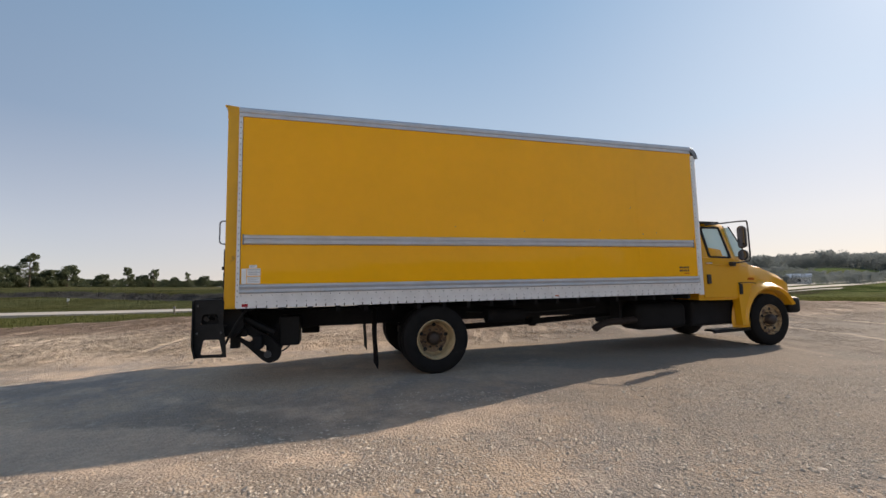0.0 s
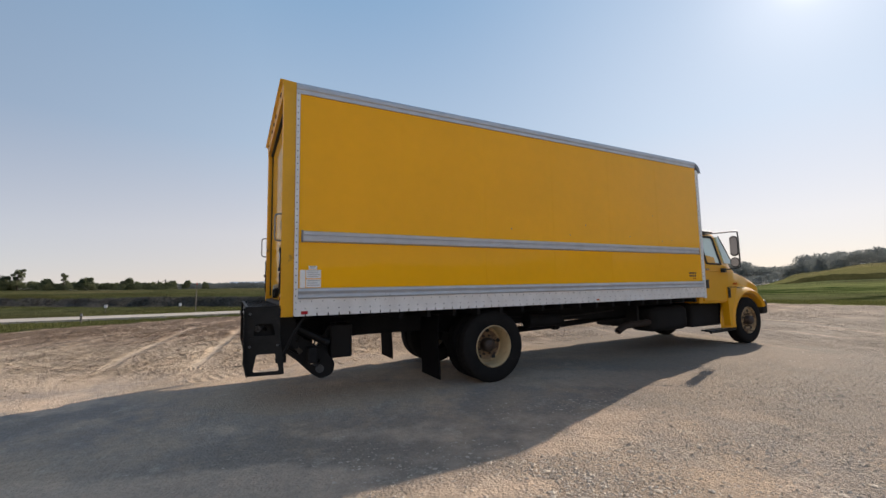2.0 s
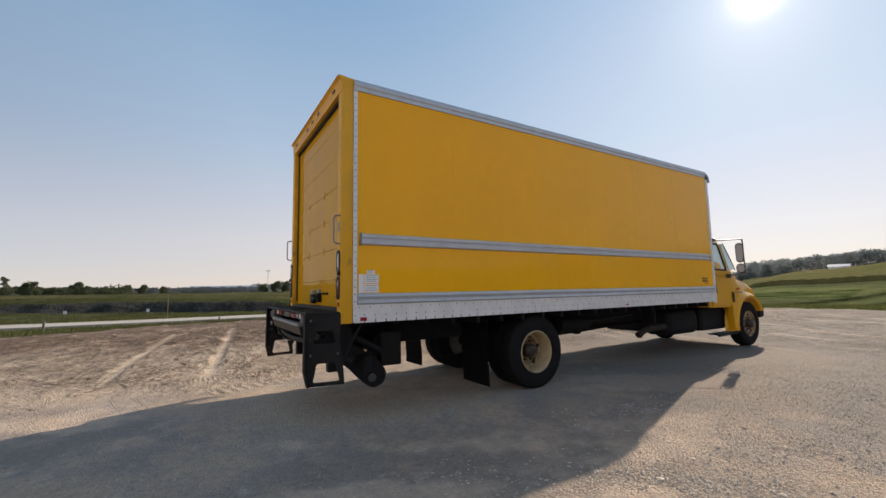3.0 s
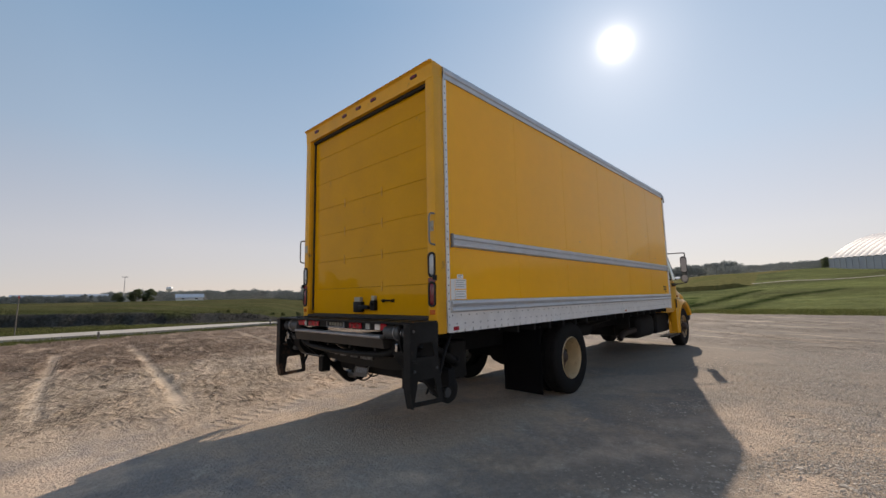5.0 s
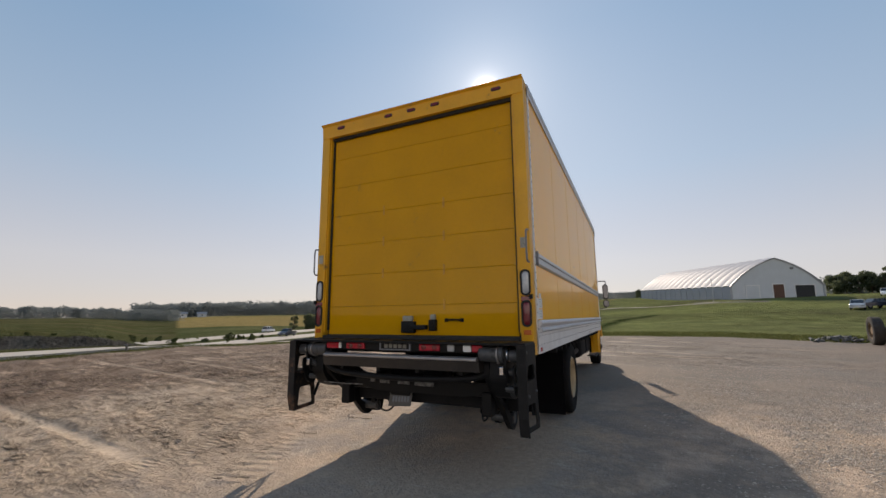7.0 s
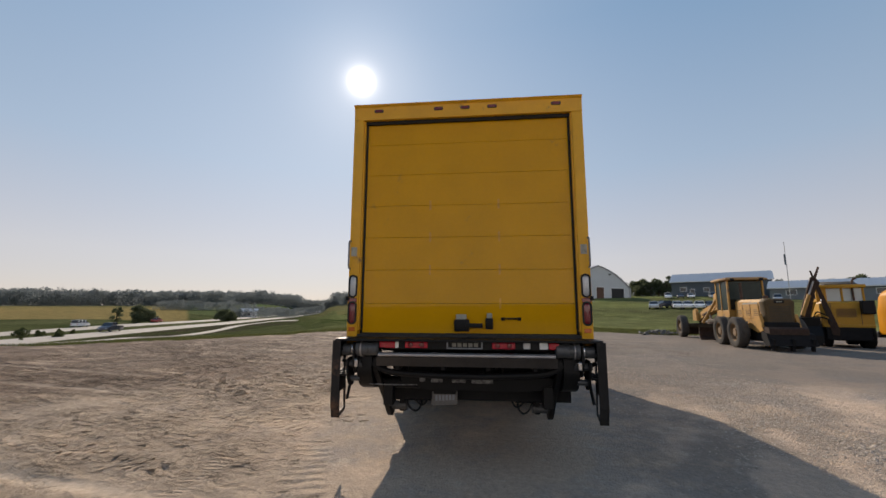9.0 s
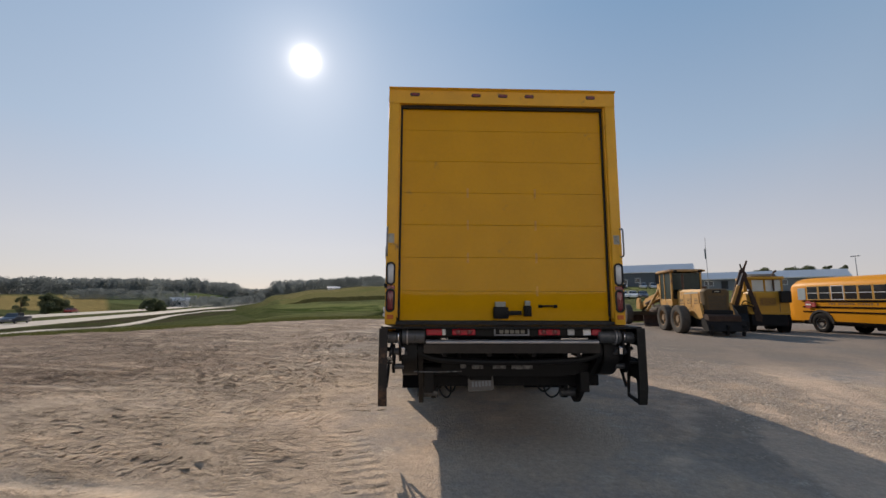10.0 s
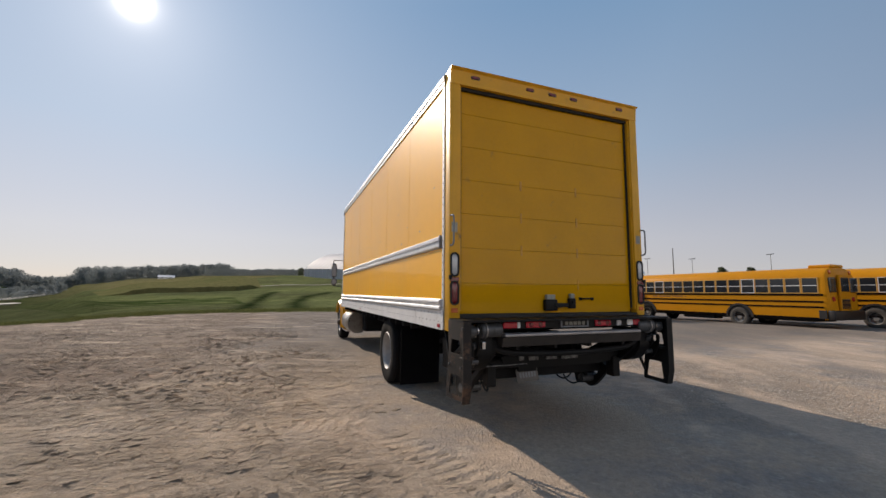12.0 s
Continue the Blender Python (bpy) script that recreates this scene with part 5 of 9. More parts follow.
# chassis, axles, exhaust, tank
TANK = material("dusty_bright_tank", (0.4, 0.37, 0.34), 0.3, 0.9, 0.12, 6.0, 0.0006, 80, stain=(0.22, 0.17, 0.13), amount=0.3, stain_scale=5)
def chassis():
    for y in (0.86, 1.72):
        bm = B()
        box(bm, 0.25, 10.45, y - 0.035, y + 0.035, 0.72, 0.98, 0.006)
        part("frame_rail", bm, CHASSIS, truck)
    for x in (1.2, 2.2, 3.6, 5.2, 6.8, 8.4):
        bm = B()
        box(bm, x, x + 0.08, 0.88, 1.7, 0.76, 0.94)
        part("frame_cross_member", bm, CHASSIS, truck)
    bm = B()
    cyl(bm, (2.88, 0.6, 0.5), (2.88, W - 0.6, 0.5), 0.09)
    lathe(bm, [(0.02, -0.2), (0.16, -0.16), (0.21, 0), (0.16, 0.16), (0.02, 0.2)], (2.88, W / 2, 0.5), 20)
    part("rear_axle", bm, CHASSIS, truck, smooth=True)
    for y in (0.8, 1.78):
        bm = B()
        for i in range(5):
            h = 0.016 * i
            tube(bm, soft_path([(2.88 - 0.75 + 0.1 * i, y, 0.76 - h), (2.88, y, 0.62 - h), (2.88 + 0.75 - 0.1 * i, y, 0.76 - h)], 6), 0.012, 6)
        box(bm, 2.8, 2.96, y - 0.06, y + 0.06, 0.5, 0.74)
        part("leaf_spring", bm, CHASSIS, truck)
    bm = B()
    cyl(bm, (3.1, W / 2, 0.53), (5.1, W / 2, 0.58), 0.055)
    cyl(bm, (5.15, W / 2, 0.58), (7.2, W / 2, 0.68), 0.055)
    for x, z in ((3.1, 0.53), (5.12, 0.58)):
        lathe(bm, [(0.01, -0.08), (0.08, -0.06), (0.09, 0.06), (0.01, 0.08)], (x, W / 2, z), 12, "x")
    box(bm, 5.05, 5.2, W / 2 - 0.2, W / 2 + 0.2, 0.6, 0.74)
    part("drive_shaft", bm, CHASSIS, truck, "dusty drive shaft", smooth=True)
    bm = B()
    cyl(bm, (9.86, 0.5, 0.48), (9.86, W - 0.5, 0.48), 0.06)
    part("front_axle", bm, CHASSIS, truck)
    bm = B()
    box(bm, 8.3, 10.2, 0.95, 1.62, 0.42, 1.0, 0.05)
    box(bm, 7.3, 8.35, 1.05, 1.5, 0.45, 0.9, 0.06)
    part("engine_block", bm, CHASSIS, truck, "dark engine and gearbox under the cab")
    bm = B()
    box(bm, 6.85, 8.0, 0.4, 1.0, 0.4, 0.9, 0.13, 4)
    tube(bm, soft_path([(8.0, 0.72, 0.6), (8.25, 0.8, 0.6), (8.5, 1.0, 0.62)], 5), 0.05, 10)
    silencer = part("exhaust", bm, CHASSIS, truck, "soot-black exhaust silencer", smooth=True)
    bm = B()
    secs = []
    for i, (px, pz, rr) in enumerate(((6.95, 0.6, 0.062), (6.62, 0.585, 0.062), (6.36, 0.58, 0.062), (6.2, 0.565, 0.06), (6.08, 0.525, 0.06), (5.98, 0.475, 0.063), (5.965, 0.468, 0.055), (6.0, 0.485, 0.05))):
        tilt = 0.9 if i > 3 else 0.1
        secs.append([(px - rr * math.sin(t) * math.sin(tilt) * 0.8, 0.52 + rr * math.cos(t), pz + rr * math.sin(t) * math.cos(tilt * 0.6)) for t in (2 * math.pi * j / 14 for j in range(14))])
    loft(bm, secs)
    part("tail_pipe", bm, RUST_PIPE, silencer, "sooty brown bent tail pipe", smooth=True)
    bm = B()
    box(bm, 6.5, 6.56, 0.49, 0.75, 0.64, 0.98, 0.01)
    part("exhaust_bracket", bm, CHASSIS, truck)
    bm = B()
    box(bm, 7.1, 7.5, 0.95, W - 0.5, 0.42, 0.98, 0.05, 2)
    part("transmission_mount", bm, CHASSIS, truck)
    bm = B()
    cyl(bm, (7.55, W - 0.4, 0.63), (8.75, W - 0.4, 0.63), 0.29, seg=28)
    tank = part("fuel_tank", bm, TANK, truck, "silver cylindrical fuel tank", smooth=True)
    for x in (7.75, 8.5):
        bm = B()
        lathe(bm, [(0.292, -0.03), (0.3, -0.03), (0.3, 0.03), (0.292, 0.03)], (x, W - 0.4, 0.63), 28, "x")
        part("tank_strap", bm, BRIGHT, tank, smooth=True)
    # step box under the kerb-side door
    bm = B()
    box(bm, 8.1, 9.2, 0.4, 0.85, 0.42, 0.92, 0.06, 3)
    part("battery_box", bm, CHASSIS, truck, "black battery and tool box")
    bm = B()
    tube(bm, [(8.4, 0.22, 0.32), (9.3, 0.22, 0.34)], 0.03, 10)
    box(bm, 8.38, 9.32, 0.22, 0.42, 0.325, 0.355, 0.008)
    part("cab_step", bm, BLACK, truck, "worn black cab step")
    bm = B()
    for i in range(4):
        box(bm, 8.46 + i * 0.22, 8.6 + i * 0.22, 0.24, 0.4, 0.355, 0.362)
    part("step_tread", bm, STEEL_EDGE, truck)
    bm = B()
    box(bm, 8.38, 9.32, W - 0.42, W - 0.2, 0.32, 0.355, 0.008)
    part("cab_step", bm, BRIGHT, truck, "bright metal cab step")
    bm = B()
    for a, b in (((0.4, 0.95, 0.7), (1.5, 0.95, 0.8)), ((3.6, 0.78, 0.85), (6.2, 0.78, 0.85))):
        bm = B()
        tube(bm, soft_path([a, tuple((p + q) / 2 - (0.05 if i == 2 else 0) for i, (p, q) in enumerate(zip(a, b))), b], 6), 0.015, 6)
        part("air_line", bm, SEAL, truck)
    bm = B()
    cyl(bm, (3.9, 0.62, 0.78), (4.6, 0.62, 0.78), 0.12, seg=18)
    part("air_tank", bm, CHASSIS, truck, smooth=True)


chassis()


# cab
def cab_section(x, half_low, half_belt, half_top, z0, zb, z1, round_top=0.12):
    c = W / 2
    side = [(half_low, z0), (half_low + 0.01, z0 + 0.12), (half_belt, zb - 0.3), (half_belt, zb), (half_top + (half_belt - half_top) * 0.35, zb + (z1 - zb) * 0.6), (half_top, z1 - round_top), (half_top - round_top * 0.35, z1 - round_top * 0.3), (half_top - round_top, z1)]
    right = [(x, c - h, z) for h, z in side]
    left = [(x, c + h, z) for h, z in side[::-1]]
    return right + left


def cab():
    body = thing("cab", "yellow conventional cab with a sloping rounded bonnet", "")
    body.parent = truck
    bm = B()
    loft(bm, [cab_section(8.1, 1.06, 1.09, 0.98, 0.94, 1.74, 2.4), cab_section(8.15, 1.08, 1.1, 1.0, 0.93, 1.74, 2.44), cab_section(8.7, 1.08, 1.1, 1.0, 0.92, 1.73, 2.47),
              cab_section(8.93, 1.08, 1.1, 0.98, 0.92, 1.72, 2.44, 0.1), cab_section(9.0, 1.08, 1.1, 0.97, 0.92, 1.71, 2.36, 0.1), cab_section(9.38, 1.05, 1.08, 1.0, 0.92, 1.6, 1.72, 0.05)])
    part("cab_shell", bm, CAB_YELLOW, body, smooth=True)
    bm = B()
    loft(bm, [cab_section(9.3, 0.9, 0.99, 0.9, 0.95, 1.5, 1.71, 0.1), cab_section(9.45, 0.9, 0.985, 0.89, 0.95, 1.5, 1.71, 0.1), cab_section(9.65, 0.9, 0.975, 0.88, 0.95, 1.46, 1.68, 0.11), cab_section(9.85, 0.9, 0.965, 0.86, 0.93, 1.4, 1.61, 0.12),
              cab_section(10.02, 0.93, 0.985, 0.88, 0.93, 1.4, 1.57, 0.11), cab_section(10.2, 0.95, 1.0, 0.88, 0.92, 1.34, 1.5, 0.1), cab_section(10.4, 0.95, 1.0, 0.86, 0.92, 1.28, 1.43, 0.09), cab_section(10.58, 0.9, 0.96, 0.8, 0.92, 1.2, 1.33, 0.08),
              cab_section(10.7, 0.8, 0.86, 0.68, 0.92, 1.08, 1.18, 0.06), cab_section(10.74, 0.66, 0.7, 0.55, 0.93, 1.0, 1.05, 0.03)])
    part("bonnet", bm, CAB_YELLOW, body, "yellow rounded bonnet", smooth=True)
    for k, base in ((-1, 0.0), (1, W)):
        def yy(d):
            return base - k * d
        # wing: an arch over the wheel with a flared lip and a skirt behind
        bm = B()
        secs = []
        for i in range(15):
            turned = 190 - i * 11.7
            a, deep = radians(turned), 0.36 if turned > 150 else 0.62
            cx, cz, r = 9.86, 0.5, 0.6
            p = lambda rr, d: (cx + rr * 1.04 * math.cos(a), yy(d), cz + rr * math.sin(a) * 1.02)  # noqa: E731
            secs.append([p(r, 0.16), p(r + 0.05, 0.13), p(r + 0.11, 0.2), p(r + 0.17, 0.34), p(r + 0.2, deep), p(r + 0.02, deep), p(r, 0.3)])
        loft(bm, secs)
        part("wing", bm, CAB_YELLOW, body, "flared yellow wing over the front wheel", smooth=True)
        bm = B()
        prism(bm, [(9.07, 0.42), (9.26, 0.42), (9.24, 0.75), (9.3, 1.0), (9.4, 1.22), (9.02, 1.22)], "y", *sorted((yy(0.17), yy(0.3))))
        part("wing_skirt", bm, CAB_YELLOW, body, smooth=True)
        bm = B()
        prism(bm, [(9.05, 1.02), (9.13, 1.02), (9.13, 1.22), (9.05, 1.24)], "y", *sorted((yy(0.155), yy(0.18))))
        part("wing_vent", bm, SEAL, body)
        bm = B()
        tube(bm, soft_path([(9.04, yy(0.165), 1.245), (9.3, yy(0.15), 1.25), (9.45, yy(0.14), 1.23)], 5), 0.008, 6)
        part("wing_seam", bm, SEAL, body)
        bm = B()
        prism(bm, oval(9.42, 1.32, 0.16, 0.05, 14), "y", *sorted((yy(0.2), yy(0.34))))
        part("turn_lamp", bm, AMBER, body, "amber side turn lamp")
        # door, set a hair proud, with its window
        outline = [(8.2, 0.98), (9.05, 0.96), (9.12, 1.3), (9.12, 1.7), (8.94, 1.73), (8.2, 1.75)]
        bm = B()
        prism(bm, outline, "y", *sorted((yy(0.183), yy(0.21))))
        bmesh.ops.bevel(bm, geom=bm.edges[:], offset=0.006, segments=1, affect="EDGES")
        door = part("cab_door", bm, CAB_YELLOW, body, "yellow cab door", smooth=True)
        bm = B()
        tube(bm, soft_path([(8.22, yy(0.18), 1.62), (8.6, yy(0.175), 1.6), (9.1, yy(0.178), 1.585), (9.3, yy(0.2), 1.58)], 4), 0.006, 6)
        part("crease", bm, CAB_YELLOW, door)
        bm = B()
        box(bm, 8.27, 8.42, *sorted((yy(0.16), yy(0.19))), 1.625, 1.65, 0.006)
        part("name_badge", bm, BRIGHT, door)
        bm = B()
        box(bm, 8.28, 8.37, *sorted((yy(0.155), yy(0.19))), 1.24, 1.42, 0.012)
        part("door_handle", bm, PLASTIC, door, "black recessed door handle")
        lean = lambda z: 0.19 + max(0.0, z - 1.74) * 0.13  # noqa: E731
        win = round_poly([(8.41, 1.775), (8.875, 1.76), (8.735, 2.32), (8.32, 2.32)], 0.04, 3)
        fr = round_poly([(8.365, 1.74), (8.93, 1.725), (8.765, 2.36), (8.27, 2.36)], 0.05, 3)

        def slab(bm, pts, d0, d1):
            a = [bm.verts.new((x, yy(lean(z) + d0), z)) for x, z in pts]
            b = [bm.verts.new((x, yy(lean(z) + d1), z)) for x, z in pts]
            return a, b
        bm = B()
        oa, ob = slab(bm, fr, -0.012, 0.03)
        ia, ib = slab(bm, win, -0.012, 0.03)
        bridge(bm, oa, ia), bridge(bm, ia, ib), bridge(bm, ib, ob), bridge(bm, ob, oa)
        part("window_frame", bm, SEAL, door)
        bm = B()
        a, b = slab(bm, win, 0.004, 0.012)
        bridge(bm, a, b), bm.faces.new(a), bm.faces.new(b)
        pane = part("window", bm, SIDE_GLASS, door, "pale green cab side window")
        # the windscreen's wrapped corner
        bm = B()
        a, b = slab(bm, [(9.05, 1.77), (9.2, 1.76), (9.33, 1.775), (9.17, 2.07), (9.01, 2.35), (8.93, 2.35), (8.98, 2.07)], 0.0, 0.06)
        bridge(bm, a, b), bm.faces.new(a), bm.faces.new(b)
        part("windscreen_corner", bm, SIDE_GLASS, body, "pale wrapped windscreen corner")
        bm = B()
        tube(bm, soft_path([(9.36, yy(0.2), 1.75), (9.19, yy(0.235), 2.07), (9.02, yy(0.275), 2.37)], 4), 0.013, 6)
        part("windscreen_seal", bm, SEAL, body)
        # mirrors on a bent tube
        bm = B()
        o = 0.19
        tube(bm, soft_path([(8.35, yy(0.2), 2.38), (8.62, yy(0.05), 2.4), (8.92, yy(-0.12), 2.42), (8.97, yy(-0.15), 2.37), (8.98, yy(-0.15), 2.0), (8.98, yy(-0.15), 1.75), (8.94, yy(-0.13), 1.66), (8.8, yy(0.14), 1.62)], 6), 0.014, 8)
        arm = part("mirror_arm", bm, PLASTIC, body, "black tubular mirror arm")
        bm = B()
        loft(bm, [[(px, yy(q[0]), q[1]) for q in oval(-0.13, 2.11, 0.15 * f, 0.43 * f, 20)] for px, f in ((8.8, 0.9), (8.81, 1.0), (8.86, 0.96), (8.9, 0.7), (8.915, 0.35))])
        head = part("mirror", bm, PLASTIC, body, "tall black door mirror", smooth=True)
        bm = B()
        prism(bm, [(yy(q[0]), q[1]) for q in oval(-0.13, 2.11, 0.12, 0.37, 20)], "x", 8.793, 8.799)
        g = part("mirror_glass", bm, MIRROR, head)
        turn_about = Matrix.Translation((8.87, yy(-0.13), 0)) @ pose(0, 0, 0, 0, 0, k * -14) @ Matrix.Translation((-8.87, -yy(-0.13), 0))
        head.data.transform(turn_about), g.data.transform(turn_about)
        bm = B()
        loft(bm, [[(px, yy(q[0]), q[1]) for q in oval(-0.13, 1.77, 0.17 * f, 0.21 * f, 18)] for px, f in ((8.8, 0.9), (8.81, 1.0), (8.86, 0.94), (8.91, 0.6), (8.925, 0.25))])
        head = part("mirror", bm, PLASTIC, body, "small rounded wide-angle mirror", smooth=True)
        bm = B()
        prism(bm, [(yy(q[0]), q[1]) for q in oval(-0.13, 1.77, 0.135, 0.17, 18)], "x", 8.793, 8.799)
        g = part("mirror_glass", bm, MIRROR, head)
        head.data.transform(turn_about), g.data.transform(turn_about)
        bm = B()
        box(bm, 8.86, 8.94, *sorted((yy(0.1), yy(0.2))), 1.57, 1.66, 0.01)
        part("mirror_mount", bm, PLASTIC, body)
        bm = B()
        box(bm, 8.12, 8.7, *sorted((yy(0.2), yy(0.36))), 2.42, 2.455, 0.01)
        part("roof_gutter", bm, PLASTIC, body)
        # headlamp
        bm = B()
        lathe(bm, [(0.01, 0.06), (0.1, 0.045), (0.13, 0.0), (0.12, -0.05)], (10.66, yy(0.5), 1.02), 18, "x")
        part("headlamp", bm, CLEAR_LENS, body, "round clear headlamp", smooth=True)
    # windscreen: two leaning panes with a black surround
    bm = B()
    c = W / 2
    lower, upper = (9.36, 1.74), (9.0, 2.37)
    quad = [(lower[0], c - 0.98, lower[1]), (lower[0] + 0.04, c, lower[1]), (lower[0], c + 0.98, lower[1]), (upper[0], c + 0.9, upper[1]), (upper[0] + 0.03, c, upper[1]), (upper[0], c - 0.9, upper[1])]
    a = [bm.verts.new(Vector(q) + Vector((0.012, 0, 0.008))) for q in quad]
    b = [bm.verts.new(Vector(q) + Vector((0.02, 0, 0.014))) for q in quad]
    bridge(bm, a, b), bm.faces.new(a), bm.faces.new(b)
    part("windscreen", bm, SIDE_GLASS, body, "sloping windscreen")
    bm = B()
    for p, q in ((0, 2), (2, 3), (3, 5), (5, 0)):
        tube(bm, [Vector(quad[p]) + Vector((0.016, 0, 0.01)), Vector(quad[q]) + Vector((0.016, 0, 0.01))], 0.018, 6)
    part("windscreen_seal", bm, SEAL, body)
    bm = B()
    box(bm, 10.46, 10.77, 0.22, W - 0.22, 0.6, 0.93, 0.07, 3)
    part("front_bumper", bm, BLACK, body, "black steel front bumper", smooth=True)
    bm = B()
    box(bm, 10.71, 10.77, c - 0.34, c + 0.34, 0.93, 1.03, 0.02)
    part("grille", bm, BRIGHT, body)


# green glass; the pale sky in and behind it is painted into the base
SIDE_GLASS = material("sky_pale_green_glass", (0.6, 0.78, 0.73), 0.05, 0.0, 0.02, 1.0, coat=0.6)
cab()


# tail lift folded under the body
# dusty plate; the shade under the sill is painted in as a darker base
PLATE = material("dusty_shaded_number_plate", (0.12, 0.114, 0.106), 0.6, 0.1, 0.25, 20.0, stain=(0.1, 0.09, 0.08), amount=0.3, stain_scale=12)


STEP_STEEL = material("rusty_black_step_steel", (0.016, 0.014, 0.013), 0.6, 0.0, 0.4, 7.0, 0.0015, 45, stain=(0.12, 0.066, 0.042), amount=0.46, stain_scale=4.5, spec=0.3)
STEP_DARK = material("dusty_black_step_steel", (0.016, 0.0155, 0.015), 0.65, 0.0, 0.4, 7.0, 0.0015, 45, stain=(0.05, 0.043, 0.038), amount=0.3, stain_scale=3.5, spec=0.2)
DRUM_GREY = material("dusty_grey_drum", (0.075, 0.078, 0.082), 0.45, 0.3, 0.35, 9.0, 0.001, 60, stain=(0.02, 0.017, 0.015), amount=0.35, stain_scale=9)
FACE_BROWN = material("scraped_brown_black_plate", (0.034, 0.028, 0.024), 0.5, 0.2, 0.4, 5.0, 0.001, 40, stain=(0.09, 0.065, 0.05), amount=0.25, stain_scale=3.5)
DULL_BAR = material("dull_pale_lettering", (0.2, 0.19, 0.16), 0.6, 0.0, 0.2, 20.0)
WORN_LABEL = material("worn_grey_label", (0.17, 0.165, 0.16), 0.5, 0.1, 0.5, 30.0, stain=(0.02, 0.02, 0.02), amount=0.5, stain_scale=18)


def tail_lift():
    lift = thing("tail_lift", "black folding tail lift under the sill, scraped and rusty", "")
    lift.parent = truck
    bm = B()
    cut_plate(bm, round_poly([(-0.36, 0.0), (0.0, 0.0), (0.0, W), (-0.36, W)], 0.02), [], lambda u, v: (u, v, 1.182), Vector((0, 0, 0.018)))
    box(bm, -0.368, -0.352, 0.02, W - 0.02, 1.178, 1.2, 0.004)
    part("dock_plate", bm, BLACK, lift, "black ribbed dock plate")
    for i in range(9):
        bm = B()
        y = 0.14 + i * 0.288
        box(bm, -0.34, -0.03, y - 0.012, y + 0.012, 1.2, 1.206, 0.002)
        part("grip_rib", bm, BLACK, lift)
    # lamp board
    bm = B()
    box(bm, -0.3, -0.288, 0.42, W - 0.42, 1.105, 1.181, 0.003)
    part("lamp_board", bm, BLACK, lift)
    for y, w, mat in ((2.06, 0.16, RED_LENS), (1.965, 0.035, WHITE), (1.77, 0.23, RED_LENS), (0.92, 0.22, RED_LENS), (0.7, 0.07, CLEAR_LENS), (0.54, 0.08, WHITE), (0.445, 0.1, RED_LENS)):
        bm = B()
        box(bm, -0.318, -0.3, y - w / 2, y + w / 2, 1.112, 1.174, 0.01)
        lamp = part("lamp", bm, mat, lift)
        if w > 0.2:
            for d in (-0.055, 0.055):
                bm = B()
                lathe(bm, [(0.0, -0.324), (0.02, -0.323), (0.026, -0.318)], (0, y + d, 1.143), 14, "x")
                part("lens", bm, DARK_RED, lamp, smooth=True)
    bm = B()
    framed(bm, rect(1.12, 1.47, 1.11, 1.186), rect(1.135, 1.455, 1.122, 1.174), "x", -0.32, -0.3)
    sign = part("maker_plate", bm, GREY_CAP, lift, "black maker's plate with pale raised bars")
    bm = B()
    box(bm, -0.314, -0.302, 1.135, 1.455, 1.122, 1.174)
    part("backing", bm, BLACK, sign)
    for i in range(5):
        bm = B()
        y = 1.165 + i * 0.053
        box(bm, -0.318, -0.314, y, y + 0.04, 1.13, 1.166, 0.002)
        part("raised_bar", bm, DULL_BAR, sign)
    # side steps: cut plates on edge at either corner, splayed towards the foot
    for k, base in ((-1, 0.0), (1, W)):
        def yy(d):
            return base - k * d

        def on_side(u, v):
            return (u, yy(0.012 + 0.06 * (0.3 + 0.7 * max(0.0, 1.0 - v) / 0.55) * (-u / 0.37) - 0.02), v)

        outer = round_poly([(-0.37, 1.185), (-0.37, 0.6), (-0.34, 0.45), (0.03, 0.45), (0.02, 0.6), (-0.02, 0.9), (-0.01, 1.185)], 0.015)
        upper = round_poly([(-0.26, 1.01), (-0.29, 0.88), (-0.06, 0.88), (-0.09, 1.01)], 0.02)
        lower = round_poly([(-0.25, 0.68), (-0.285, 0.49), (-0.02, 0.49), (-0.06, 0.68)], 0.025)
        bm = B()
        cut_plate(bm, outer, [upper, lower], on_side, Vector((0, -k * 0.012, 0)))
        step_mat = STEP_DARK if k < 0 else STEP_STEEL
        step = part("side_step", bm, step_mat, lift, "dusty black steel step plate with two openings" if k < 0 else "rusty black steel step plate with two openings")
        bm = B()
        prism(bm, [(-0.382, 1.185), (-0.37, 1.185), (-0.37, 0.6), (-0.335, 0.452), (-0.347, 0.452), (-0.382, 0.6)], "y", *sorted((yy(-0.012), yy(0.07))))
        part("flange", bm, step_mat, step)
        for z, deep in ((0.852, 0.12),):
            bm = B()
            box(bm, -0.33, 0.0, *sorted((yy(0.01), yy(deep))), z - 0.012, z + 0.008, 0.004)
            for j in range(6):
                box(bm, -0.3 + j * 0.05, -0.285 + j * 0.05, *sorted((yy(0.03), yy(deep - 0.02))), z + 0.008, z + 0.018)
            part("step_tread", bm, step_mat, step)
        for bx, bz in ((-0.32, 1.12), (-0.06, 1.12), (-0.32, 0.77), (-0.04, 0.77)):
            bm = B()
            lathe(bm, [(0.0, -0.004), (0.013, -0.004), (0.015, 0.008)] if k < 0 else [(0.0, 0.004), (0.013, 0.004), (0.015, -0.008)], (bx, yy(0.0 if bz > 1 else -0.012), bz), 6)
            part("bolt", bm, DRUM_GREY, step)
        bm = B()
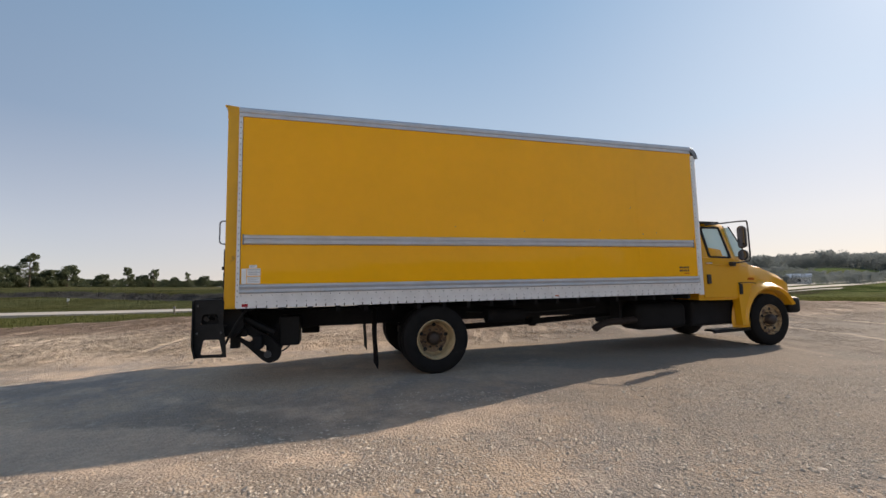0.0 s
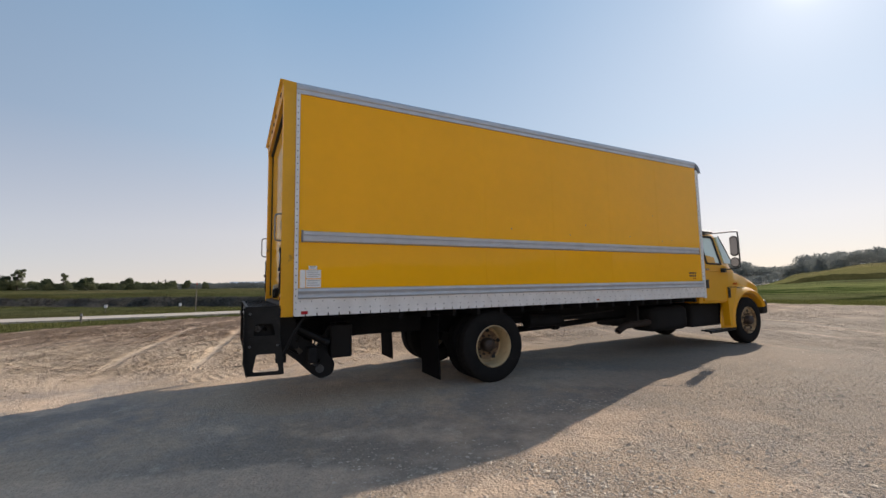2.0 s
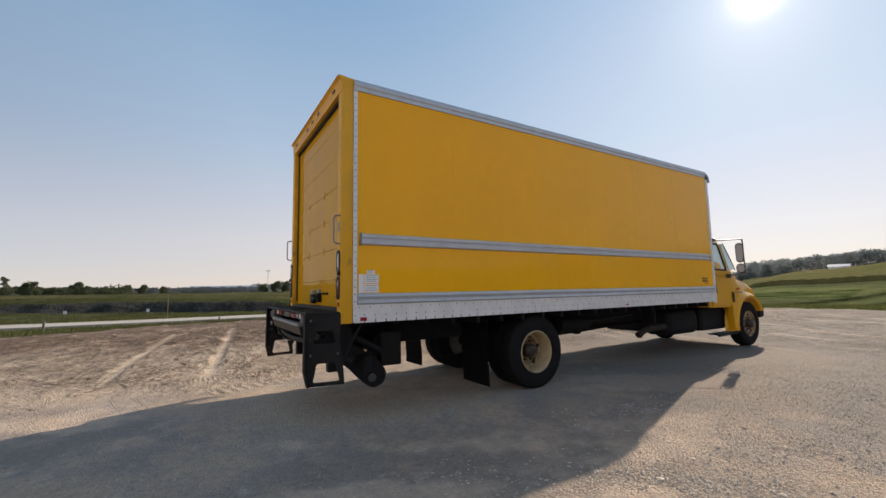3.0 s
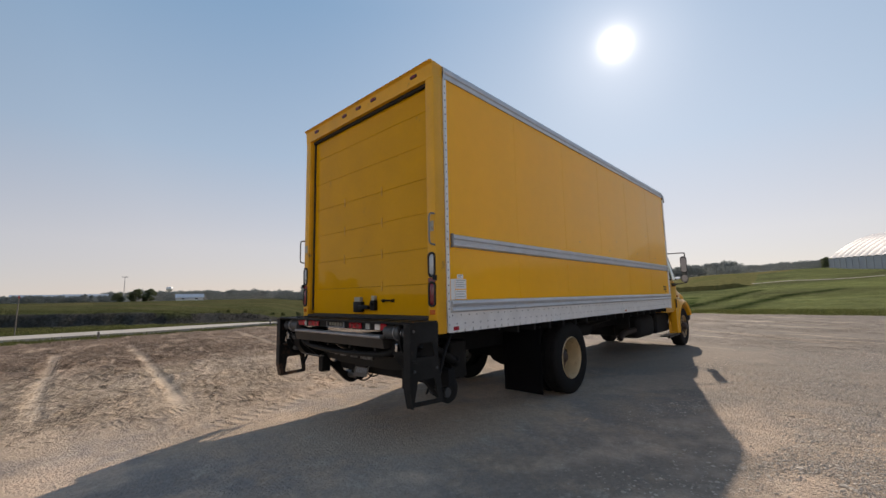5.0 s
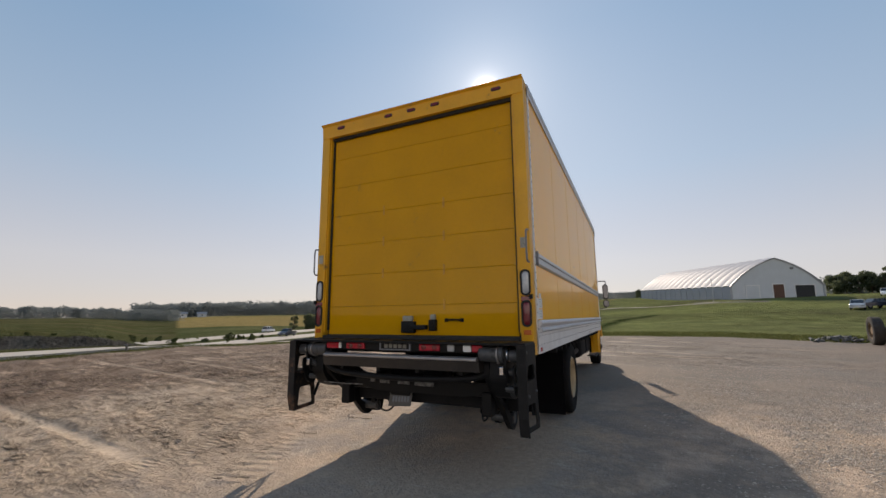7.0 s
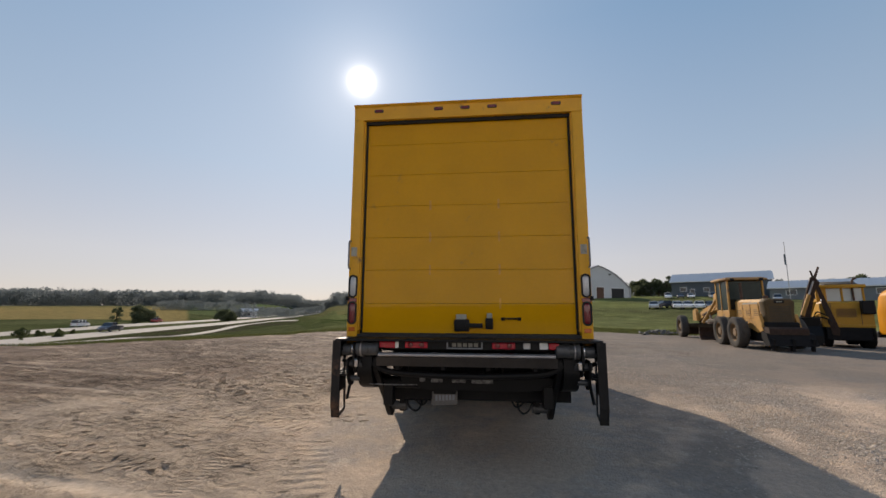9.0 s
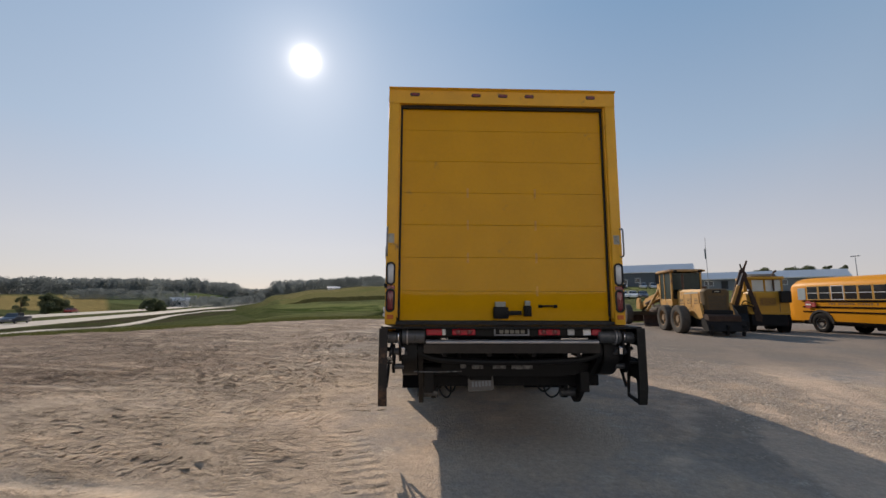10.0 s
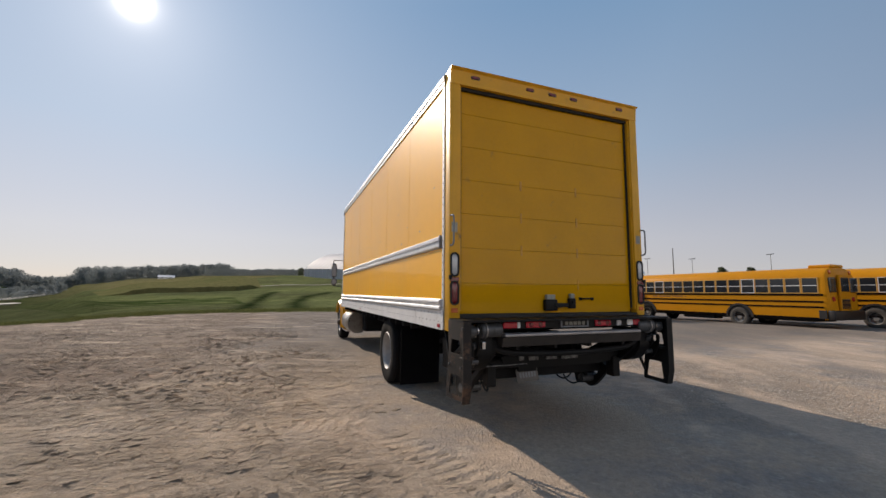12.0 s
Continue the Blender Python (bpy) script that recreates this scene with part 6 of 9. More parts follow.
        tube(bm, [(-0.02, yy(0.03), 0.56), (0.12, yy(0.05), 0.86), (0.26, yy(0.07), 1.08)], 0.016, 8)
        part("step_brace", bm, BLACK, lift)
        bm = B()
        tube(bm, [(-0.2, yy(0.03), 0.98), (-0.12, yy(0.2), 0.9), (-0.06, yy(0.4), 0.86)], 0.02, 8)
        part("step_brace", bm, BLACK, lift)
        # hinge drum, its rings, bracket and clevis
        bm = B()
        lathe(bm, [(0.02, yy(0.2)), (0.066, yy(0.2)), (0.078, yy(0.21)), (0.078, yy(0.24)), (0.07, yy(0.245)), (0.07, yy(0.42)), (0.06, yy(0.43)), (0.02, yy(0.43))], (-0.27, 0, 1.1), 24)
        part("hinge_drum", bm, DRUM_GREY, lift, "oily grey hinge drum", smooth=True)
        bm = B()
        lathe(bm, [(0.012, yy(0.05)), (0.045, yy(0.05)), (0.056, yy(0.06)), (0.058, yy(0.15)), (0.045, yy(0.16)), (0.045, yy(0.19))], (-0.27, 0, 1.09), 20)
        part("hinge_hub", bm, DRUM_GREY, lift, smooth=True)
        for d, r in ((0.165, 0.063), (0.25, 0.082), (0.06, 0.058)):
            bm = B()
            lathe(bm, [(r - 0.014, yy(d)), (r, yy(d)), (r, yy(d + 0.012)), (r - 0.014, yy(d + 0.012))], (-0.27, 0, 1.098), 24)
            part("hinge_ring", bm, BRIGHT if d < 0.2 else STEEL_EDGE, lift, "worn bright steel ring", smooth=True)
        bm = B()
        cut_plate(bm, round_poly([(-0.34, 1.16), (-0.33, 0.98), (-0.26, 0.86), (-0.16, 0.84), (-0.08, 0.95), (-0.1, 1.17)], 0.04), [], lambda u, v: (u, yy(0.175), v), Vector((0, -k * 0.02, 0)))
        cut_plate(bm, round_poly([(-0.32, 1.0), (-0.3, 0.86), (-0.24, 0.74), (-0.12, 0.72), (-0.08, 0.9), (-0.16, 1.02)], 0.04), [], lambda u, v: (u, yy(0.11), v), Vector((0, -k * 0.018, 0)))
        part("hinge_bracket", bm, BLACK, lift, "black hinge bracket")
        bm = B()
        cyl(bm, (-0.24, yy(0.09), 0.95), (-0.24, yy(0.24), 0.95), 0.035, seg=14)
        cyl(bm, (-0.2, yy(0.1), 0.8), (-0.2, yy(0.22), 0.8), 0.028, seg=14)
        cyl(bm, (-0.3, yy(0.2), 1.0), (-0.22, yy(0.26), 0.9), 0.018, seg=10)
        part("hinge_pin", bm, DRUM_GREY, lift, smooth=True)
        bm = B()
        box(bm, -0.345, -0.3, *sorted((yy(0.2), yy(0.235))), 0.93, 1.0, 0.006)
        part("grease_nipple", bm, BRIGHT, lift, "bright worn steel lug")
        # lift arm with its round foot
        arm = round_poly([(-0.24, 1.02), (-0.12, 1.06), (0.2, 0.84), (0.54, 0.62), (0.67, 0.46), (0.64, 0.32), (0.5, 0.27), (0.4, 0.33), (0.2, 0.53), (-0.04, 0.72), (-0.24, 0.88)], 0.06)
        bm = B()
        cut_plate(bm, arm, [round_poly([(-0.12, 0.94), (-0.14, 0.87), (0.14, 0.64), (0.24, 0.58), (0.29, 0.63), (0.02, 0.84)], 0.03), round_poly([(0.38, 0.56), (0.36, 0.47), (0.45, 0.42), (0.5, 0.5)], 0.03)], lambda u, v: (u, yy(0.36), v), Vector((0, -k * 0.05, 0)))
        cut_plate(bm, round_poly([(0.44, 0.62), (0.64, 0.94), (0.72, 0.94), (0.66, 0.5), (0.6, 0.32), (0.44, 0.34)], 0.05), [], lambda u, v: (u, yy(0.5), v), Vector((0, -k * 0.05, 0)))
        part("lift_arm", bm, BLACK, lift, "black plate lift arm")
        bm = B()
        cyl(bm, (0.48, yy(0.34), 0.4), (0.48, yy(0.58), 0.4), 0.05, seg=16)
        part("pivot", bm, DRUM_GREY, lift, smooth=True)
        bm = B()
        cyl(bm, (-0.18, yy(0.34), 0.95), (-0.18, yy(0.44), 0.95), 0.04, seg=16)
        part("pivot", bm, DRUM_GREY, lift, smooth=True)
        bm = B()
        cyl(bm, (0.05, yy(0.3), 1.0), (0.55, yy(0.3), 0.72), 0.048, seg=16)
        cyl(bm, (0.53, yy(0.3), 0.73), (0.57, yy(0.3), 0.71), 0.055, seg=16)
        part("ram", bm, BLACK, lift, smooth=True)
        bm = B()
        cyl(bm, (-0.15, yy(0.3), 1.06), (0.05, yy(0.3), 1.0), 0.022, seg=12)
        part("ram_rod", bm, BRIGHT, lift, smooth=True)
        for dy, low, back in ((0.6, 0.34, 0.44), (0.66, 0.38, 0.56)):
            bm = B()
            loop = [(back + 0.08, yy(dy - 0.04), 0.6), (back, yy(dy), low + 0.08), (back + 0.05, yy(dy + 0.08), low), (back + 0.16, yy(dy + 0.13), low + 0.06), (back + 0.26, yy(dy + 0.1), 0.6)]
            tube(bm, soft_path(loop, 6), 0.011, 6)
            part("hose", bm, SEAL, lift, "hanging black hydraulic hose")
        bm = B()
        cut_plate(bm, round_poly([(-0.24, 1.06), (-0.26, 0.86), (-0.14, 0.72), (0.06, 0.66), (0.2, 0.8), (0.16, 1.06)], 0.06), [], lambda u, v: (u, yy(0.2), v), Vector((0, -k * 0.15, 0)))
        part("hinge_block", bm, BLACK, lift, "oily black hinge block")
        bm = B()
        box(bm, -0.02, 0.1, *sorted((yy(0.42), yy(0.52))), 0.5, 0.72, 0.012)
        part("hanger", bm, BLACK, lift)
    bm = B()
    box(bm, 0.62, 0.9, 0.42, 0.85, 0.5, 0.92, 0.02)
    pump = part("pump_box", bm, BLACK, lift, "black hydraulic pump box")
    bm = B()
    box(bm, 0.607, 0.62, 0.46, 0.81, 0.54, 0.88, 0.008)
    part("lid", bm, BLACK, pump)
    bm = B()
    box(bm, 0.85, 1.15, 1.75, 2.2, 0.52, 0.9, 0.02)
    part("pump_box", bm, BLACK, lift, "black tool box")
    # the folded platform: bright lip, brown face, ribs behind
    bm = B()
    prism(bm, [(-0.345, 1.03), (-0.2, 1.03), (-0.1, 1.0), (-0.12, 0.975), (-0.28, 0.935), (-0.325, 0.94)], "y", 0.42, W - 0.42)
    part("platform", bm, FACE_BROWN, lift, "folded brown-black steel platform")
    bm = B()
    prism(bm, round_poly([(-0.36, 1.035), (-0.36, 1.062), (-0.3, 1.072), (-0.285, 1.035)], 0.01), "y", 0.44, W - 0.44)
    part("platform_edge", bm, STEEL_EDGE, lift, "worn bright platform edge")
    for y in (0.62, 1.07, 1.51, 1.96):
        bm = B()
        box(bm, -0.28, -0.1, y - 0.02, y + 0.02, 0.9, 0.95, 0.005)
        part("platform_rib", bm, BLACK, lift)
    bm = B()
    tube(bm, soft_path([(-0.2, 0.3, 0.98), (-0.22, 0.5, 0.88), (-0.24, 0.9, 0.85), (-0.24, W / 2, 0.842), (-0.24, W - 0.9, 0.85), (-0.22, W - 0.5, 0.88), (-0.2, W - 0.3, 0.98)], 5), 0.03, 12)
    part("bent_tube", bm, BLACK, lift, "bent black tube under the platform", smooth=True)
    bm = B()
    cyl(bm, (0.1, 0.36, 0.72), (0.1, W - 0.36, 0.72), 0.06, seg=18)
    part("torsion_tube", bm, BLACK, lift, "black torsion tube", smooth=True)
    bm = B()
    cut_plate(bm, round_poly([(0.4, 0.8), (0.44, 0.7), (0.7, 0.66), (1.7, 0.66), (1.95, 0.71), (2.0, 0.8)], 0.04), [], lambda u, v: (0.02 - 0.1 * (v - 0.6), u, v), Vector((0.02, 0, 0)))
    part("flip_plate", bm, BLACK, lift, "scuffed black flip plate")
    bm = B()
    box(bm, 0.14, 0.22, 0.3, W - 0.3, 0.67, 0.77, 0.01)
    part("lift_frame", bm, BLACK, lift)
    bm = B()
    box(bm, 0.32, 0.42, 0.18, W - 0.36, 0.5, 0.68, 0.012)
    part("rear_crossbeam", bm, CHASSIS, lift, "greasy black crossbeam behind the number plate")
    for y0, y1, z in ((1.02, 1.24, 0.76), (1.3, 1.44, 0.765), (1.54, 1.66, 0.765), (1.72, 1.78, 0.77)):
        bm = B()
        box(bm, -0.017, -0.003, y0, y1, z - 0.022, z + 0.022, 0.003)
        part("label_bar", bm, WORN_LABEL, lift, "scratched grey label strip")
    bm = B()
    tube(bm, [(-0.16, 1.78, 0.742), (-0.17, 2.0, 0.738), (-0.19, 2.26, 0.745)], 0.006, 6)
    part("bright_wire", bm, WORN_LABEL, lift)
    bm = B()
    cut_plate(bm, round_poly([(1.4, 0.455), (1.68, 0.455), (1.68, 0.595), (1.4, 0.595)], 0.012), [], lambda u, v: (0.2 + 0.3 * (v - 0.5), u, v + 0.02 - 0.06 * (u - 1.54)), Vector((0.006, 0, 0)))
    plate = part("number_plate", bm, PLATE, lift, "dusty number plate, darkened as by shade, with plain bars")
    bm = B()
    box(bm, 0.2, 0.3, 1.42, 1.66, 0.585, 0.7, 0.008)
    part("plate_bracket", bm, BLACK, lift)
    for i in range(6):
        bm = B()
        cut_plate(bm, [(1.43 + i * 0.037, 0.5), (1.455 + i * 0.037, 0.5), (1.455 + i * 0.037, 0.555), (1.43 + i * 0.037, 0.555)], [], lambda u, v: (0.198 + 0.3 * (v - 0.5), u, v + 0.02 - 0.06 * (u - 1.54)), Vector((0.003, 0, 0)))
        part("plate_bar", bm, GREY_CAP, plate)


tail_lift()

# ---- the other vehicles on the lot ----
BUS_YELLOW = material("school_bus_yellow", (0.62, 0.25, 0.005), 0.45, 0.0, 0.06, 1.0, 0.002, 8, stain=(0.4, 0.18, 0.02), amount=0.12, spec=0.14)
RAIL_BLACK = material("dull_black_rail", (0.006, 0.004, 0.004), 0.8, 0.0, 0.2, 4.0, spec=0.05)
CREAM_TRIM = material("cream_yellow_window_trim", (0.6, 0.36, 0.1), 0.5, 0.0, 0.1, 3.0)
BUS_BLACK = material("bus_black_trim", (0.012, 0.01, 0.01), 0.5, 0.0, 0.2, 4.0)
DARK_GLASS = material("dark_window_glass", (0.02, 0.024, 0.03), 0.08, 0.0, 0.1, 2.0, spec=0.8)
PALE_GLASS = material("pale_window_glass", (0.4, 0.46, 0.48), 0.1, 0.0, 0.1, 2.0, spec=0.8)
BUS_RIM = material("grey_bus_rim", (0.2, 0.19, 0.18), 0.6, 0.1, 0.2, 6.0)
DUSTY_RUBBER = material("dust_grey_rubber", (0.085, 0.078, 0.07), 0.9, 0.0, 0.25, 6.0, 0.002, 40, stain=(0.03, 0.027, 0.025), amount=0.3, stain_scale=4, spec=0.1)
STOP_RED = material("faded_red_sign", (0.4, 0.05, 0.045), 0.5)


FADED = material("faded_brown_lettering", (0.22, 0.1, 0.02), 0.6, 0.0, 0.2, 6.0)


def simple_wheel(parent, x, y, z, r, w, out, rubber, rim_mat, label):
    bm = B()
    lathe(bm, tyre_profile(r, w), (x, y, z), 28)
    o = thing("wheel", label, "")
    o.parent = parent
    part("tyre", bm, rubber, o, smooth=True)
    bm = B()
    lathe(bm, [(r * 0.6, out * w * 0.42), (r * 0.55, out * w * 0.4), (r * 0.5, out * w * 0.1), (r * 0.3, out * w * 0.12), (r * 0.24, out * w * 0.35), (0.002, out * w * 0.36)], (x, y, z), 24)
    part("rim", bm, rim_mat, o, smooth=True)


def school_bus():
    bus = thing("school_bus", "long yellow school bus with black side rails and dark windows", "bus", "parked school buses")
    h = 1.2
    half = [(h - 0.05, 0.56), (h, 0.62), (h, 1.72), (h - 0.02, 2.5), (h - 0.1, 2.7), (h - 0.3, 2.87), (h - 0.62, 2.97), (0.0, 3.0)]

    def outline(x, f=1.0, drop=0.0, cut=0.0):
        pts = [(y * f, z - drop * max(0.0, (z - 1.7) / 1.3)) for y, z in half]
        full = pts + [(-y, z) for y, z in pts[-2::-1]]
        return [(x - cut * max(0.0, (z - 1.6) / 1.4), y, z) for y, z in full]
    bm = B()
    loft(bm, [outline(-9.670, 0.9, 0.1, -0.12), outline(-9.610, 0.97, 0.03, -0.1), outline(-9.470, 1.0, 0.0, -0.05), outline(1.2), outline(1.85, 0.985, 0.03, 0.05), outline(2.2, 0.95, 0.12, 0.22), outline(2.34, 0.88, 0.25, 0.35)])
    part("body", bm, BUS_YELLOW, bus, smooth=True)
    for s in (1, -1):
        for z, t in ((1.69, 0.09), (1.37, 0.08), (1.12, 0.075), (0.6, 0.09)):
            bm = B()
            y0, y1 = sorted((s * h, s * (h + 0.025)))
            box(bm, -9.470, 1.3, y0, y1, z - t / 2, z + t / 2, 0.006)
            part("side_rail", bm, RAIL_BLACK, bus, "black side rail")
        for i in range(15):
            x1 = 1.02 - i * 0.69
            x0 = x1 - 0.69
            ys = sorted((s * (h - 0.03), s * (h + 0.012)))
            bm = B()
            framed(bm, rect(x0 + 0.02, x1 - 0.02, 1.76, 2.5), rect(x0 + 0.05, x1 - 0.05, 1.79, 2.47), "y", *ys)
            win = part("window", bm, PALE_ALU if i in (2, 10) else CREAM_TRIM, bus, "bare metal window frame" if i in (2, 10) else "")
            bm = B()
            ys = sorted((s * (h - 0.01), s * (h + 0.004)))
            box(bm, x0 + 0.045, x1 - 0.045, *ys, 1.785, 2.475)
            part("pane", bm, DARK_GLASS, win)
            bm = B()
            ys = sorted((s * h, s * (h + 0.014)))
            box(bm, x0 + 0.045, x1 - 0.045, *ys, 2.11, 2.14)
            part("sash_bar", bm, PALE_ALU, win)
        bm = B()
        ys = sorted((s * (h - 0.02), s * (h + 0.01)))
        box(bm, 1.1, 1.58, *ys, 1.75, 2.4, 0.02)
        part("driver_window", bm, PALE_GLASS, bus, "pale driver's window")
        for x, lab in ((0.3, "front bus wheel"), (-5.72, "rear bus wheel with a dusty tyre")):
            bm = B()
            arch = [(x + 0.72 * math.cos(a), 0.5 + 0.72 * math.sin(a)) for a in (math.pi * j / 14 for j in range(15))]
            inner = [(x + 0.62 * math.cos(a), 0.5 + 0.62 * math.sin(a)) for a in (math.pi * j / 14 for j in range(15))]
            prism(bm, arch + inner[::-1], "y", *sorted((s * (h - 0.02), s * (h + 0.03))))
            part("wheel_arch", bm, BUS_BLACK, bus)
            # flat dark sheet in place of the shade inside the arch
            bm = B()
            prism(bm, inner, "y", *sorted((s * (h - 0.02), s * (h + 0.006))))
            part("arch_shadow_panel", bm, CHASSIS, bus, "dark panel standing in for the shaded wheel well")
            simple_wheel(bus, x, s * (h - 0.08), 0.5, 0.5, 0.26, s, DUSTY_RUBBER if x < -1 else RUBBER, BUS_RIM, lab)
        bm = B()
        box(bm, -9.570, -9.270, *sorted((s * (h + 0.002), s * (h + 0.03))), 0.6, 0.98, 0.01)
        part("rear_skirt", bm, BUS_BLACK, bus)
        bm = B()
        x = -2.6
        rng = random.Random(3)
        for i in range(16):
            w = rng.uniform(0.05, 0.12)
            box(bm, x, x + w, *sorted((s * (h + 0.001), s * (h + 0.006))), 1.5, 1.6)
            x += w + (0.05 if i % 6 else 0.16)
        tagged(part("lettering_bars", bm, FADED, bus, "faded dark lettering"), kind="stuff")
    bm = B()
    prism(bm, [(0.92 + 0.22 * math.cos(radians(22.5 + 45 * i)), 1.5 + 0.22 * math.sin(radians(22.5 + 45 * i))) for i in range(8)], "y", h + 0.05, h + 0.065)
    sign = part("stop_arm", bm, STOP_RED, bus, "faded red eight-sided stop arm")
    bm = B()
    box(bm, 0.76, 1.08, h + 0.065, h + 0.068, 1.46, 1.54)
    part("sign_bar", bm, WHITE, sign)
    bm = B()
    box(bm, 0.5, 0.7, h, h + 0.08, 1.36, 1.62, 0.01)
    part("sign_mount", bm, STOP_RED, bus)
    # rear: emergency door, windows, lamps and bumper
    bm = B()
    box(bm, -9.740, -9.650, -0.42, 0.42, 0.75, 2.62, 0.02)
    edoor = part("emergency_door", bm, BUS_YELLOW, bus)
    for z0, z1 in ((1.85, 2.5), (1.05, 1.5)):
        bm = B()
        box(bm, -9.755, -9.730, -0.32, 0.32, z0, z1, 0.02)
        part("pane", bm, DARK_GLASS, edoor)
    for s in (1, -1):
        for z0, z1 in ((1.8, 2.5),):
            bm = B()
            box(bm, -9.680, -9.570, s * 0.78 - 0.26, s * 0.78 + 0.26, z0, z1, 0.05)
            part("rear_window", bm, DARK_GLASS, bus)
        bm = B()
        lathe(bm, [(0.11, 0.0), (0.1, -0.03), (0.02, -0.04)], (-9.650, s * 0.78, 1.5), 16, "x")
        part("rear_lamp", bm, RED_LENS, bus, smooth=True)
        bm = B()
        lathe(bm, [(0.1, 0.0), (0.09, -0.03), (0.02, -0.04)], (-9.570, s * 0.8, 2.74), 16, "x")
        part("warning_lamp", bm, AMBER, bus, smooth=True)
    bm = B()
    box(bm, -9.870, -9.570, -h, h, 0.55, 0.98, 0.04)
    part("rear_bumper", bm, BUS_BLACK, bus, "black rear bumper", smooth=True)
    bm = B()
    box(bm, -9.520, -8.600, -0.5, 0.5, 2.97, 3.12, 0.05)
    part("roof_hatch", bm, BUS_YELLOW, bus)
    bm = B()
    box(bm, -3.2, -3.1, 0.9, 1.0, 2.75, 2.8)
    part("roof_marker", bm, AMBER, bus)
    bm = B()
    box(bm, 2.02, 2.14, -1.0, 1.0, 1.7, 2.55, 0.04)
    part("windscreen", bm, PALE_GLASS, bus)
    bm = B()
    box(bm, 2.25, 2.5, -h, h, 0.4, 0.72, 0.04)
    part("front_bumper", bm, BUS_BLACK, bus)
    bm = B()
    box(bm, -8.900, 1.6, -0.9, 0.9, 0.42, 0.64)
    part("underframe", bm, CHASSIS, bus)
    bm = B()
    box(bm, -4.2, -2.2, 0.3, 1.0, 0.3, 0.6, 0.05)
    part("fuel_tank", bm, CHASSIS, bus)
    return bus


bus = school_bus()
bus.matrix_basis = pose(16.7, -20.15, -0.2, 0.2, -0.1, -0.4)
copy_thing(bus, pose(12.7, -23.8, -0.15, 0.3, 0, -0.4))

OLD_YELLOW = material("sun_bleached_machine_yellow", (0.47, 0.25, 0.058), 0.65, 0.0, 0.12, 3.0, 0.002, 30, stain=(0.22, 0.125, 0.06), amount=0.34, stain_scale=2.5)
MACHINE_YELLOW = material("machine_yellow", (0.47, 0.235, 0.006), 0.5, 0.0, 0.1, 3.0, 0.002, 30, stain=(0.25, 0.15, 0.05), amount=0.15, stain_scale=3)
RUST = material("rusty_steel", (0.08, 0.047, 0.033), 0.8, 0.0, 0.3, 5.0, 0.004, 30, stain=(0.3, 0.2, 0.11), amount=0.25, stain_scale=3)
DARK_RUST = material("dark_rusty_steel", (0.05, 0.032, 0.025), 0.8, 0.0, 0.35, 5.0, 0.004, 30, stain=(0.13, 0.075, 0.045), amount=0.25, stain_scale=3, spec=0.2)
RUST_RIM = material("rusty_yellow_rim", (0.2, 0.13, 0.07), 0.8, 0.0, 0.3, 6.0, 0.002, 30, stain=(0.36, 0.22, 0.09), amount=0.25, stain_scale=4)
RUSTY_ROOF = material("rust_brown_roof", (0.38, 0.22, 0.085), 0.75, 0.0, 0.25, 3.0, stain=(0.12, 0.065, 0.04), amount=0.35, stain_scale=2)
MUDDY_YELLOW = material("muddy_bleached_yellow", (0.095, 0.06, 0.022), 0.75, 0.0, 0.3, 4.0, 0.004, 30, stain=(0.16, 0.1, 0.04), amount=0.2, stain_scale=3)
CAB_GLASS = material("dark_dusty_glass", (0.022, 0.036, 0.034), 0.3, 0.0, 0.3, 3.0, spec=0.25)
GRIME = material("oily_brown_grime", (0.06, 0.048, 0.032), 0.75, 0.0, 0.3, 5.0, 0.004, 30)


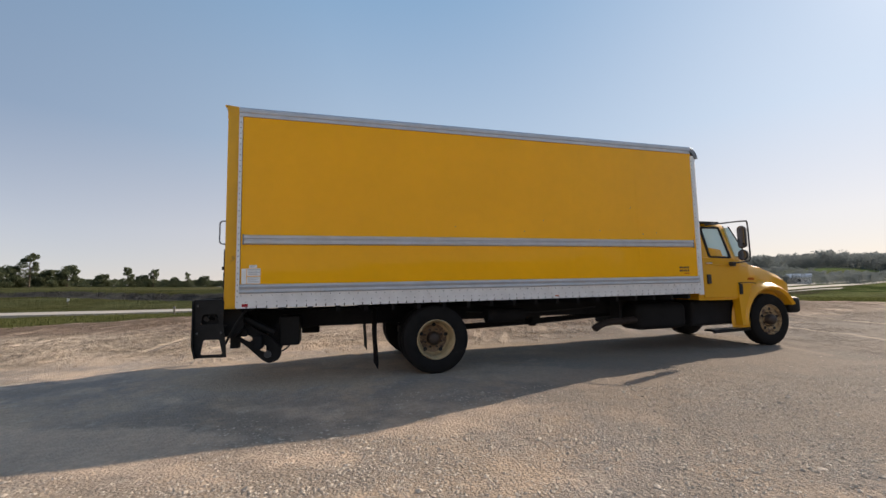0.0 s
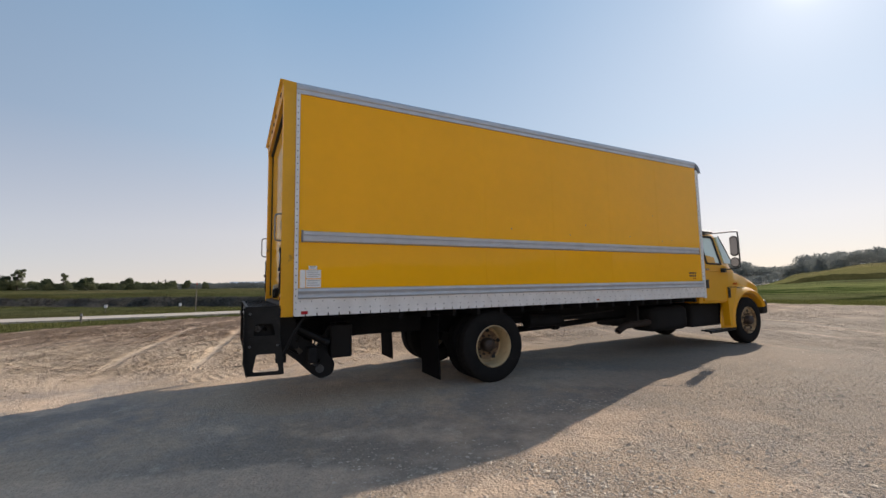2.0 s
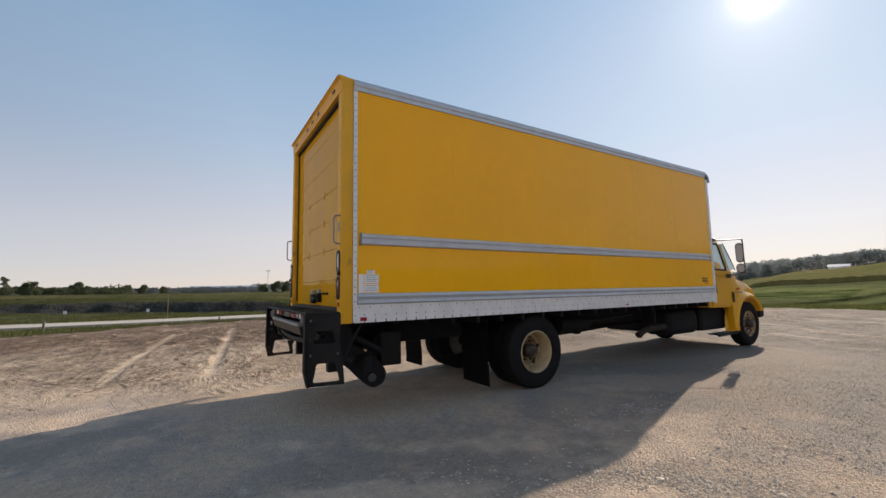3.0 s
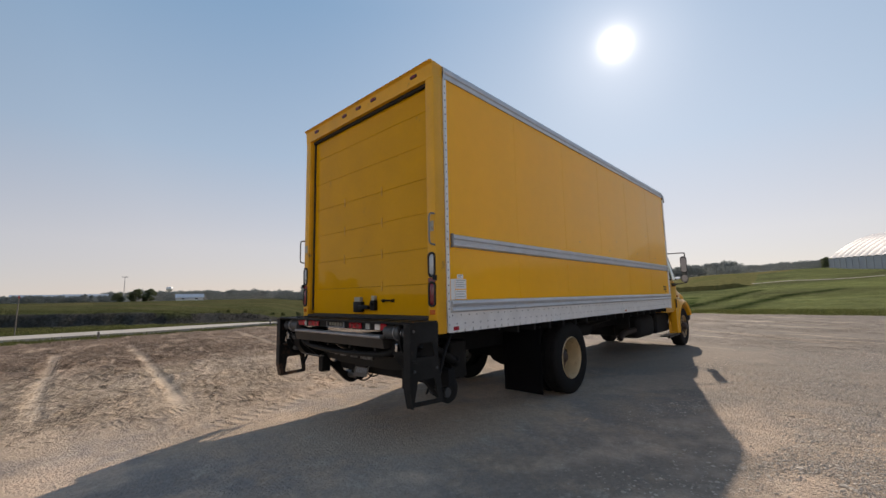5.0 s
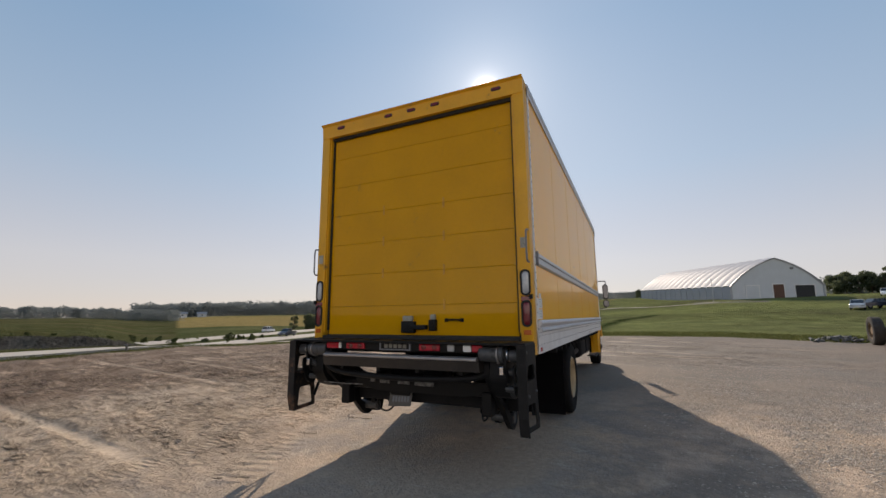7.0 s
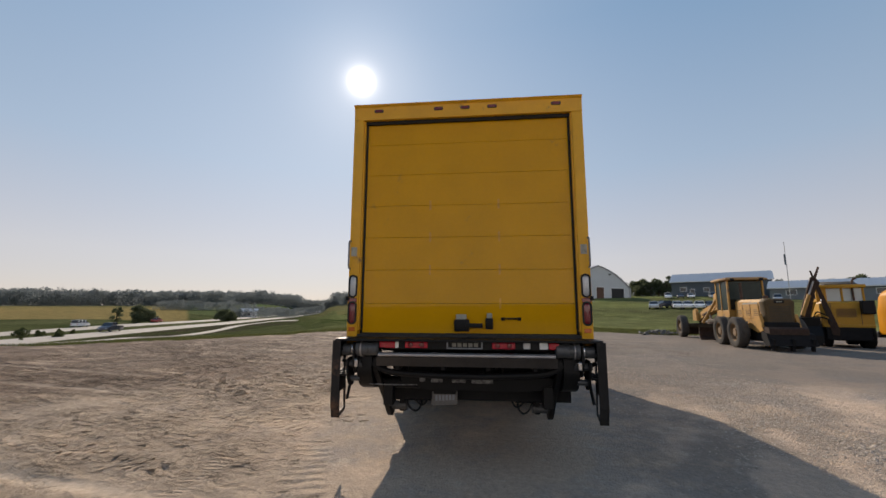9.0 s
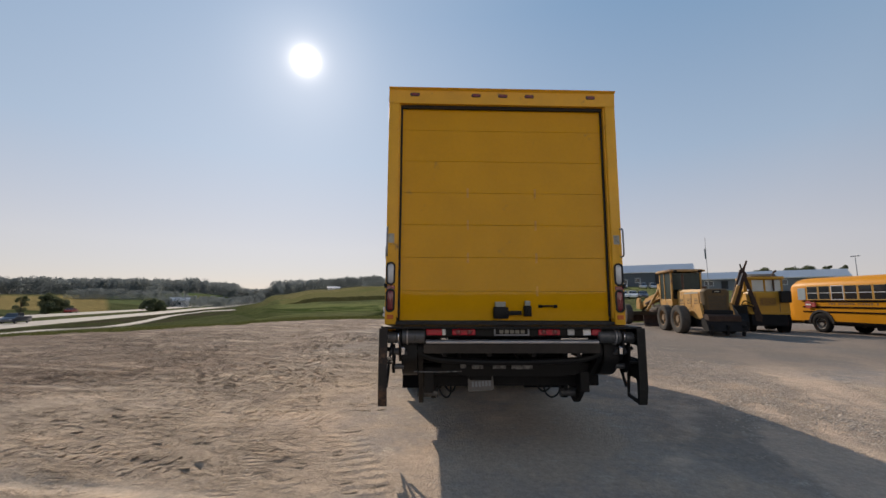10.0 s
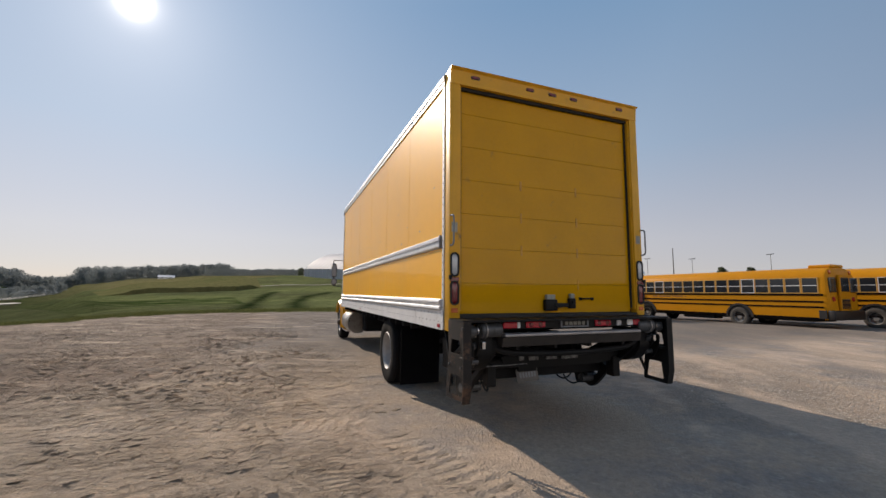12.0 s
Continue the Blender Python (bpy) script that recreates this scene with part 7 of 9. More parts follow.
def motor_grader():
    g = thing("motor_grader", "sun-bleached yellow motor grader with six dusty tyres", "grader")
    for s in (1, -1):
        for x in (-0.85, 0.85, 7.3):
            simple_wheel(g, x, s * 1.05, 0.66, 0.67, 0.42, s, DUSTY_RUBBER, RUST_RIM, "large dusty grader wheel")
        bm = B()
        box(bm, -1.1, 1.1, *sorted((s * 0.65, s * 0.82)), 0.5, 0.85, 0.04)
        part("tandem_case", bm, GRIME, g)
        bm = B()
        prism(bm, [(-2.25, 0.8), (-2.0, 1.45), (-1.5, 1.25), (-1.0, 1.2), (-0.9, 0.9), (-1.8, 0.7)], "y", *sorted((s * 0.56, s * 0.68)))
        part("frame_brace", bm, OLD_YELLOW, g)
        bm = B()
        prism(bm, [(0.3, 1.3), (0.55, 1.3), (0.72, 0.92), (1.3, 0.9), (1.3, 0.84), (0.5, 0.84)], "y", *sorted((s * 0.6, s * 0.95)))
        part("cab_step", bm, GRIME, g)
    bm = B()
    loft(bm, [[(x, -w, 1.12), (x, w, 1.12), (x, w, z - 0.12), (x, w - 0.1, z), (x, -w + 0.1, z), (x, -w, z - 0.12)] for x, w, z in ((-1.86, 0.5, 2.04), (-1.7, 0.52, 2.07), (0.5, 0.54, 2.12), (0.66, 0.5, 2.1))])
    hood = part("engine_hood", bm, OLD_YELLOW, g, "bleached yellow engine hood", smooth=True)
    for s in (1, -1):
        for i in range(3):
            bm = B()
            box(bm, -1.68 + i * 0.75, -0.98 + i * 0.75, *sorted((s * 0.515, s * 0.545)), 1.26, 1.86, 0.006)
            cover = part("side_cover", bm, OLD_YELLOW, hood)
            bm = B()
            for j in range(4):
                z = 1.4 + j * 0.07
                box(bm, -1.6 + i * 0.75, -1.25 + i * 0.75, *sorted((s * 0.545, s * 0.55)), z, z + 0.025)
            part("louvre", bm, GRIME, cover)
        bm = B()
        box(bm, -1.6, -0.2, *sorted((s * 0.51, s * 0.536)), 1.88, 1.95)
        part("pale_stripe", bm, DIM_COVER, hood)
    bm = B()
    loft(bm, [[(x, -w0, 0.95), (x, w0, 0.95), (x, w1, 1.96), (x, w1 - 0.12, z), (x, -w1 + 0.12, z), (x, -w1, 1.96)] for x, w0, w1, z in ((-2.18, 0.44, 0.52, 2.04), (-2.12, 0.48, 0.55, 2.09), (-1.84, 0.5, 0.55, 2.1))])
    rad = part("radiator_housing", bm, MUDDY_YELLOW, g, "grimy brown radiator housing", smooth=True)
    bm = B()
    framed(bm, rect(-0.44, 0.44, 1.08, 1.86), rect(-0.38, 0.38, 1.15, 1.8), "x", -2.205, -2.17)
    frame_ = part("grille_frame", bm, MUDDY_YELLOW, rad)
    bm = B()
    for i in range(10):
        z = 1.16 + i * 0.064
        box(bm, -2.194, -2.176, -0.38, 0.38, z, z + 0.034)
    part("radiator_grille", bm, GRIME, frame_)
    bm = B()
    box(bm, -2.2, -2.17, -0.18, 0.18, 1.9, 2.02, 0.01)
    badge = part("maker_badge", bm, BLACK, rad)
    bm = B()
    box(bm, -2.208, -2.199, -0.1, 0.1, 1.94, 1.98)
    part("badge_bar", bm, DIM_COVER, badge)
    bm = B()
    prism(bm, [(-2.7, 0.66), (-2.7, 0.88), (-2.6, 0.94), (-2.0, 0.94), (-2.0, 0.7), (-2.3, 0.58)], "y", -0.66, 0.66)
    part("rear_frame", bm, DARK_RUST, g, "dark rusty rear frame")
    # dark box added to fill the black underside between the rear wheels
    bm = B()
    box(bm, -2.3, -0.3, -0.6, 0.6, 0.34, 1.14, 0.08)
    part("belly_fill", bm, CHASSIS, g)
    bm = B()
    prism(bm, [(-2.85, 0.25), (-2.5, 0.2), (-2.2, 0.5), (-2.25, 0.75), (-2.65, 0.7)], "y", -0.85, 0.75)
    part("ripper_beam", bm, CHASSIS, g, "dark ripper beam")
    for y in (-0.7, -0.05, 0.6):
        bm = B()
        prism(bm, [(-2.9, 0.5), (-2.75, 0.5), (-2.65, 0.08), (-2.75, 0.04)], "y", y - 0.05, y + 0.05)
        part("ripper_tooth", bm, CHASSIS, g)
    # cab with posts, dark panes and roof
    for x in (0.75, 1.6, 2.2):
        for s in (1, -1):
            bm = B()
            w = 0.035 if x == 1.6 else 0.05
            box(bm, x - w, x + w, s * 0.72 - 0.04, s * 0.72 + 0.04, 1.3, 3.05, 0.01)
            part("cab_post", bm, OLD_YELLOW, g)
    bm = B()
    box(bm, 0.7, 2.25, -0.75, 0.75, 1.1, 1.62, 0.03)
    part("cab_base", bm, OLD_YELLOW, g)
    bm = B()
    box(bm, 0.5, 2.45, -0.88, 0.88, 3.05, 3.15, 0.04)
    box(bm, 0.6, 2.35, -0.8, 0.8, 3.14, 3.19, 0.02)
    part("cab_roof", bm, RUSTY_ROOF, g, "rust-brown cab roof", smooth=True)
    for args in ((0.74, 0.77, -0.67, 0.67, 2.13), (2.18, 2.2, -0.67, 0.67, 1.65), (0.8, 1.56, 0.71, 0.73, 1.65), (1.64, 2.15, 0.71, 0.73, 1.65), (0.8, 1.56, -0.73, -0.71, 1.65), (1.64, 2.15, -0.73, -0.71, 1.65)):
        bm = B()
        box(bm, *args[:4], args[4], 3.0)
        part("cab_window", bm, CAB_GLASS, g, "dark dusty cab window")
    for y in (-0.6, 0.6):
        bm = B()
        box(bm, 0.44, 0.52, y - 0.08, y + 0.08, 3.02, 3.14, 0.01)
        part("work_lamp", bm, BLACK, g)
    bm = B()
    cyl(bm, (0.3, 0.35, 2.0), (0.3, 0.35, 2.9), 0.06)
    part("exhaust_stack", bm, RUST, g)
    bm = B()
    cyl(bm, (-0.9, -0.1, 2.0), (-0.9, -0.1, 2.25), 0.1)
    part("air_cleaner", bm, RUST, g)
    # gooseneck and blade gear
    bm = B()
    pts = [(2.1, 1.45), (2.8, 1.85), (3.6, 1.95), (5.4, 1.7), (6.9, 1.3), (7.5, 1.2)]
    loft(bm, [[(x, -0.17, z - 0.22), (x, 0.17, z - 0.22), (x, 0.17, z + 0.16), (x, -0.17, z + 0.16)] for x, z in pts])
    part("main_beam", bm, OLD_YELLOW, g)
    for s in (1, -1):
        bm = B()
        tube(bm, [(3.4, s * 0.25, 2.4), (3.7, s * 1.0, 0.95)], 0.075, 10)
        part("blade_ram", bm, OLD_YELLOW, g)
        bm = B()
        prism(bm, [(3.05, 1.8), (3.2, 2.35), (3.35, 2.55), (3.6, 2.5), (3.7, 2.1), (3.6, 1.75)], "y", *sorted((s * 0.18, s * 0.4)))
        part("ram_yoke", bm, OLD_YELLOW, g)
        bm = B()
        tube(bm, [(4.3, s * 0.3, 1.0), (5.2, s * 0.25, 1.55), (6.2, s * 0.2, 1.35)], 0.06, 8)
        part("side_link", bm, RUST, g)
        bm = B()
        tube(bm, soft_path([(2.3, s * 0.3, 1.7), (2.8, s * 0.4, 2.15), (3.3, s * 0.35, 2.3), (3.6, s * 0.3, 1.9), (4.2, s * 0.3, 1.6)], 5), 0.022, 6)
        part("hose", bm, SEAL, g)
        bm = B()
        prism(bm, [(6.9, 1.0), (7.0, 1.65), (7.25, 1.75), (7.55, 1.6), (7.6, 1.0)], "y", *sorted((s * 0.2, s * 0.34)))
        part("axle_bracket", bm, OLD_YELLOW, g)
    bm = B()
    prism(bm, [(3.1, 0.1), (3.25, 0.06), (3.42, 0.2), (3.48, 0.5), (3.4, 0.72), (3.36, 0.72), (3.42, 0.5), (3.36, 0.24), (3.2, 0.14)], "y", -1.8, 1.3)
    part("blade", bm, DARK_RUST, g, "dark rusty curved grader blade")
    bm = B()
    lathe(bm, [(0.6, 0), (0.75, 0), (0.75, 0.12), (0.6, 0.12), (0.6, 0)], (3.7, 0, 0.9), 28, "z")
    part("turn_circle", bm, RUST, g)
    bm = B()
    tube(bm, [(3.9, 0, 0.95), (7.4, 0, 0.95)], 0.1, 8)
    box(bm, 3.4, 4.4, -0.55, 0.55, 0.95, 1.15, 0.04)
    part("drawbar", bm, GRIME, g)
    bm = B()
    box(bm, 7.15, 7.45, -1.0, 1.0, 0.6, 0.85, 0.05)
    part("front_axle", bm, GRIME, g)
    bm = B()
    box(bm, 7.75, 8.0, -1.25, 1.25, 0.15, 0.8, 0.06)
    part("front_push_plate", bm, DARK_RUST, g)
    return g


motor_grader().matrix_basis = pose(15.75, -11.2, -0.06, 0, 0, -9.5)


def old_loader():
    m = thing("loader", "yellow wheeled construction machine with a rusty raised arm", "loader")
    bm = B()
    loft(bm, [[(x, -1.12, 0.86), (x, 1.05, 0.86), (x, 1.05, z - 0.1), (x, 0.97, z), (x, -1.04, z), (x, -1.12, z - 0.1)] for x, z in ((0.0, 1.9), (0.08, 1.96), (2.6, 1.98))])
    body = part("engine_cover", bm, MACHINE_YELLOW, m, "yellow engine cover", smooth=True)
    bm = B()
    framed(bm, rect(-0.5, 0.46, 1.22, 1.74), rect(-0.44, 0.4, 1.28, 1.68), "x", -0.03, 0.02)
    grille = part("grille_frame", bm, MACHINE_YELLOW, body)
    bm = B()
    for i in range(8):
        z = 1.29 + i * 0.047
        box(bm, -0.018, 0.005, -0.44, 0.4, z, z + 0.022)
    part("grille", bm, RUST, grille)
    for y in (-0.62, 0.6):
        bm = B()
        box(bm, -0.012, 0.004, y - 0.012, y + 0.012, 0.9, 1.9)
        part("panel_joint", bm, GRIME, body)
    bm = B()
    box(bm, -0.12, 0.004, -1.1, 1.03, 0.86, 0.98, 0.02)
    part("counterweight_lip", bm, MACHINE_YELLOW, body)
    bm = B()
    box(bm, -0.3, 0.3, -1.16, -0.62, 1.42, 1.98, 0.04)
    part("battery_box", bm, BLACK, m, "black box on the corner")
    for y in (-1.0, -0.1, 0.62, 1.0):
        bm = B()
        box(bm, 0.6, 0.72, y - 0.05, y + 0.05, 1.95, 2.6, 0.01)
        part("cab_post", bm, MACHINE_YELLOW, m)
    bm = B()
    box(bm, 0.56, 0.66, 0.62, 1.05, 1.95, 2.62, 0.02)
    part("cab_side_sheet", bm, MACHINE_YELLOW, m)
    bm = B()
    box(bm, 0.4, 2.3, -1.1, 1.1, 2.55, 2.7, 0.04)
    part("cab_roof", bm, MACHINE_YELLOW, m, smooth=True)
    bm = B()
    loft(bm, [[(x, -w, 2.68), (x, w, 2.68), (x, w * 0.8, z), (x, -w * 0.8, z)] for x, w, z in ((0.5, 0.7, 2.74), (0.9, 0.95, 2.86), (1.8, 0.95, 2.84), (2.2, 0.8, 2.74))])
    part("roof_load", bm, GRIME, m, "brown weathered sheet on the cab roof", smooth=True)
    bm = B()
    box(bm, 0.64, 0.67, -1.0, 0.62, 1.98, 2.55)
    part("cab_window", bm, PALE_GLASS, m, "pale dusty cab window")
    bm = B()
    box(bm, 0.7, 2.2, -1.05, 1.05, 1.95, 2.1)
    part("cab_floor", bm, MACHINE_YELLOW, m)
    bm = B()
    tube(bm, soft_path([(0.5, -0.55, 2.0), (0.5, -0.55, 2.7), (0.48, -0.62, 2.92), (0.45, -0.75, 2.97)], 5), 0.05, 10)
    part("exhaust_pipe", bm, RUST, m)
    for x, s in ((0.6, 1), (0.6, -1), (3.0, 1), (3.0, -1)):
        simple_wheel(m, x, s * 0.88, 0.58, 0.6, 0.55, s, RUBBER, HUB, "heavy black machine wheel")
    bm = B()
    box(bm, -0.1, 3.6, -0.95, 0.95, 0.3, 0.9, 0.06)
    part("underframe", bm, CHASSIS, m)
    # folded digging arm with its rams and hoses
    bm = B()
    pts = [(0.1, 1.85, 0.9, 0.2), (0.0, 1.62, 1.7, 0.21), (-0.05, 1.35, 2.45, 0.17), (0.0, 1.18, 2.95, 0.12)]
    loft(bm, [[(x - 0.11, y - w, z), (x + 0.11, y - w, z), (x + 0.11, y + w, z + 0.1), (x - 0.11, y + w, z + 0.1)] for x, y, z, w in pts])
    part("dipper_arm", bm, DARK_RUST, m, "dark rusty folded dipper arm")
    bm = B()
    pts = [(0.3, 1.7, 0.95), (0.25, 1.55, 1.4), (0.2, 1.3, 1.95)]
    loft(bm, [[(x - 0.1, y - 0.14, z), (x + 0.1, y - 0.14, z), (x + 0.1, y + 0.14, z), (x - 0.1, y + 0.14, z)] for x, y, z in pts])
    part("boom", bm, MACHINE_YELLOW, m)
    bm = B()
    cyl(bm, (-0.2, 1.9, 1.35), (-0.2, 1.5, 2.25), 0.1, seg=14)
    part("arm_ram", bm, OLD_YELLOW, m, "bleached ram cylinder", smooth=True)
    bm = B()
    cyl(bm, (-0.2, 1.5, 2.25), (-0.15, 1.22, 2.85), 0.045, seg=10)
    part("ram_rod", bm, STEEL_EDGE, m, smooth=True)
    bm = B()
    prism(bm, [(1.42, 2.55), (1.3, 2.95), (1.1, 3.0), (0.95, 2.8), (1.05, 2.5)], "x", -0.16, 0.14)
    part("knuckle", bm, DARK_RUST, m)
    bm = B()
    prism(bm, [(1.25, 2.9), (0.93, 3.5), (0.86, 3.46), (1.12, 2.85)], "x", -0.06, 0.04)
    part("link_bar", bm, RUST, m)
    bm = B()
    prism(bm, [(1.2, 2.9), (1.3, 3.32), (1.24, 3.34), (1.1, 2.9)], "x", -0.02, 0.06)
    part("link_bar", bm, GRIME, m)
    bm = B()
    prism(bm, [(1.15, 2.6), (1.0, 2.65), (0.35, 0.75), (0.4, 0.5), (0.7, 0.55), (0.85, 1.4)], "x", -0.14, 0.0)
    part("stabiliser", bm, DARK_RUST, m, "dark folded stabiliser leg")
    bm = B()
    box(bm, -0.17, -0.14, 0.96, 1.04, 1.98, 2.06, 0.008)
    part("pin", bm, BRIGHT, m)
    for k, d in enumerate((0.0, 0.12, 0.24)):
        bm = B()
        tube(bm, soft_path([(0.1, 1.35 - d * 0.6, 1.3), (-0.15, 1.25 - d, 1.5 - d), (-0.2, 1.0 - d, 1.42 - d), (0.0, 0.8 - d, 1.3 - d)], 5), 0.03, 6)
        part("hose", bm, MACHINE_YELLOW if k == 1 else SEAL, m)
    bm = B()
    prism(bm, [(-0.5, 0.1), (-0.1, 0.05), (0.35, 0.3), (0.4, 0.9), (0.1, 1.3), (-0.3, 1.25), (-0.25, 0.9), (-0.5, 0.5)], "y", 1.15, 2.05)
    part("bucket", bm, BLACK, m, "dark digging bucket on the ground")
    for y in (1.2, 1.5, 1.8, 2.0):
        bm = B()
        prism(bm, [(-0.62, 0.16), (-0.45, 0.08), (-0.42, 0.2)], "y", y - 0.04, y + 0.04)
        part("bucket_tooth", bm, RUST, m)
    return m


old_loader().matrix_basis = pose(16.0, -15.2, -0.1, 0, 0, -28) @ Matrix.Diagonal((1.05, 0.8, 1.06, 1))


# ---- cars ----
def car(label, paint, kind="saloon", group="cars by the shed"):
    c = thing("car", label, "car", group)
    L, hw = (5.3, 0.95) if kind == "pickup" else (4.4, 0.82)
    top = {"saloon": [(-1.6, 0.98), (-1.0, 1.42), (0.35, 1.44), (1.1, 0.98)], "van": [(-2.1, 1.0), (-1.95, 1.68), (0.5, 1.7), (1.35, 1.02)], "pickup": [(-0.55, 1.08), (-0.4, 1.72), (0.75, 1.74), (1.5, 1.12)]}[kind]
    zb = top[0][1]
    low = [(-L / 2, 0.35), (-L / 2 - 0.03, 0.7), (-L / 2 + 0.05, zb - 0.03), (top[0][0], zb), (top[3][0], top[3][1]), (L / 2 - 0.3, 0.9), (L / 2 - 0.02, 0.72), (L / 2, 0.38)]
    bm = B()
    secs = [[(x * (0.97 if f < 1 else 1), y, z) for x, z in low] for y, f in ((-hw, 0.9), (-hw * 0.95, 1), (hw * 0.95, 1), (hw, 0.9))]
    loft(bm, secs)
    part("body", bm, paint, c, smooth=True)
    bm = B()
    w0, w1 = hw * 0.93, hw * 0.74
    secs = [[(x, s * (w0 if z < zb + 0.2 else w1), z) for x, z in top] for s in (-1, 1)]
    loft(bm, secs)
    part("cabin", bm, DARK_GLASS, c)
    bm = B()
    a, b = top[1], top[2]
    box(bm, a[0] - 0.03, b[0] + 0.03, -w1 - 0.01, w1 + 0.01, a[1] - 0.03, a[1] + 0.03, 0.02)
    part("roof", bm, paint, c)
    for s in (1, -1):
        for x in (-L * 0.3, L * 0.31):
            simple_wheel(c, x, s * (hw - 0.1), 0.33, 0.33, 0.2, s, RUBBER, GREY_RIM, "car wheel")
        for x in (top[1][0] * 0.98, (top[1][0] + top[2][0]) / 2, top[2][0]):
            bm = B()
            box(bm, x - 0.035, x + 0.035, *sorted((s * w1 * 0.98, s * w0)), zb - 0.02, a[1])
            part("pillar", bm, paint, c)
        bm = B()
        box(bm, L / 2 - 0.12, L / 2 - 0.01, *sorted((s * hw * 0.5, s * hw * 0.92)), 0.62, 0.76, 0.02)
        part("headlamp", bm, CLEAR_LENS, c)
        bm = B()
        box(bm, -L / 2 - 0.02, -L / 2 + 0.1, *sorted((s * hw * 0.6, s * hw * 0.95)), 0.66, 0.84, 0.02)
        part("tail_lamp", bm, RED_LENS, c)
    if kind == "pickup":
        bm = B()
        for s in (1, -1):
            box(bm, -L / 2 + 0.05, -0.6, *sorted((s * (hw - 0.1), s * hw)), 0.9, 1.12)
        box(bm, -L / 2, -L / 2 + 0.08, -hw, hw, 0.9, 1.12)
        part("load_bed_sides", bm, paint, c)
    return c


CAR_WHITE = material("white_car_paint", (0.72, 0.72, 0.72), 0.3, 0.0, 0.04, 1.0, coat=0.4)
CAR_SILVER = material("silver_car_paint", (0.42, 0.44, 0.46), 0.3, 0.4, 0.04, 1.0, coat=0.4)
CAR_DARK = material("dark_blue_car_paint", (0.03, 0.035, 0.055), 0.3, 0.1, 0.05, 1.0, coat=0.4)
CAR_RED = material("red_car_paint", (0.3, 0.03, 0.03), 0.3, 0.0, 0.05, 1.0, coat=0.4)


def park(ob, bearing, r, turn, lift=0.0):
    x, y, z = place(bearing, r)
    dx, dy = math.cos(radians(turn)), math.sin(radians(turn))
    pitch = math.degrees(math.atan2(land(x + 2 * dx, y + 2 * dy) - land(x - 2 * dx, y - 2 * dy), 4))
    ob.matrix_basis = pose(x, y, z + lift, 0, -pitch, turn)
    return ob


white = park(car("white saloon car parked on the grass bank", CAR_WHITE), -23.75, 88, 160)
dark = park(car("dark saloon car parked by the shed", CAR_DARK), -24.25, 139, 160)
silver = park(car("silver van parked by the shed", CAR_SILVER, "van"), -27.6, 139, 160)
pickup = park(car("white pickup truck parked by the shed", CAR_WHITE, "pickup"), -22.95, 139, 158)


def park_copy(ob, bearing, r, turn):
    return park(copy_thing(ob, Matrix()), bearing, r, turn)


for bearing, r, turn in ((-24.85, 88, 160), (-26.05, 88, 157), (-25.35, 139, 160)):
    park_copy(white, bearing, r, turn)
for bearing, r, turn in ((-27.2, 88, 158), (-30.2, 130, 150), (-22.3, 90, 110)):
    park_copy(dark, bearing, r, turn)
for bearing, r, turn in ((-28.7, 139, 160), (-33.5, 128, 150)):
    park_copy(silver, bearing, r, turn)
park(car("silver car standing in long grass", CAR_SILVER, "saloon"), -21.15, 87, 157)


def on_highway(ob, u, v, turn):
    ob.matrix_basis = pose(*highway_place(u, v, 0.02), 0, 0, turn)


on_highway(car("dark pickup truck on the highway", CAR_DARK, "pickup", "cars on the highway"), 91, 46.6, 197)
on_highway(car("white van on the highway", CAR_WHITE, "van", "cars on the highway"), 112, 64, 17)
on_highway(car("red car on the highway", CAR_RED, "saloon", "cars on the highway"), 149, 64, 17)
on_highway(car("white car far down the highway", CAR_WHITE, "saloon", "cars on the highway"), 211, 64, 17)

# ---- buildings ----
FABRIC = material("white_barn_fabric", (0.38, 0.39, 0.42), 0.6, 0.0, 0.06, 0.3, 0.03, 0.8, spec=0.15)
BARN_WALL = material("pale_blue_grey_cladding", (0.56, 0.59, 0.62), 0.6, 0.0, 0.06, 0.5)
BARN_DOOR = material("brown_timber_door", (0.12, 0.06, 0.04), 0.7, 0.0, 0.2, 2.0)
GREY_CLAD = material("grey_steel_cladding", (0.16, 0.18, 0.2), 0.55, 0.0, 0.1, 0.6)
SLATE_WALL = material("blue_grey_steel_wall", (0.075, 0.095, 0.115), 0.55, 0.0, 0.1, 0.6)
PALE_ROOF = material("pale_steel_roof", (0.36, 0.4, 0.45), 0.35, 0.3, 0.08, 0.5)
DARK_HOLE = material("dark_open_bay", (0.03, 0.03, 0.032), 0.8)
TRIM_WHITE = material("white_trim", (0.7, 0.7, 0.7), 0.5)
POLE = material("weathered_pole", (0.16, 0.14, 0.12), 0.8, 0.0, 0.2, 3.0)
GALV = material("galvanised_pole", (0.4, 0.41, 0.42), 0.45, 0.6, 0.1, 3.0)


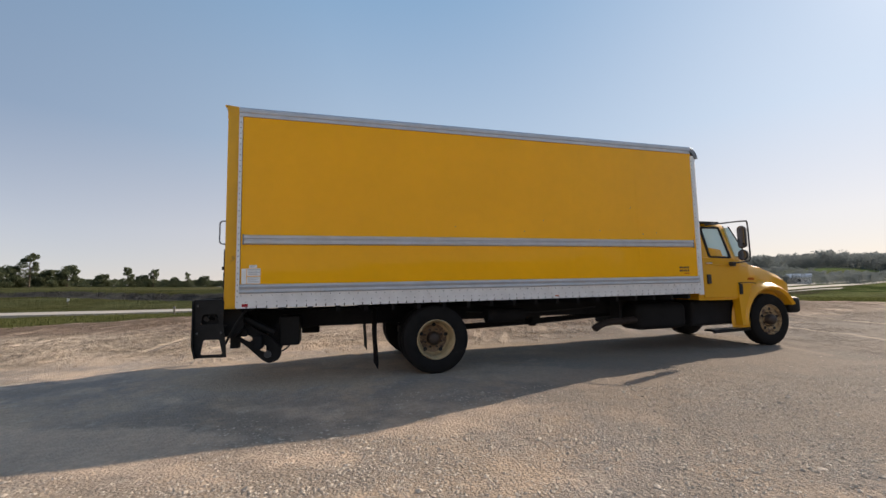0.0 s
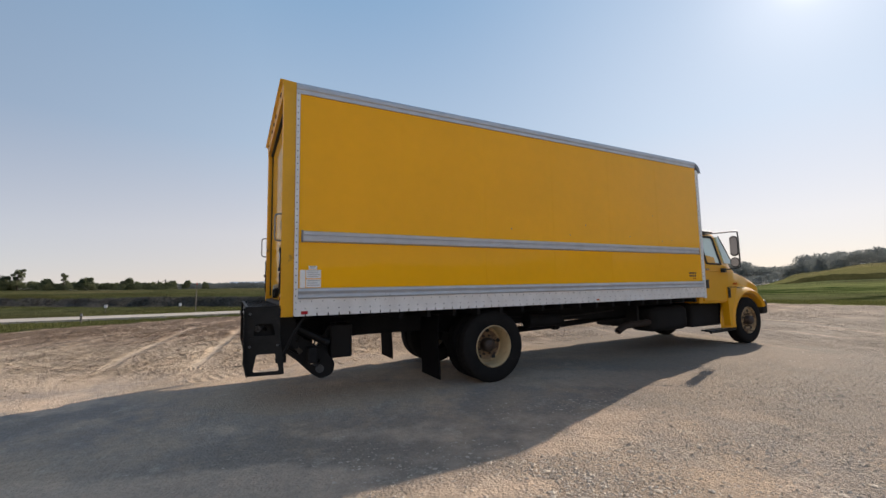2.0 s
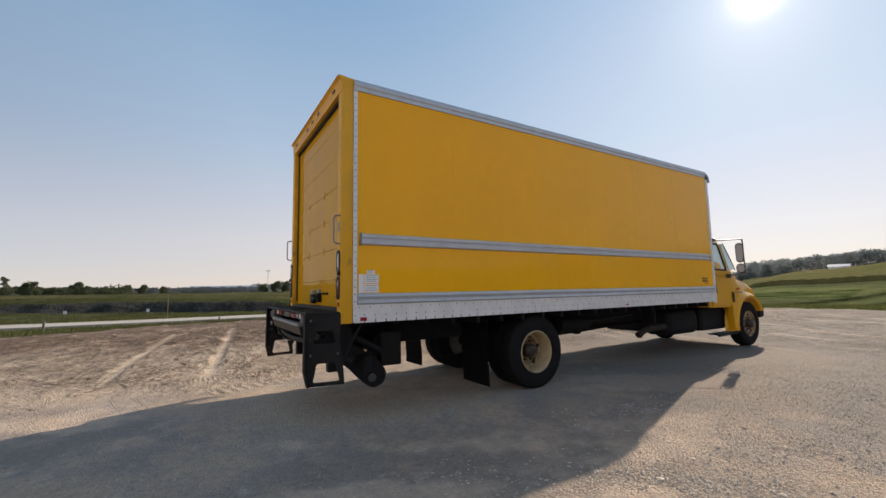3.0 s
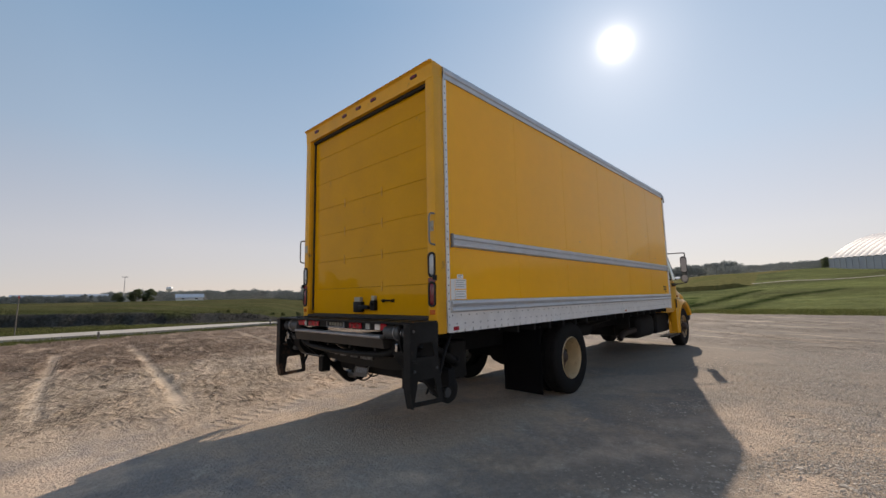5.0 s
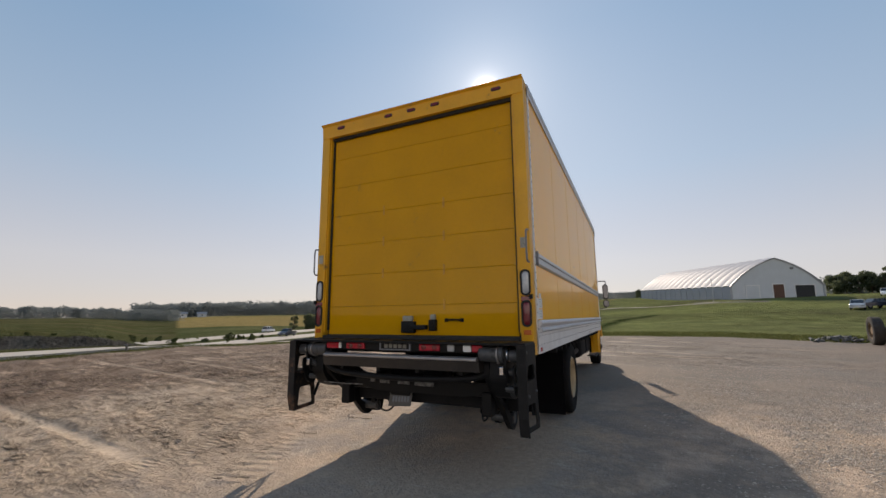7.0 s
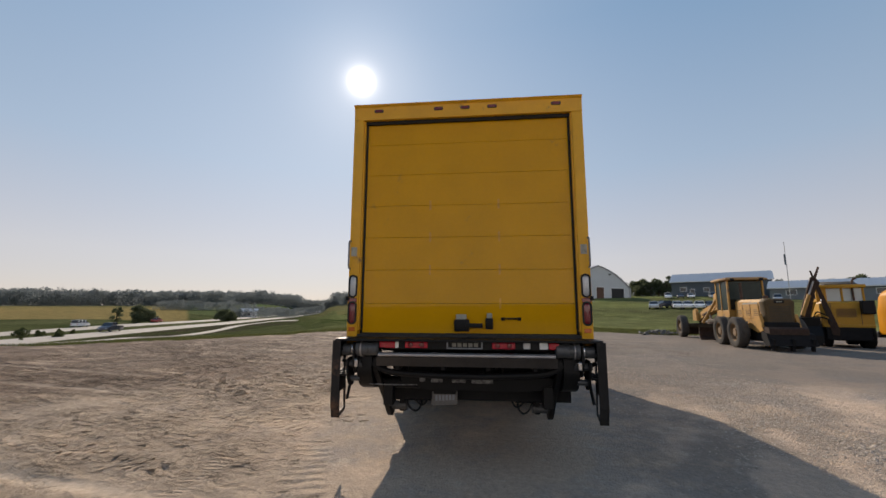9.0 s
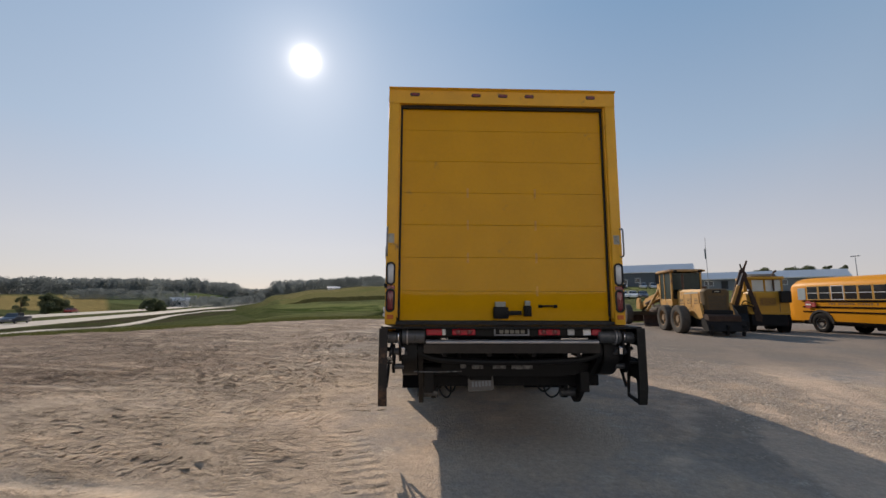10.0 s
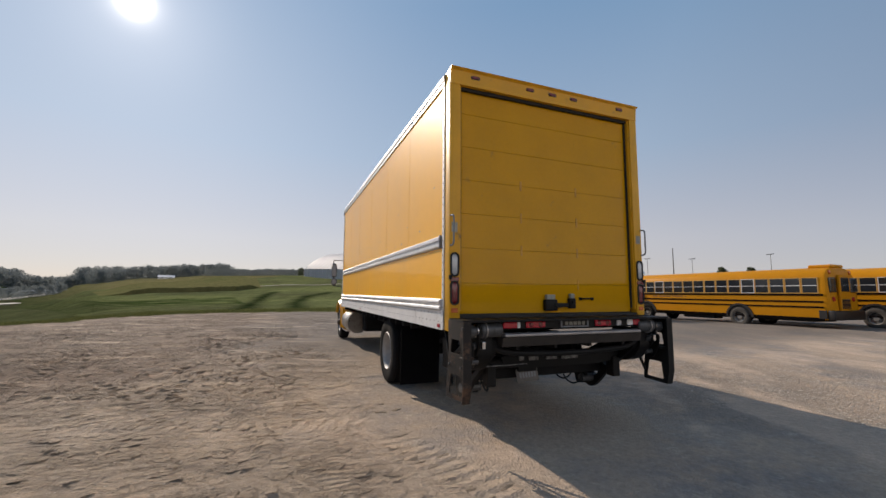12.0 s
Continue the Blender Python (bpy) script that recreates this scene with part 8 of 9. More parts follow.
def fabric_barn():
    """x along the ridge away from the near gable, y across."""
    barn = thing("barn", "long white fabric-roofed arch barn on a grassy rise", "barn")
    L, hw, wall, top = 69.0, 11.3, 3.2, 10.6
    bays = 16
    arch = []
    for i in range(17):
        a = math.pi * i / 16
        y = -hw * math.cos(a)
        u = abs(math.cos(a))
        z = wall + (top - wall) * (0.5 * (1 - u ** 2.4) + 0.5 * (1 - u))
        arch.append((y, z))
    for b in range(bays):
        bm = B()
        x0, x1 = b * L / bays, (b + 1) * L / bays
        secs = []
        for k in range(5):
            f = k / 4
            swell = 0.26 * math.sin(math.pi * f)
            secs.append([(x0 + (x1 - x0) * f, y * (1 + swell / hw), z + swell) for y, z in arch] + [(x0 + (x1 - x0) * f, y * 0.985, z - 0.3) for y, z in arch[::-1]])
        loft(bm, secs)
        part("roof_bay", bm, FABRIC, barn, smooth=True)
    for s in (1, -1):
        bm = B()
        box(bm, 0, L, *sorted((s * (hw - 0.35), s * hw)), -1.5, wall)
        part("side_wall", bm, FABRIC, barn, "white fabric side wall")
        for b in range(bays + 1):
            bm = B()
            x = min(b * L / bays, L - 0.2)
            box(bm, x, x + 0.22, *sorted((s * hw, s * (hw + 0.14))), -1.5, wall)
            part("wall_rib", bm, FABRIC, barn)
    for x, d in ((0.0, 0.25), (L - 0.25, L)):
        bm = B()
        prism(bm, [(y * 0.985, z - 0.1) for y, z in arch] + [(hw * 0.985, -1.5), (-hw * 0.985, -1.5)], "x", x + 0.15, d + 0.15 if x == 0 else d)
        part("gable_wall", bm, BARN_WALL, barn)
    bm = B()
    secs = [[(x, y * f, z * (1 if f == 1 else 1) + (0.12 if f > 1 else 0)) for x, f in ((-0.12, 1.0), (-0.12, 1.012), (0.3, 1.012), (0.3, 1.0))] for y, z in arch]
    loft(bm, secs)
    part("gable_trim", bm, GREY_CAP, barn)
    for y0, y1, z1, mat, nm in ((-1.7, 0.9, 3.6, BARN_DOOR, "large_door"), (-8.9, -4.4, 3.3, DARK_HOLE, "open_bay"), (4.4, 7.4, 3.3, BARN_WALL, "roller_door")):
        bm = B()
        framed(bm, rect(y0 - 0.25, y1 + 0.25, -0.4, z1 + 0.25), rect(y0, y1, -0.4, z1), "x", 0.02, 0.2)
        dr = part(nm, bm, TRIM_WHITE, barn)
        bm = B()
        box(bm, 0.08, 0.16, y0, y1, -0.4, z1)
        part("door_leaf", bm, mat, dr)
    bm = B()
    box(bm, -0.05, 0.2, -4.4, -3.6, 7.5, 8.1, 0.05)
    part("vent", bm, GREY_CAP, barn)
    return barn


barn = fabric_barn()
gx, gy, gz = place(-14.9, 138)
barn.matrix_basis = pose(gx, gy, gz - 0.1, 0, -2.6, 17.2)


def shed(label, length, depth, eave, ridge, wall_mat, bays):
    """Front along x, facing -y; the roof slopes up to the back."""
    s = thing("shed", label, "shed", "sheds behind the lot")
    for y0, y1 in ((0, 0.3), (depth - 0.3, depth)):
        bm = B()
        box(bm, 0, length, y0, y1, -2, eave)
        part("wall", bm, wall_mat, s)
    for x in (0, length - 0.3):
        bm = B()
        prism(bm, [(0.3, -2), (depth - 0.3, -2), (depth - 0.3, eave), (depth / 2, ridge - 0.15), (0.3, eave)], "x", x, x + 0.3)
        part("end_wall", bm, wall_mat, s)
    for a, b, za, zb in ((-0.6, depth / 2, eave - 0.1, ridge), (depth / 2, depth + 0.6, ridge, eave - 0.1)):
        bm = B()
        n = int(length)
        for i in range(n):
            x0, x1 = -0.5 + i * (length + 1) / n, -0.5 + (i + 1) * (length + 1) / n
            prism(bm, [(a, za), (b, zb), (b, zb + 0.12), (a, za + 0.12)], "x", x0, x1 - 0.12)
            prism(bm, [(a, za + 0.12), (b, zb + 0.12), (b, zb + 0.18), (a, za + 0.18)], "x", x1 - 0.14, x1)
        tagged(part("roof", bm, PALE_ROOF, s, "pale ribbed steel roof"), kind="stuff")
    bm = B()
    box(bm, -0.5, length + 0.5, -0.75, -0.55, eave - 0.25, eave + 0.02)
    part("gutter", bm, TRIM_WHITE, s)
    for x0, x1, z0, z1, mat, nm in bays:
        bm = B()
        framed(bm, rect(x0 - 0.12, x1 + 0.12, z0 - 0.12, z1 + 0.12), rect(x0, x1, z0, z1), "y", -0.1, 0.05)
        o = part(nm, bm, TRIM_WHITE if mat is not DARK_HOLE else SLATE_WALL, s)
        bm = B()
        box(bm, x0, x1, -0.06, -0.02, z0, z1)
        part("pane" if nm == "window" else "door_leaf", bm, mat, o)
    return s


def seat_shed(ob, bearing, r, turn, lift=0.0):
    x, y, z = place(bearing, r)
    ob.matrix_basis = pose(x, y, z + lift, 0, 0, turn)


seat_shed(shed("blue-grey steel shed with a pale ribbed roof", 26, 14, 4.7, 7.6, SLATE_WALL,
               [(2.5, 4.2, 1.6, 2.8, DARK_GLASS, "window"), (5.2, 6.4, 0, 2.2, DARK_GLASS, "door"), (9.0, 10.4, 1.4, 2.6, DARK_GLASS, "window"), (15.0, 20.0, 0, 4.0, DARK_HOLE, "bay_door"), (21.5, 22.8, 1.4, 2.6, DARK_GLASS, "window")]),
          -23.4, 152, 239)
seat_shed(shed("long low grey steel shed with a pale roof", 34, 10, 2.9, 4.9, GREY_CLAD,
               [(3.5, 5.5, 1.0, 2.2, DARK_GLASS, "window"), (7.5, 9.0, 0, 2.2, DARK_HOLE, "door"), (12.0, 14.0, 1.0, 2.2, DARK_GLASS, "window"), (20.0, 22.0, 1.0, 2.2, DARK_GLASS, "window"), (27.0, 29.0, 1.0, 2.2, DARK_GLASS, "window")]),
          -32.9, 140, 232)


def pole(name, label, bearing, r, top_deg, width, mat, head=None):
    x, y, z = place(bearing, r)
    zt = EYE_Z + r * math.tan(radians(top_deg))
    p = thing(name, label, "pole", m=pose(x, y, z))
    bm = B()
    cyl(bm, (0, 0, -0.5), (0, 0, zt - z), width, width * 0.6, 8)
    part("mast", bm, mat, p)
    if head == "lamp":
        bm = B()
        box(bm, -1.1, 1.1, -0.25, 0.25, zt - z - 0.1, zt - z + 0.15, 0.05)
        part("lamp_head", bm, GREY_CAP, p)
    if head == "flag":
        bm = B()
        loft(bm, [[(0.05, 0, h), (0.35 + 0.1 * math.sin(h * 3), 0.08, h), (0.3, 0.16, h), (0.05, 0.05, h)] for h in ((zt - z) * 0.62, (zt - z) * 0.68, (zt - z) * 0.74, (zt - z) * 0.8)])
        part("furled_flag", bm, SLATE_WALL, p)
    if head == "tank":
        bm = B()
        lathe(bm, [(0.5, -4), (3.2, -2.2), (4.0, 0), (3.0, 2.2), (0.1, 3)], (0, 0, zt - z), 20, "z")
        part("tank", bm, TRIM_WHITE, p, smooth=True)
    if head == "wire":
        bm = B()
        box(bm, -1.2, 1.2, -0.08, 0.08, zt - z - 0.9, zt - z - 0.7)
        part("cross_arm", bm, POLE, p)
    return p


pole("flagpole", "tall thin flagpole with a furled flag", -34.6, 118, 7.7, 0.09, GALV, "flag")
pole("street_lamp", "tall yard lamp behind the buses", -47.4, 150, 4.6, 0.13, GALV, "lamp")
pole("utility_pole", "bare wooden utility pole behind the buses", -50.2, 130, 5.9, 0.17, POLE)
pole("street_lamp", "tall yard lamp behind the buses", -52.4, 160, 4.4, 0.13, GALV, "lamp")
pole("street_lamp", "tall yard lamp behind the buses", -60.0, 165, 4.6, 0.13, GALV, "lamp")
pole("street_lamp", "tall lamp mast beside far trees", 81.3, 230, 2.9, 0.16, GALV, "lamp")
pole("water_tower", "distant white water tower on a thin stem", 77.2, 620, 1.55, 0.7, TRIM_WHITE, "tank")
pole("utility_pole", "distant wooden utility pole beyond the field", 97.5, 200, 1.25, 0.3, POLE, "wire")
pole("utility_pole", "distant wooden utility pole beyond the field", 96.8, 200, 1.35, 0.3, POLE, "wire")
pole("street_lamp", "thin pole by the barn's side", -9.0, 125, 4.3, 0.07, GALV)


# far houses and sheds that peep out of the trees
def far_house(label, bearing, r, w, h, wall_mat, roof_mat):
    x, y, z = place(bearing, r)
    o = thing("house", label, "house", "far buildings", m=pose(x, y, z, 0, 0, bearing + 90))
    bm = B()
    box(bm, -w / 2, w / 2, -3, 3, -1, h)
    part("wall", bm, wall_mat, o)
    bm = B()
    prism(bm, [(-3.6, h - 0.1), (0, h + 1.8), (3.6, h - 0.1)], "x", -w / 2 - 0.4, w / 2 + 0.4)
    part("roof", bm, roof_mat, o)
    for i in range(max(1, int(w / 5))):
        bm = B()
        xx = -w / 2 + (i + 0.5) * w / max(1, int(w / 5))
        box(bm, xx - 0.6, xx + 0.6, -3.06, -2.98, h * 0.4, h * 0.75)
        box(bm, xx - 0.6, xx + 0.6, 2.98, 3.06, h * 0.4, h * 0.75)
        part("window", bm, DARK_GLASS, o)
    return o


far_house("long low white building beyond the field", 84.5, 240, 15, 1.8, TRIM_WHITE, PALE_ROOF)
far_house("long low white building beyond the field", 88.0, 250, 18, 1.8, TRIM_WHITE, PALE_ROOF)
far_house("white-roofed shed among far trees", 75.0, 250, 12, 1.5, TRIM_WHITE, PALE_ROOF)
far_house("white house among far trees", 57.5, 420, 7, 3, TRIM_WHITE, GREY_CAP)
far_house("pale house among far trees", 55.5, 420, 7, 2.6, BARN_WALL, GREY_CAP)
far_house("long white roof across the valley", 24.0, 440, 20, 1.4, TRIM_WHITE, PALE_ROOF)
far_house("long white roof across the valley", 13.5, 430, 12, 1.2, TRIM_WHITE, PALE_ROOF)
far_house("white shed beside the highway", 31.5, 270, 9, 3.5, TRIM_WHITE, PALE_ROOF)


# ---- marker posts along the road ----
def marker_post(x, y, h, label):
    p = thing("marker_post", label, "post", "marker posts along the road", m=pose(x, y, land(x, y)))
    bm = B()
    box(bm, -0.035, 0.035, -0.035, 0.035, -0.2, h, 0.01)
    part("post", bm, POLE, p)
    bm = B()
    box(bm, -0.038, 0.038, -0.039, 0.039, h * 0.78, h * 0.9)
    part("band", bm, GREY_CAP, p)


for x, y, h in ((-6.6, 18.8, 0.5), (-0.2, 19.6, 0.3), (7.5, 20.7, 0.35)):
    marker_post(x, y, h, "short dark wooden marker post in the verge")


def stake(bearing, r, h, mat, label):
    x, y, z = place(bearing, r)
    p = thing("stake", label, "stake", m=pose(x, y, z))
    bm = B()
    box(bm, -0.015, 0.015, -0.012, 0.012, -0.2, h, 0.003)
    part("stick", bm, POLE, p)
    bm = B()
    box(bm, -0.08, 0.08, -0.02, 0.02, h - 0.2, h, 0.006)
    part("flag_board", bm, mat, p)


stake(115.2, 37, 0.5, TRIM_WHITE, "small white survey marker in the grass")
stake(99.8, 29, 0.5, TRIM_WHITE, "small white survey marker in the grass")
stake(91.8, 29, 0.45, TRIM_WHITE, "small white survey marker in the grass")


def tall_stake():
    x, y = -2.6, 23.9
    p = thing("tall_stake", "tall thin wooden stake with a faded red tip", "stake", m=pose(x, y, land(x, y)))
    bm = B()
    tube(bm, [(0, 0, -0.2), (0.01, 0, 0.9), (0.03, 0.01, 1.85)], 0.022, 7)
    part("stick", bm, POLE, p)
    bm = B()
    box(bm, 0.0, 0.06, -0.02, 0.03, 1.72, 1.85, 0.005)
    part("cap", bm, STOP_RED, p, "faded red tip")


tall_stake()

# rubble heap by the grass
def rubble():
    o = thing("rubble_heap", "grey heap of broken concrete at the grass edge", "rubble", m=pose(*place(-20.3, 30.5)))
    rng = random.Random(4)
    for i in range(26):
        bm = B()
        s = rng.uniform(0.07, 0.18)
        box(bm, -s, s, -s * rng.uniform(0.5, 1), s * rng.uniform(0.5, 1), -s * 0.5, s * 0.5, s * 0.12, 1)
        for v in bm.verts:
            v.co += Vector((rng.uniform(-1, 1), rng.uniform(-1, 1), rng.uniform(-1, 1))) * s * 0.14
        d = rng.gauss(0, 0.75)
        ob = part("concrete_lump", bm, RUBBLE, o)
        ob.matrix_basis = pose(rng.gauss(0, 0.5), d, 0.06 + max(0, 0.28 - 0.2 * abs(d)) * rng.random(), rng.uniform(-30, 30), rng.uniform(-30, 30), rng.uniform(0, 360))


RUBBLE = material("broken_concrete", (0.14, 0.14, 0.13), 0.9, 0.0, 0.2, 3.0, 0.01, 20)
rubble()


# ---- trees ----
def leaf_material(name, dark, light, through_light=0.3):
    m = bpy.data.materials.new(name)
    m.use_nodes = True
    n, k = m.node_tree.nodes, m.node_tree.links
    geo = n.new("ShaderNodeNewGeometry")
    ramp = n.new("ShaderNodeValToRGB")
    ramp.color_ramp.elements[0].color, ramp.color_ramp.elements[1].color = (*dark, 1), (*light, 1)
    k.new(geo.outputs["Random Per Island"], ramp.inputs["Fac"])
    p = n["Principled BSDF"]
    k.new(ramp.outputs["Color"], p.inputs["Base Color"])
    p.inputs["Roughness"].default_value = 0.7
    p.inputs["Specular IOR Level"].default_value = 0.15
    glow = n.new("ShaderNodeBsdfTranslucent")
    k.new(ramp.outputs["Color"], glow.inputs["Color"])
    both_ = n.new("ShaderNodeMixShader")
    both_.inputs[0].default_value = through_light
    k.new(p.outputs[0], both_.inputs[1]), k.new(glow.outputs[0], both_.inputs[2])
    k.new(both_.outputs[0], n["Material Output"].inputs["Surface"])
    return m


# green lightened for the thin haze before the field trees
LEAF = leaf_material("leaves", (0.1, 0.12, 0.065), (0.17, 0.19, 0.11), 0.55)
# blue-grey and pale: the aerial haze over far woods is painted into the leaves
HAZED_LEAF = leaf_material("hazed_far_leaves", (0.19, 0.215, 0.215), (0.215, 0.24, 0.24), 0.5)
SCRUB_LEAF = leaf_material("scrub_leaves", (0.05, 0.068, 0.026), (0.11, 0.125, 0.052), 0.4)
BARK = material("bark", (0.1, 0.075, 0.055), 0.9, 0.0, 0.25, 6.0, 0.01, 20)


def leaf_cloud(rng, centres, radii, count, size, calm=0.0):
    """Small leaf sprays, bent quads, through lobes of a crown."""
    pick = rng.integers(0, len(centres), count)
    d = rng.normal(size=(count, 3))
    d /= np.linalg.norm(d, axis=1)[:, None]
    r = rng.uniform(0.35, 1.0, count) ** 0.6
    p = centres[pick] + d * r[:, None] * radii[pick]
    u = rng.normal(size=(count, 3))
    u /= np.linalg.norm(u, axis=1)[:, None]
    if calm:
        up = u + np.array((0, 0, calm))
        u = np.cross(up, rng.normal(size=(count, 3)))
        u /= np.linalg.norm(u, axis=1)[:, None]
        w = np.cross(up, u)
    else:
        w = np.cross(u, rng.normal(size=(count, 3)))
    w /= np.linalg.norm(w, axis=1)[:, None]
    s = size * rng.uniform(0.6, 1.4, count)[:, None]
    n = np.cross(u, w)
    v = np.stack([p - u * s, p + w * s * 0.6 + n * s * 0.2, p + u * s, p - w * s * 0.6 + n * s * 0.2], 1).reshape(-1, 3)
    f = np.arange(count * 4).reshape(-1, 4)
    return v, f


def cloud_mesh(name, v, f, mat):
    me = bpy.data.meshes.new(name)
    me.from_pydata(v.tolist(), [], f.tolist())
    me.materials.append(mat)
    return new(name, me)


def tree(height, spread, seed, label, tall=1.0):
    rng = np.random.default_rng(seed)
    t = thing("tree", label, "tree", "trees along the field")
    bm = B()
    secs = soft_path([(0, 0, -0.3), (0.05 * spread, 0.03, height * 0.3), (-0.03 * spread, 0.06 * spread, height * 0.62), (0.02, 0, height * 0.88)], 4)
    rings = [ring(bm, p, Vector((1, 0, 0)), Vector((0, 1, 0)), height * 0.026 * (1 - 0.85 * i / len(secs)), 8) for i, p in enumerate(secs)]
    for a, b in zip(rings, rings[1:]):
        bridge(bm, a, b)
    centres, radii = [], []
    for i in range(14):
        a, h = rng.uniform(0, 6.28), 0.1 + 0.82 * (i + rng.uniform(0, 1)) / 14
        reach = spread * rng.uniform(0.25, 0.75) * (1.1 - 0.9 * abs(h - 0.4))
        base, tip = Vector((0, 0, height * h * 0.7)), Vector((reach * math.cos(a), reach * math.sin(a), height * h))
        tube(bm, soft_path([base, (base + tip) / 2 + Vector((0, 0, 0.04 * height)), tip], 3), height * 0.007, 5)
        centres.append(tip), radii.append(np.array((1, 1, 0.75)) * spread * rng.uniform(0.3, 0.55) * (1.1 - 0.5 * h))
    centres.append(Vector((0, 0, height * 0.8))), radii.append(np.array((1, 1, 0.9)) * spread * 0.42)
    part("trunk", bm, BARK, t, smooth=True)
    v, f = leaf_cloud(rng, np.array(centres), np.array(radii), 4200, spread * 0.06)
    cloud_mesh("crown", v, f, LEAF).parent = t
    return t


protos = [tree(6.6, 1.9, 1, "tall slender tree at the field's edge"), tree(4.3, 2.6, 2, "broad low tree at the field's edge"), tree(5.2, 1.8, 3, "leafy tree at the field's edge"), tree(3.2, 2.2, 4, "bushy low tree at the field's edge")]


def plant(i, bearing, r, turn, size=1.0, first=[True] * 4):
    x, y, z = place(bearing, r)
    m = pose(x, y, z, 0, 0, turn) @ Matrix.Scale(size, 4)
    if first[i]:
        first[i] = False
        protos[i].matrix_basis = m
        return
    copy_thing(protos[i], Matrix()).matrix_basis = m


for i, bearing, r, turn, size in ((0, 119.6, 135, 0, 1.0), (1, 116.7, 138, 40, 0.95), (3, 121.2, 135, 90, 1.2), (3, 118.3, 137, 10, 1.0), (2, 111.4, 136, 0, 0.85), (3, 113.8, 140, 55, 0.8),
                                  (2, 109.0, 138, 130, 0.8), (3, 110.1, 138, 77, 0.8), (1, 122.5, 136, 200, 1.0), (0, 105.6, 142, 70, 0.55), (3, 103.8, 142, 33, 0.8), (3, 106.9, 142, 121, 0.7), (1, 100.2, 150, 5, 0.6),
                                  (1, 80.2, 205, 11, 1.15), (1, 78.9, 208, 95, 1.2), (3, 81.8, 204, 60, 1.1), (3, 96.0, 160, 0, 0.9), (1, 94.5, 165, 70, 0.7), (3, 92.6, 170, 140, 0.8),
                                  (2, 44.9, 165, 15, 1.05), (1, 42.9, 166, 100, 1.35), (3, 41.9, 168, 40, 1.3), (3, 34.6, 190, 0, 1.5), (3, 33.6, 192, 70, 1.3),
                                  (1, -20.2, 172, 0, 1.5), (2, -21.1, 170, 60, 1.15), (1, -22.0, 171, 130, 1.45), (2, -22.9, 170, 10, 1.2), (1, -19.4, 174, 80, 1.3),
                                  (0, -23.4, 172, 0, 1.2), (1, -44.0, 182, 30, 1.6), (2, -45.2, 184, 0, 1.4), (0, -46.6, 184, 90, 1.05), (3, -42.6, 180, 30, 2.1), (1, -40.2, 184, 0, 1.6), (2, -39.3, 186, 50, 1.3), (3, -55.4, 178, 12, 1.0), (3, -58.2, 178, 52, 0.8), (1, -1.0, 212, 40, 0.9)):
    plant(i, bearing, r, turn, size * (1.35 if bearing > 99 else 1.0))


# woods and hedges, too many to count
def woods(name, label, b0, b1, r, height, gap, rows, seed, spray=40, size=0.044, mat=None):
    rng = np.random.default_rng(seed)
    vs, fs, n = [], [], 0
    for k in range(rows):
        rr = r * (1 + 0.022 * k)
        for b in np.arange(b0, b1, math.degrees(gap / rr)):
            bb = b + rng.uniform(-0.5, 0.5) * math.degrees(gap / rr)
            wide = 0.015 if gap < 3.4 or height > 3 else 0.12
            x, y, z = place(bb, rr * rng.uniform(1 - wide, 1 + wide))
            wave = 0.85 + 0.25 * noise.noise(Vector((bb * 0.55, k * 3.1, seed)))
            h = height * wave * (rng.uniform(0.9, 1.06) if gap < 3.4 or height > 3 else rng.uniform(0.25, 1.35))
            c = np.array([(x + rng.normal(0, h * 0.16), y + rng.normal(0, h * 0.16), z + h * f) for f in (0.12, 0.4, 0.62, 0.8)])
            rad = np.array([(s, s, s * 0.8) for s in (h * 0.5, h * 0.48, h * 0.36, h * 0.22)])
            v, f = leaf_cloud(rng, c, rad, int(spray * 5), h * size)
            vs.append(v), fs.append(f + n)
            n += len(v)
    o = cloud_mesh(name, np.concatenate(vs), np.concatenate(fs), mat or HAZED_LEAF)
    return tagged(o, label, "woods", kind="stuff")


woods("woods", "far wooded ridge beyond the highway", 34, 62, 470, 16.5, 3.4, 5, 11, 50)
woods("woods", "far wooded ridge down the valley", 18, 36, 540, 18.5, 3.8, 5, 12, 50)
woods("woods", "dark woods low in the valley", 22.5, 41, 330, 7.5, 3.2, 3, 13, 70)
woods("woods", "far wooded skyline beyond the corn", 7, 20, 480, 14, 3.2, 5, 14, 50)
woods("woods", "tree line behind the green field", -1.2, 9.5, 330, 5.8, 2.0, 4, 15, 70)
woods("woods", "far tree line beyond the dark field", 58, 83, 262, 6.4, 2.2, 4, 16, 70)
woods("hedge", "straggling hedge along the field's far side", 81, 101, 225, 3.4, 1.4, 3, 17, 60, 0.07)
woods("hedge", "low hedge at the field's end", 96, 126, 148, 2.7, 1.1, 3, 18, 60, 0.07, LEAF)
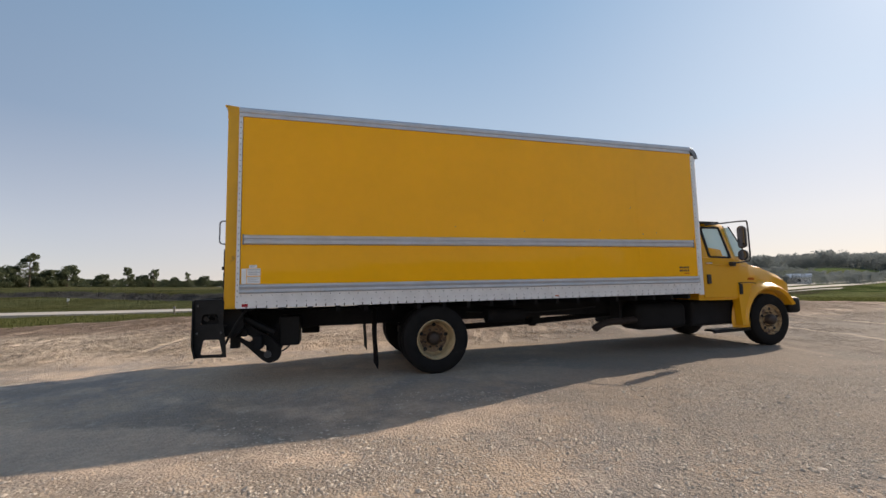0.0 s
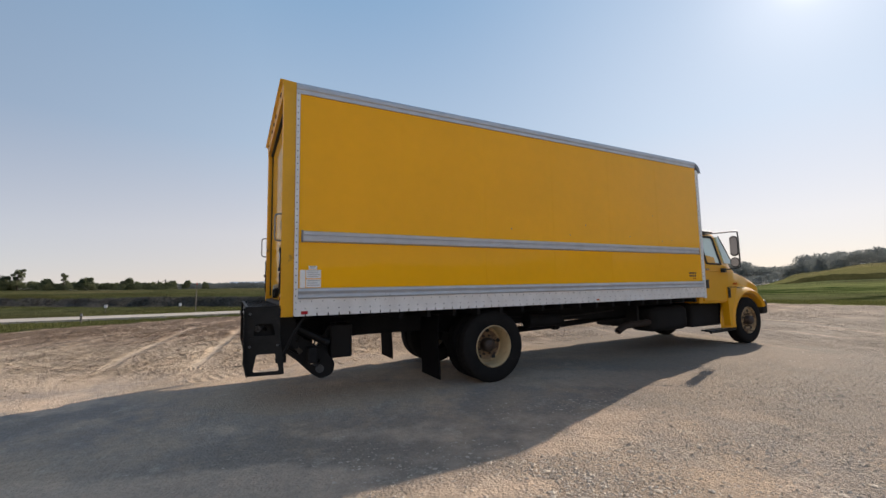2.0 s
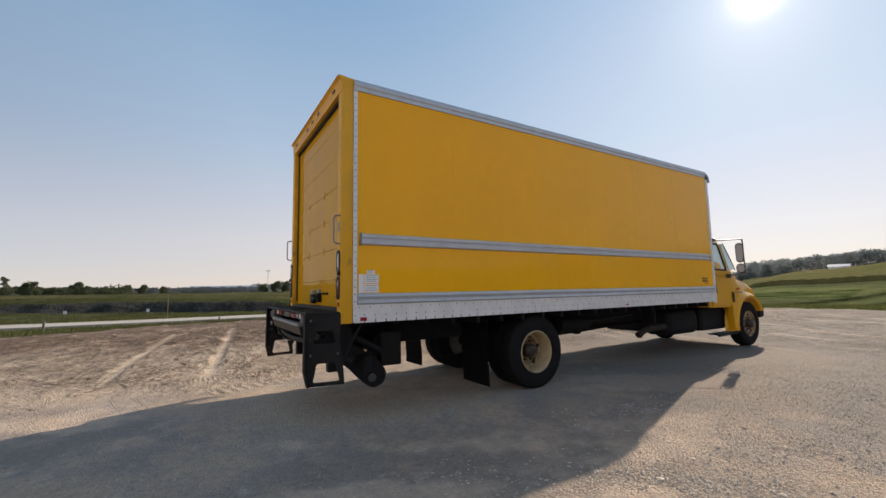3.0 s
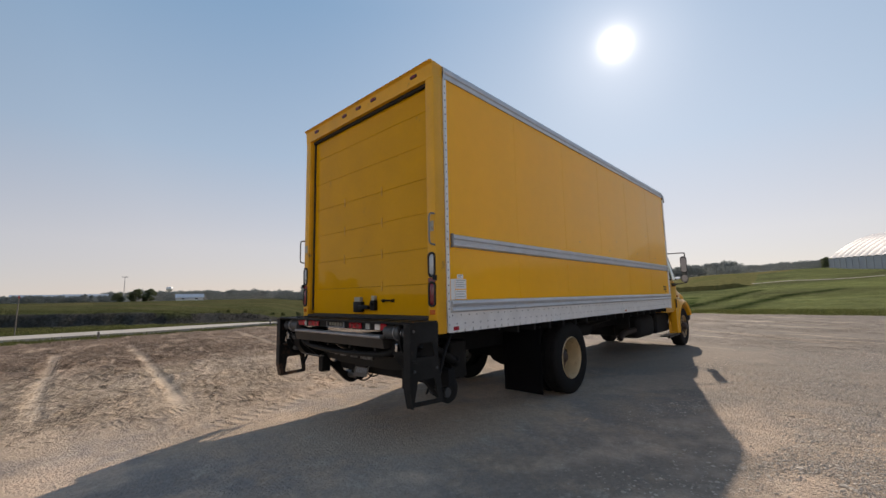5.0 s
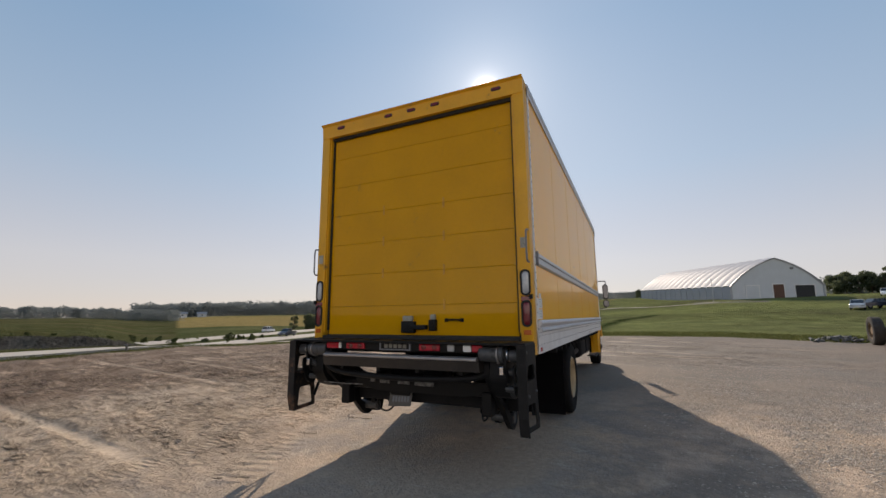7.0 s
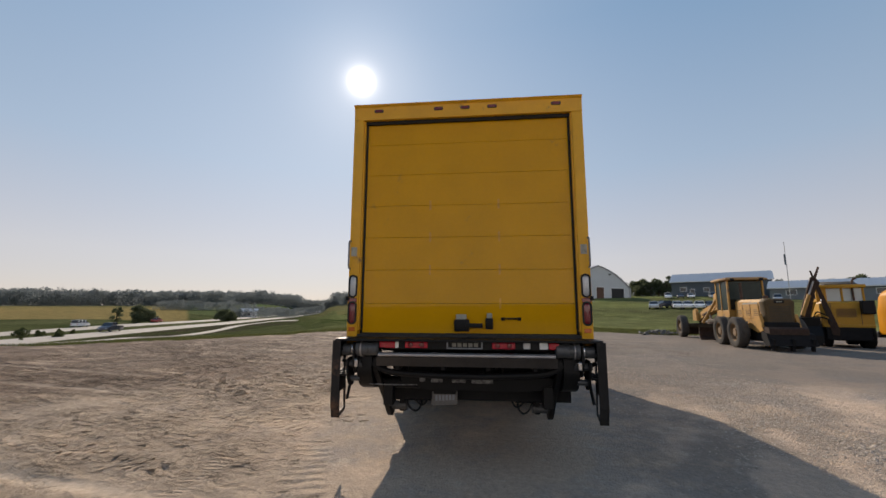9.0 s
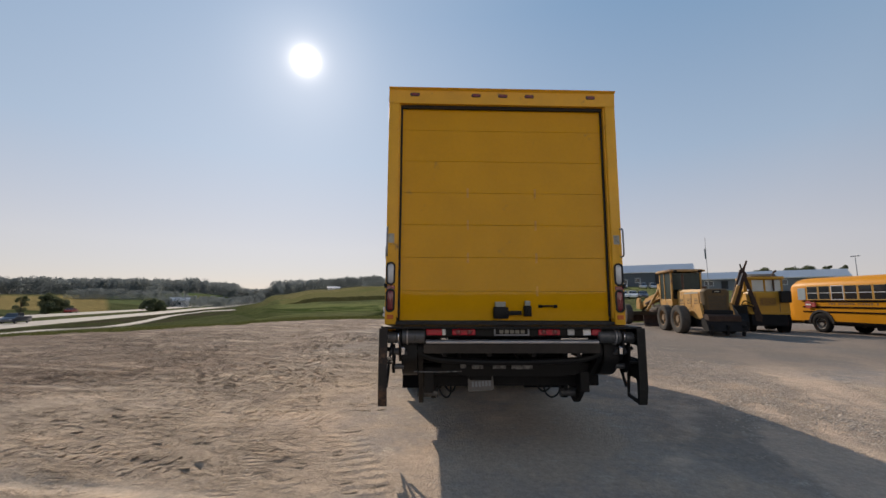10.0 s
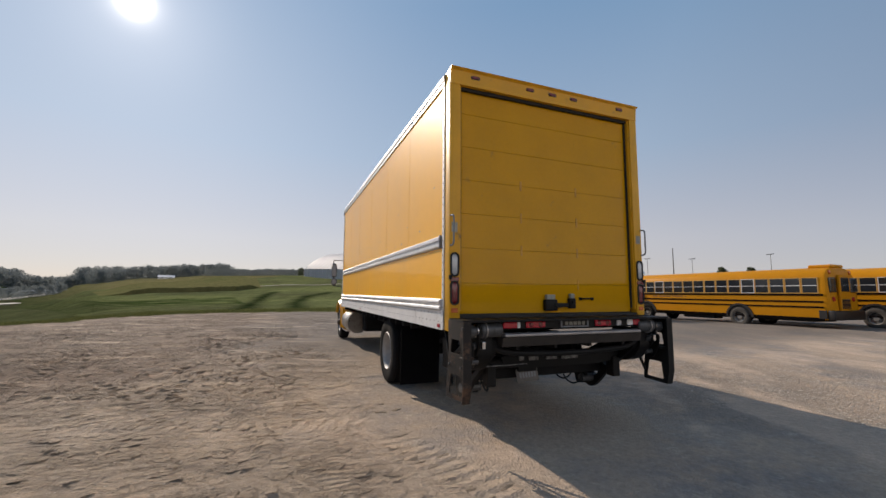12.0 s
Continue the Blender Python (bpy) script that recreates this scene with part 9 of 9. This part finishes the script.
woods("hedge", "scrub on the rise behind the buses", -75, -41, 176, 1.3, 1.1, 3, 19, 50, 0.07, SCRUB_LEAF)
woods("hedge", "scattered bushes in rough grass", 50, 74, 92, 1.2, 4.2, 5, 20, 60, 0.11, SCRUB_LEAF)
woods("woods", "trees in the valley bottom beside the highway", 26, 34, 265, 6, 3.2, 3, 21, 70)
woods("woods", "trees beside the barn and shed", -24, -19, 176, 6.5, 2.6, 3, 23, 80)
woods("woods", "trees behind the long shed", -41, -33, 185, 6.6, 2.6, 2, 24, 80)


# rough grass along the lot's edge and the road
def tufts(name, label, spots, height, mat, seed):
    rng = np.random.default_rng(seed)
    vs, fs, n = [], [], 0
    for x, y in spots:
        z = land(x, y)
        for k in range(7):
            a, lean = rng.uniform(0, 6.28), rng.uniform(0.1, 0.5)
            h = height * rng.uniform(0.5, 1.3)
            px, py = x + rng.normal(0, 0.1), y + rng.normal(0, 0.1)
            c, s = math.cos(a), math.sin(a)
            w = 0.012 + 0.012 * rng.random()
            vs += [(px - s * w, py + c * w, z - 0.04), (px + s * w, py - c * w, z - 0.04), (px + c * lean * h * 0.5, py + s * lean * h * 0.5, z + h * 0.65), (px + c * lean * h, py + s * lean * h, z + h)]
            fs += [(n, n + 1, n + 2), (n, n + 2, n + 3)]
            n += 4
    me = bpy.data.meshes.new(name)
    me.from_pydata(vs, [], fs)
    me.materials.append(mat)
    return tagged(new(name, me), label, "grass", kind="stuff")


def verge_spots(seed, count):
    rng = random.Random(seed)
    spots = []
    while len(spots) < count:
        x, y = rng.uniform(-22, 30), rng.uniform(8, 27)
        d = edge_distance(x, y, LOT)
        if -7 < d < 0.3 and path_distance(x, y, ROAD) > 1.8:
            spots.append((x, y))
    while len(spots) < count * 1.6:
        x, y = rng.uniform(20, 36), rng.uniform(-16, 13)
        if -6 < edge_distance(x, y, LOT) < 0.2:
            spots.append((x, y))
    return spots


BLADE = leaf_material("grass_blades", (0.06, 0.075, 0.02), (0.19, 0.19, 0.07))
tufts("grass", "rough green grass tufts along the verge", verge_spots(1, 6000), 0.14, BLADE, 31)
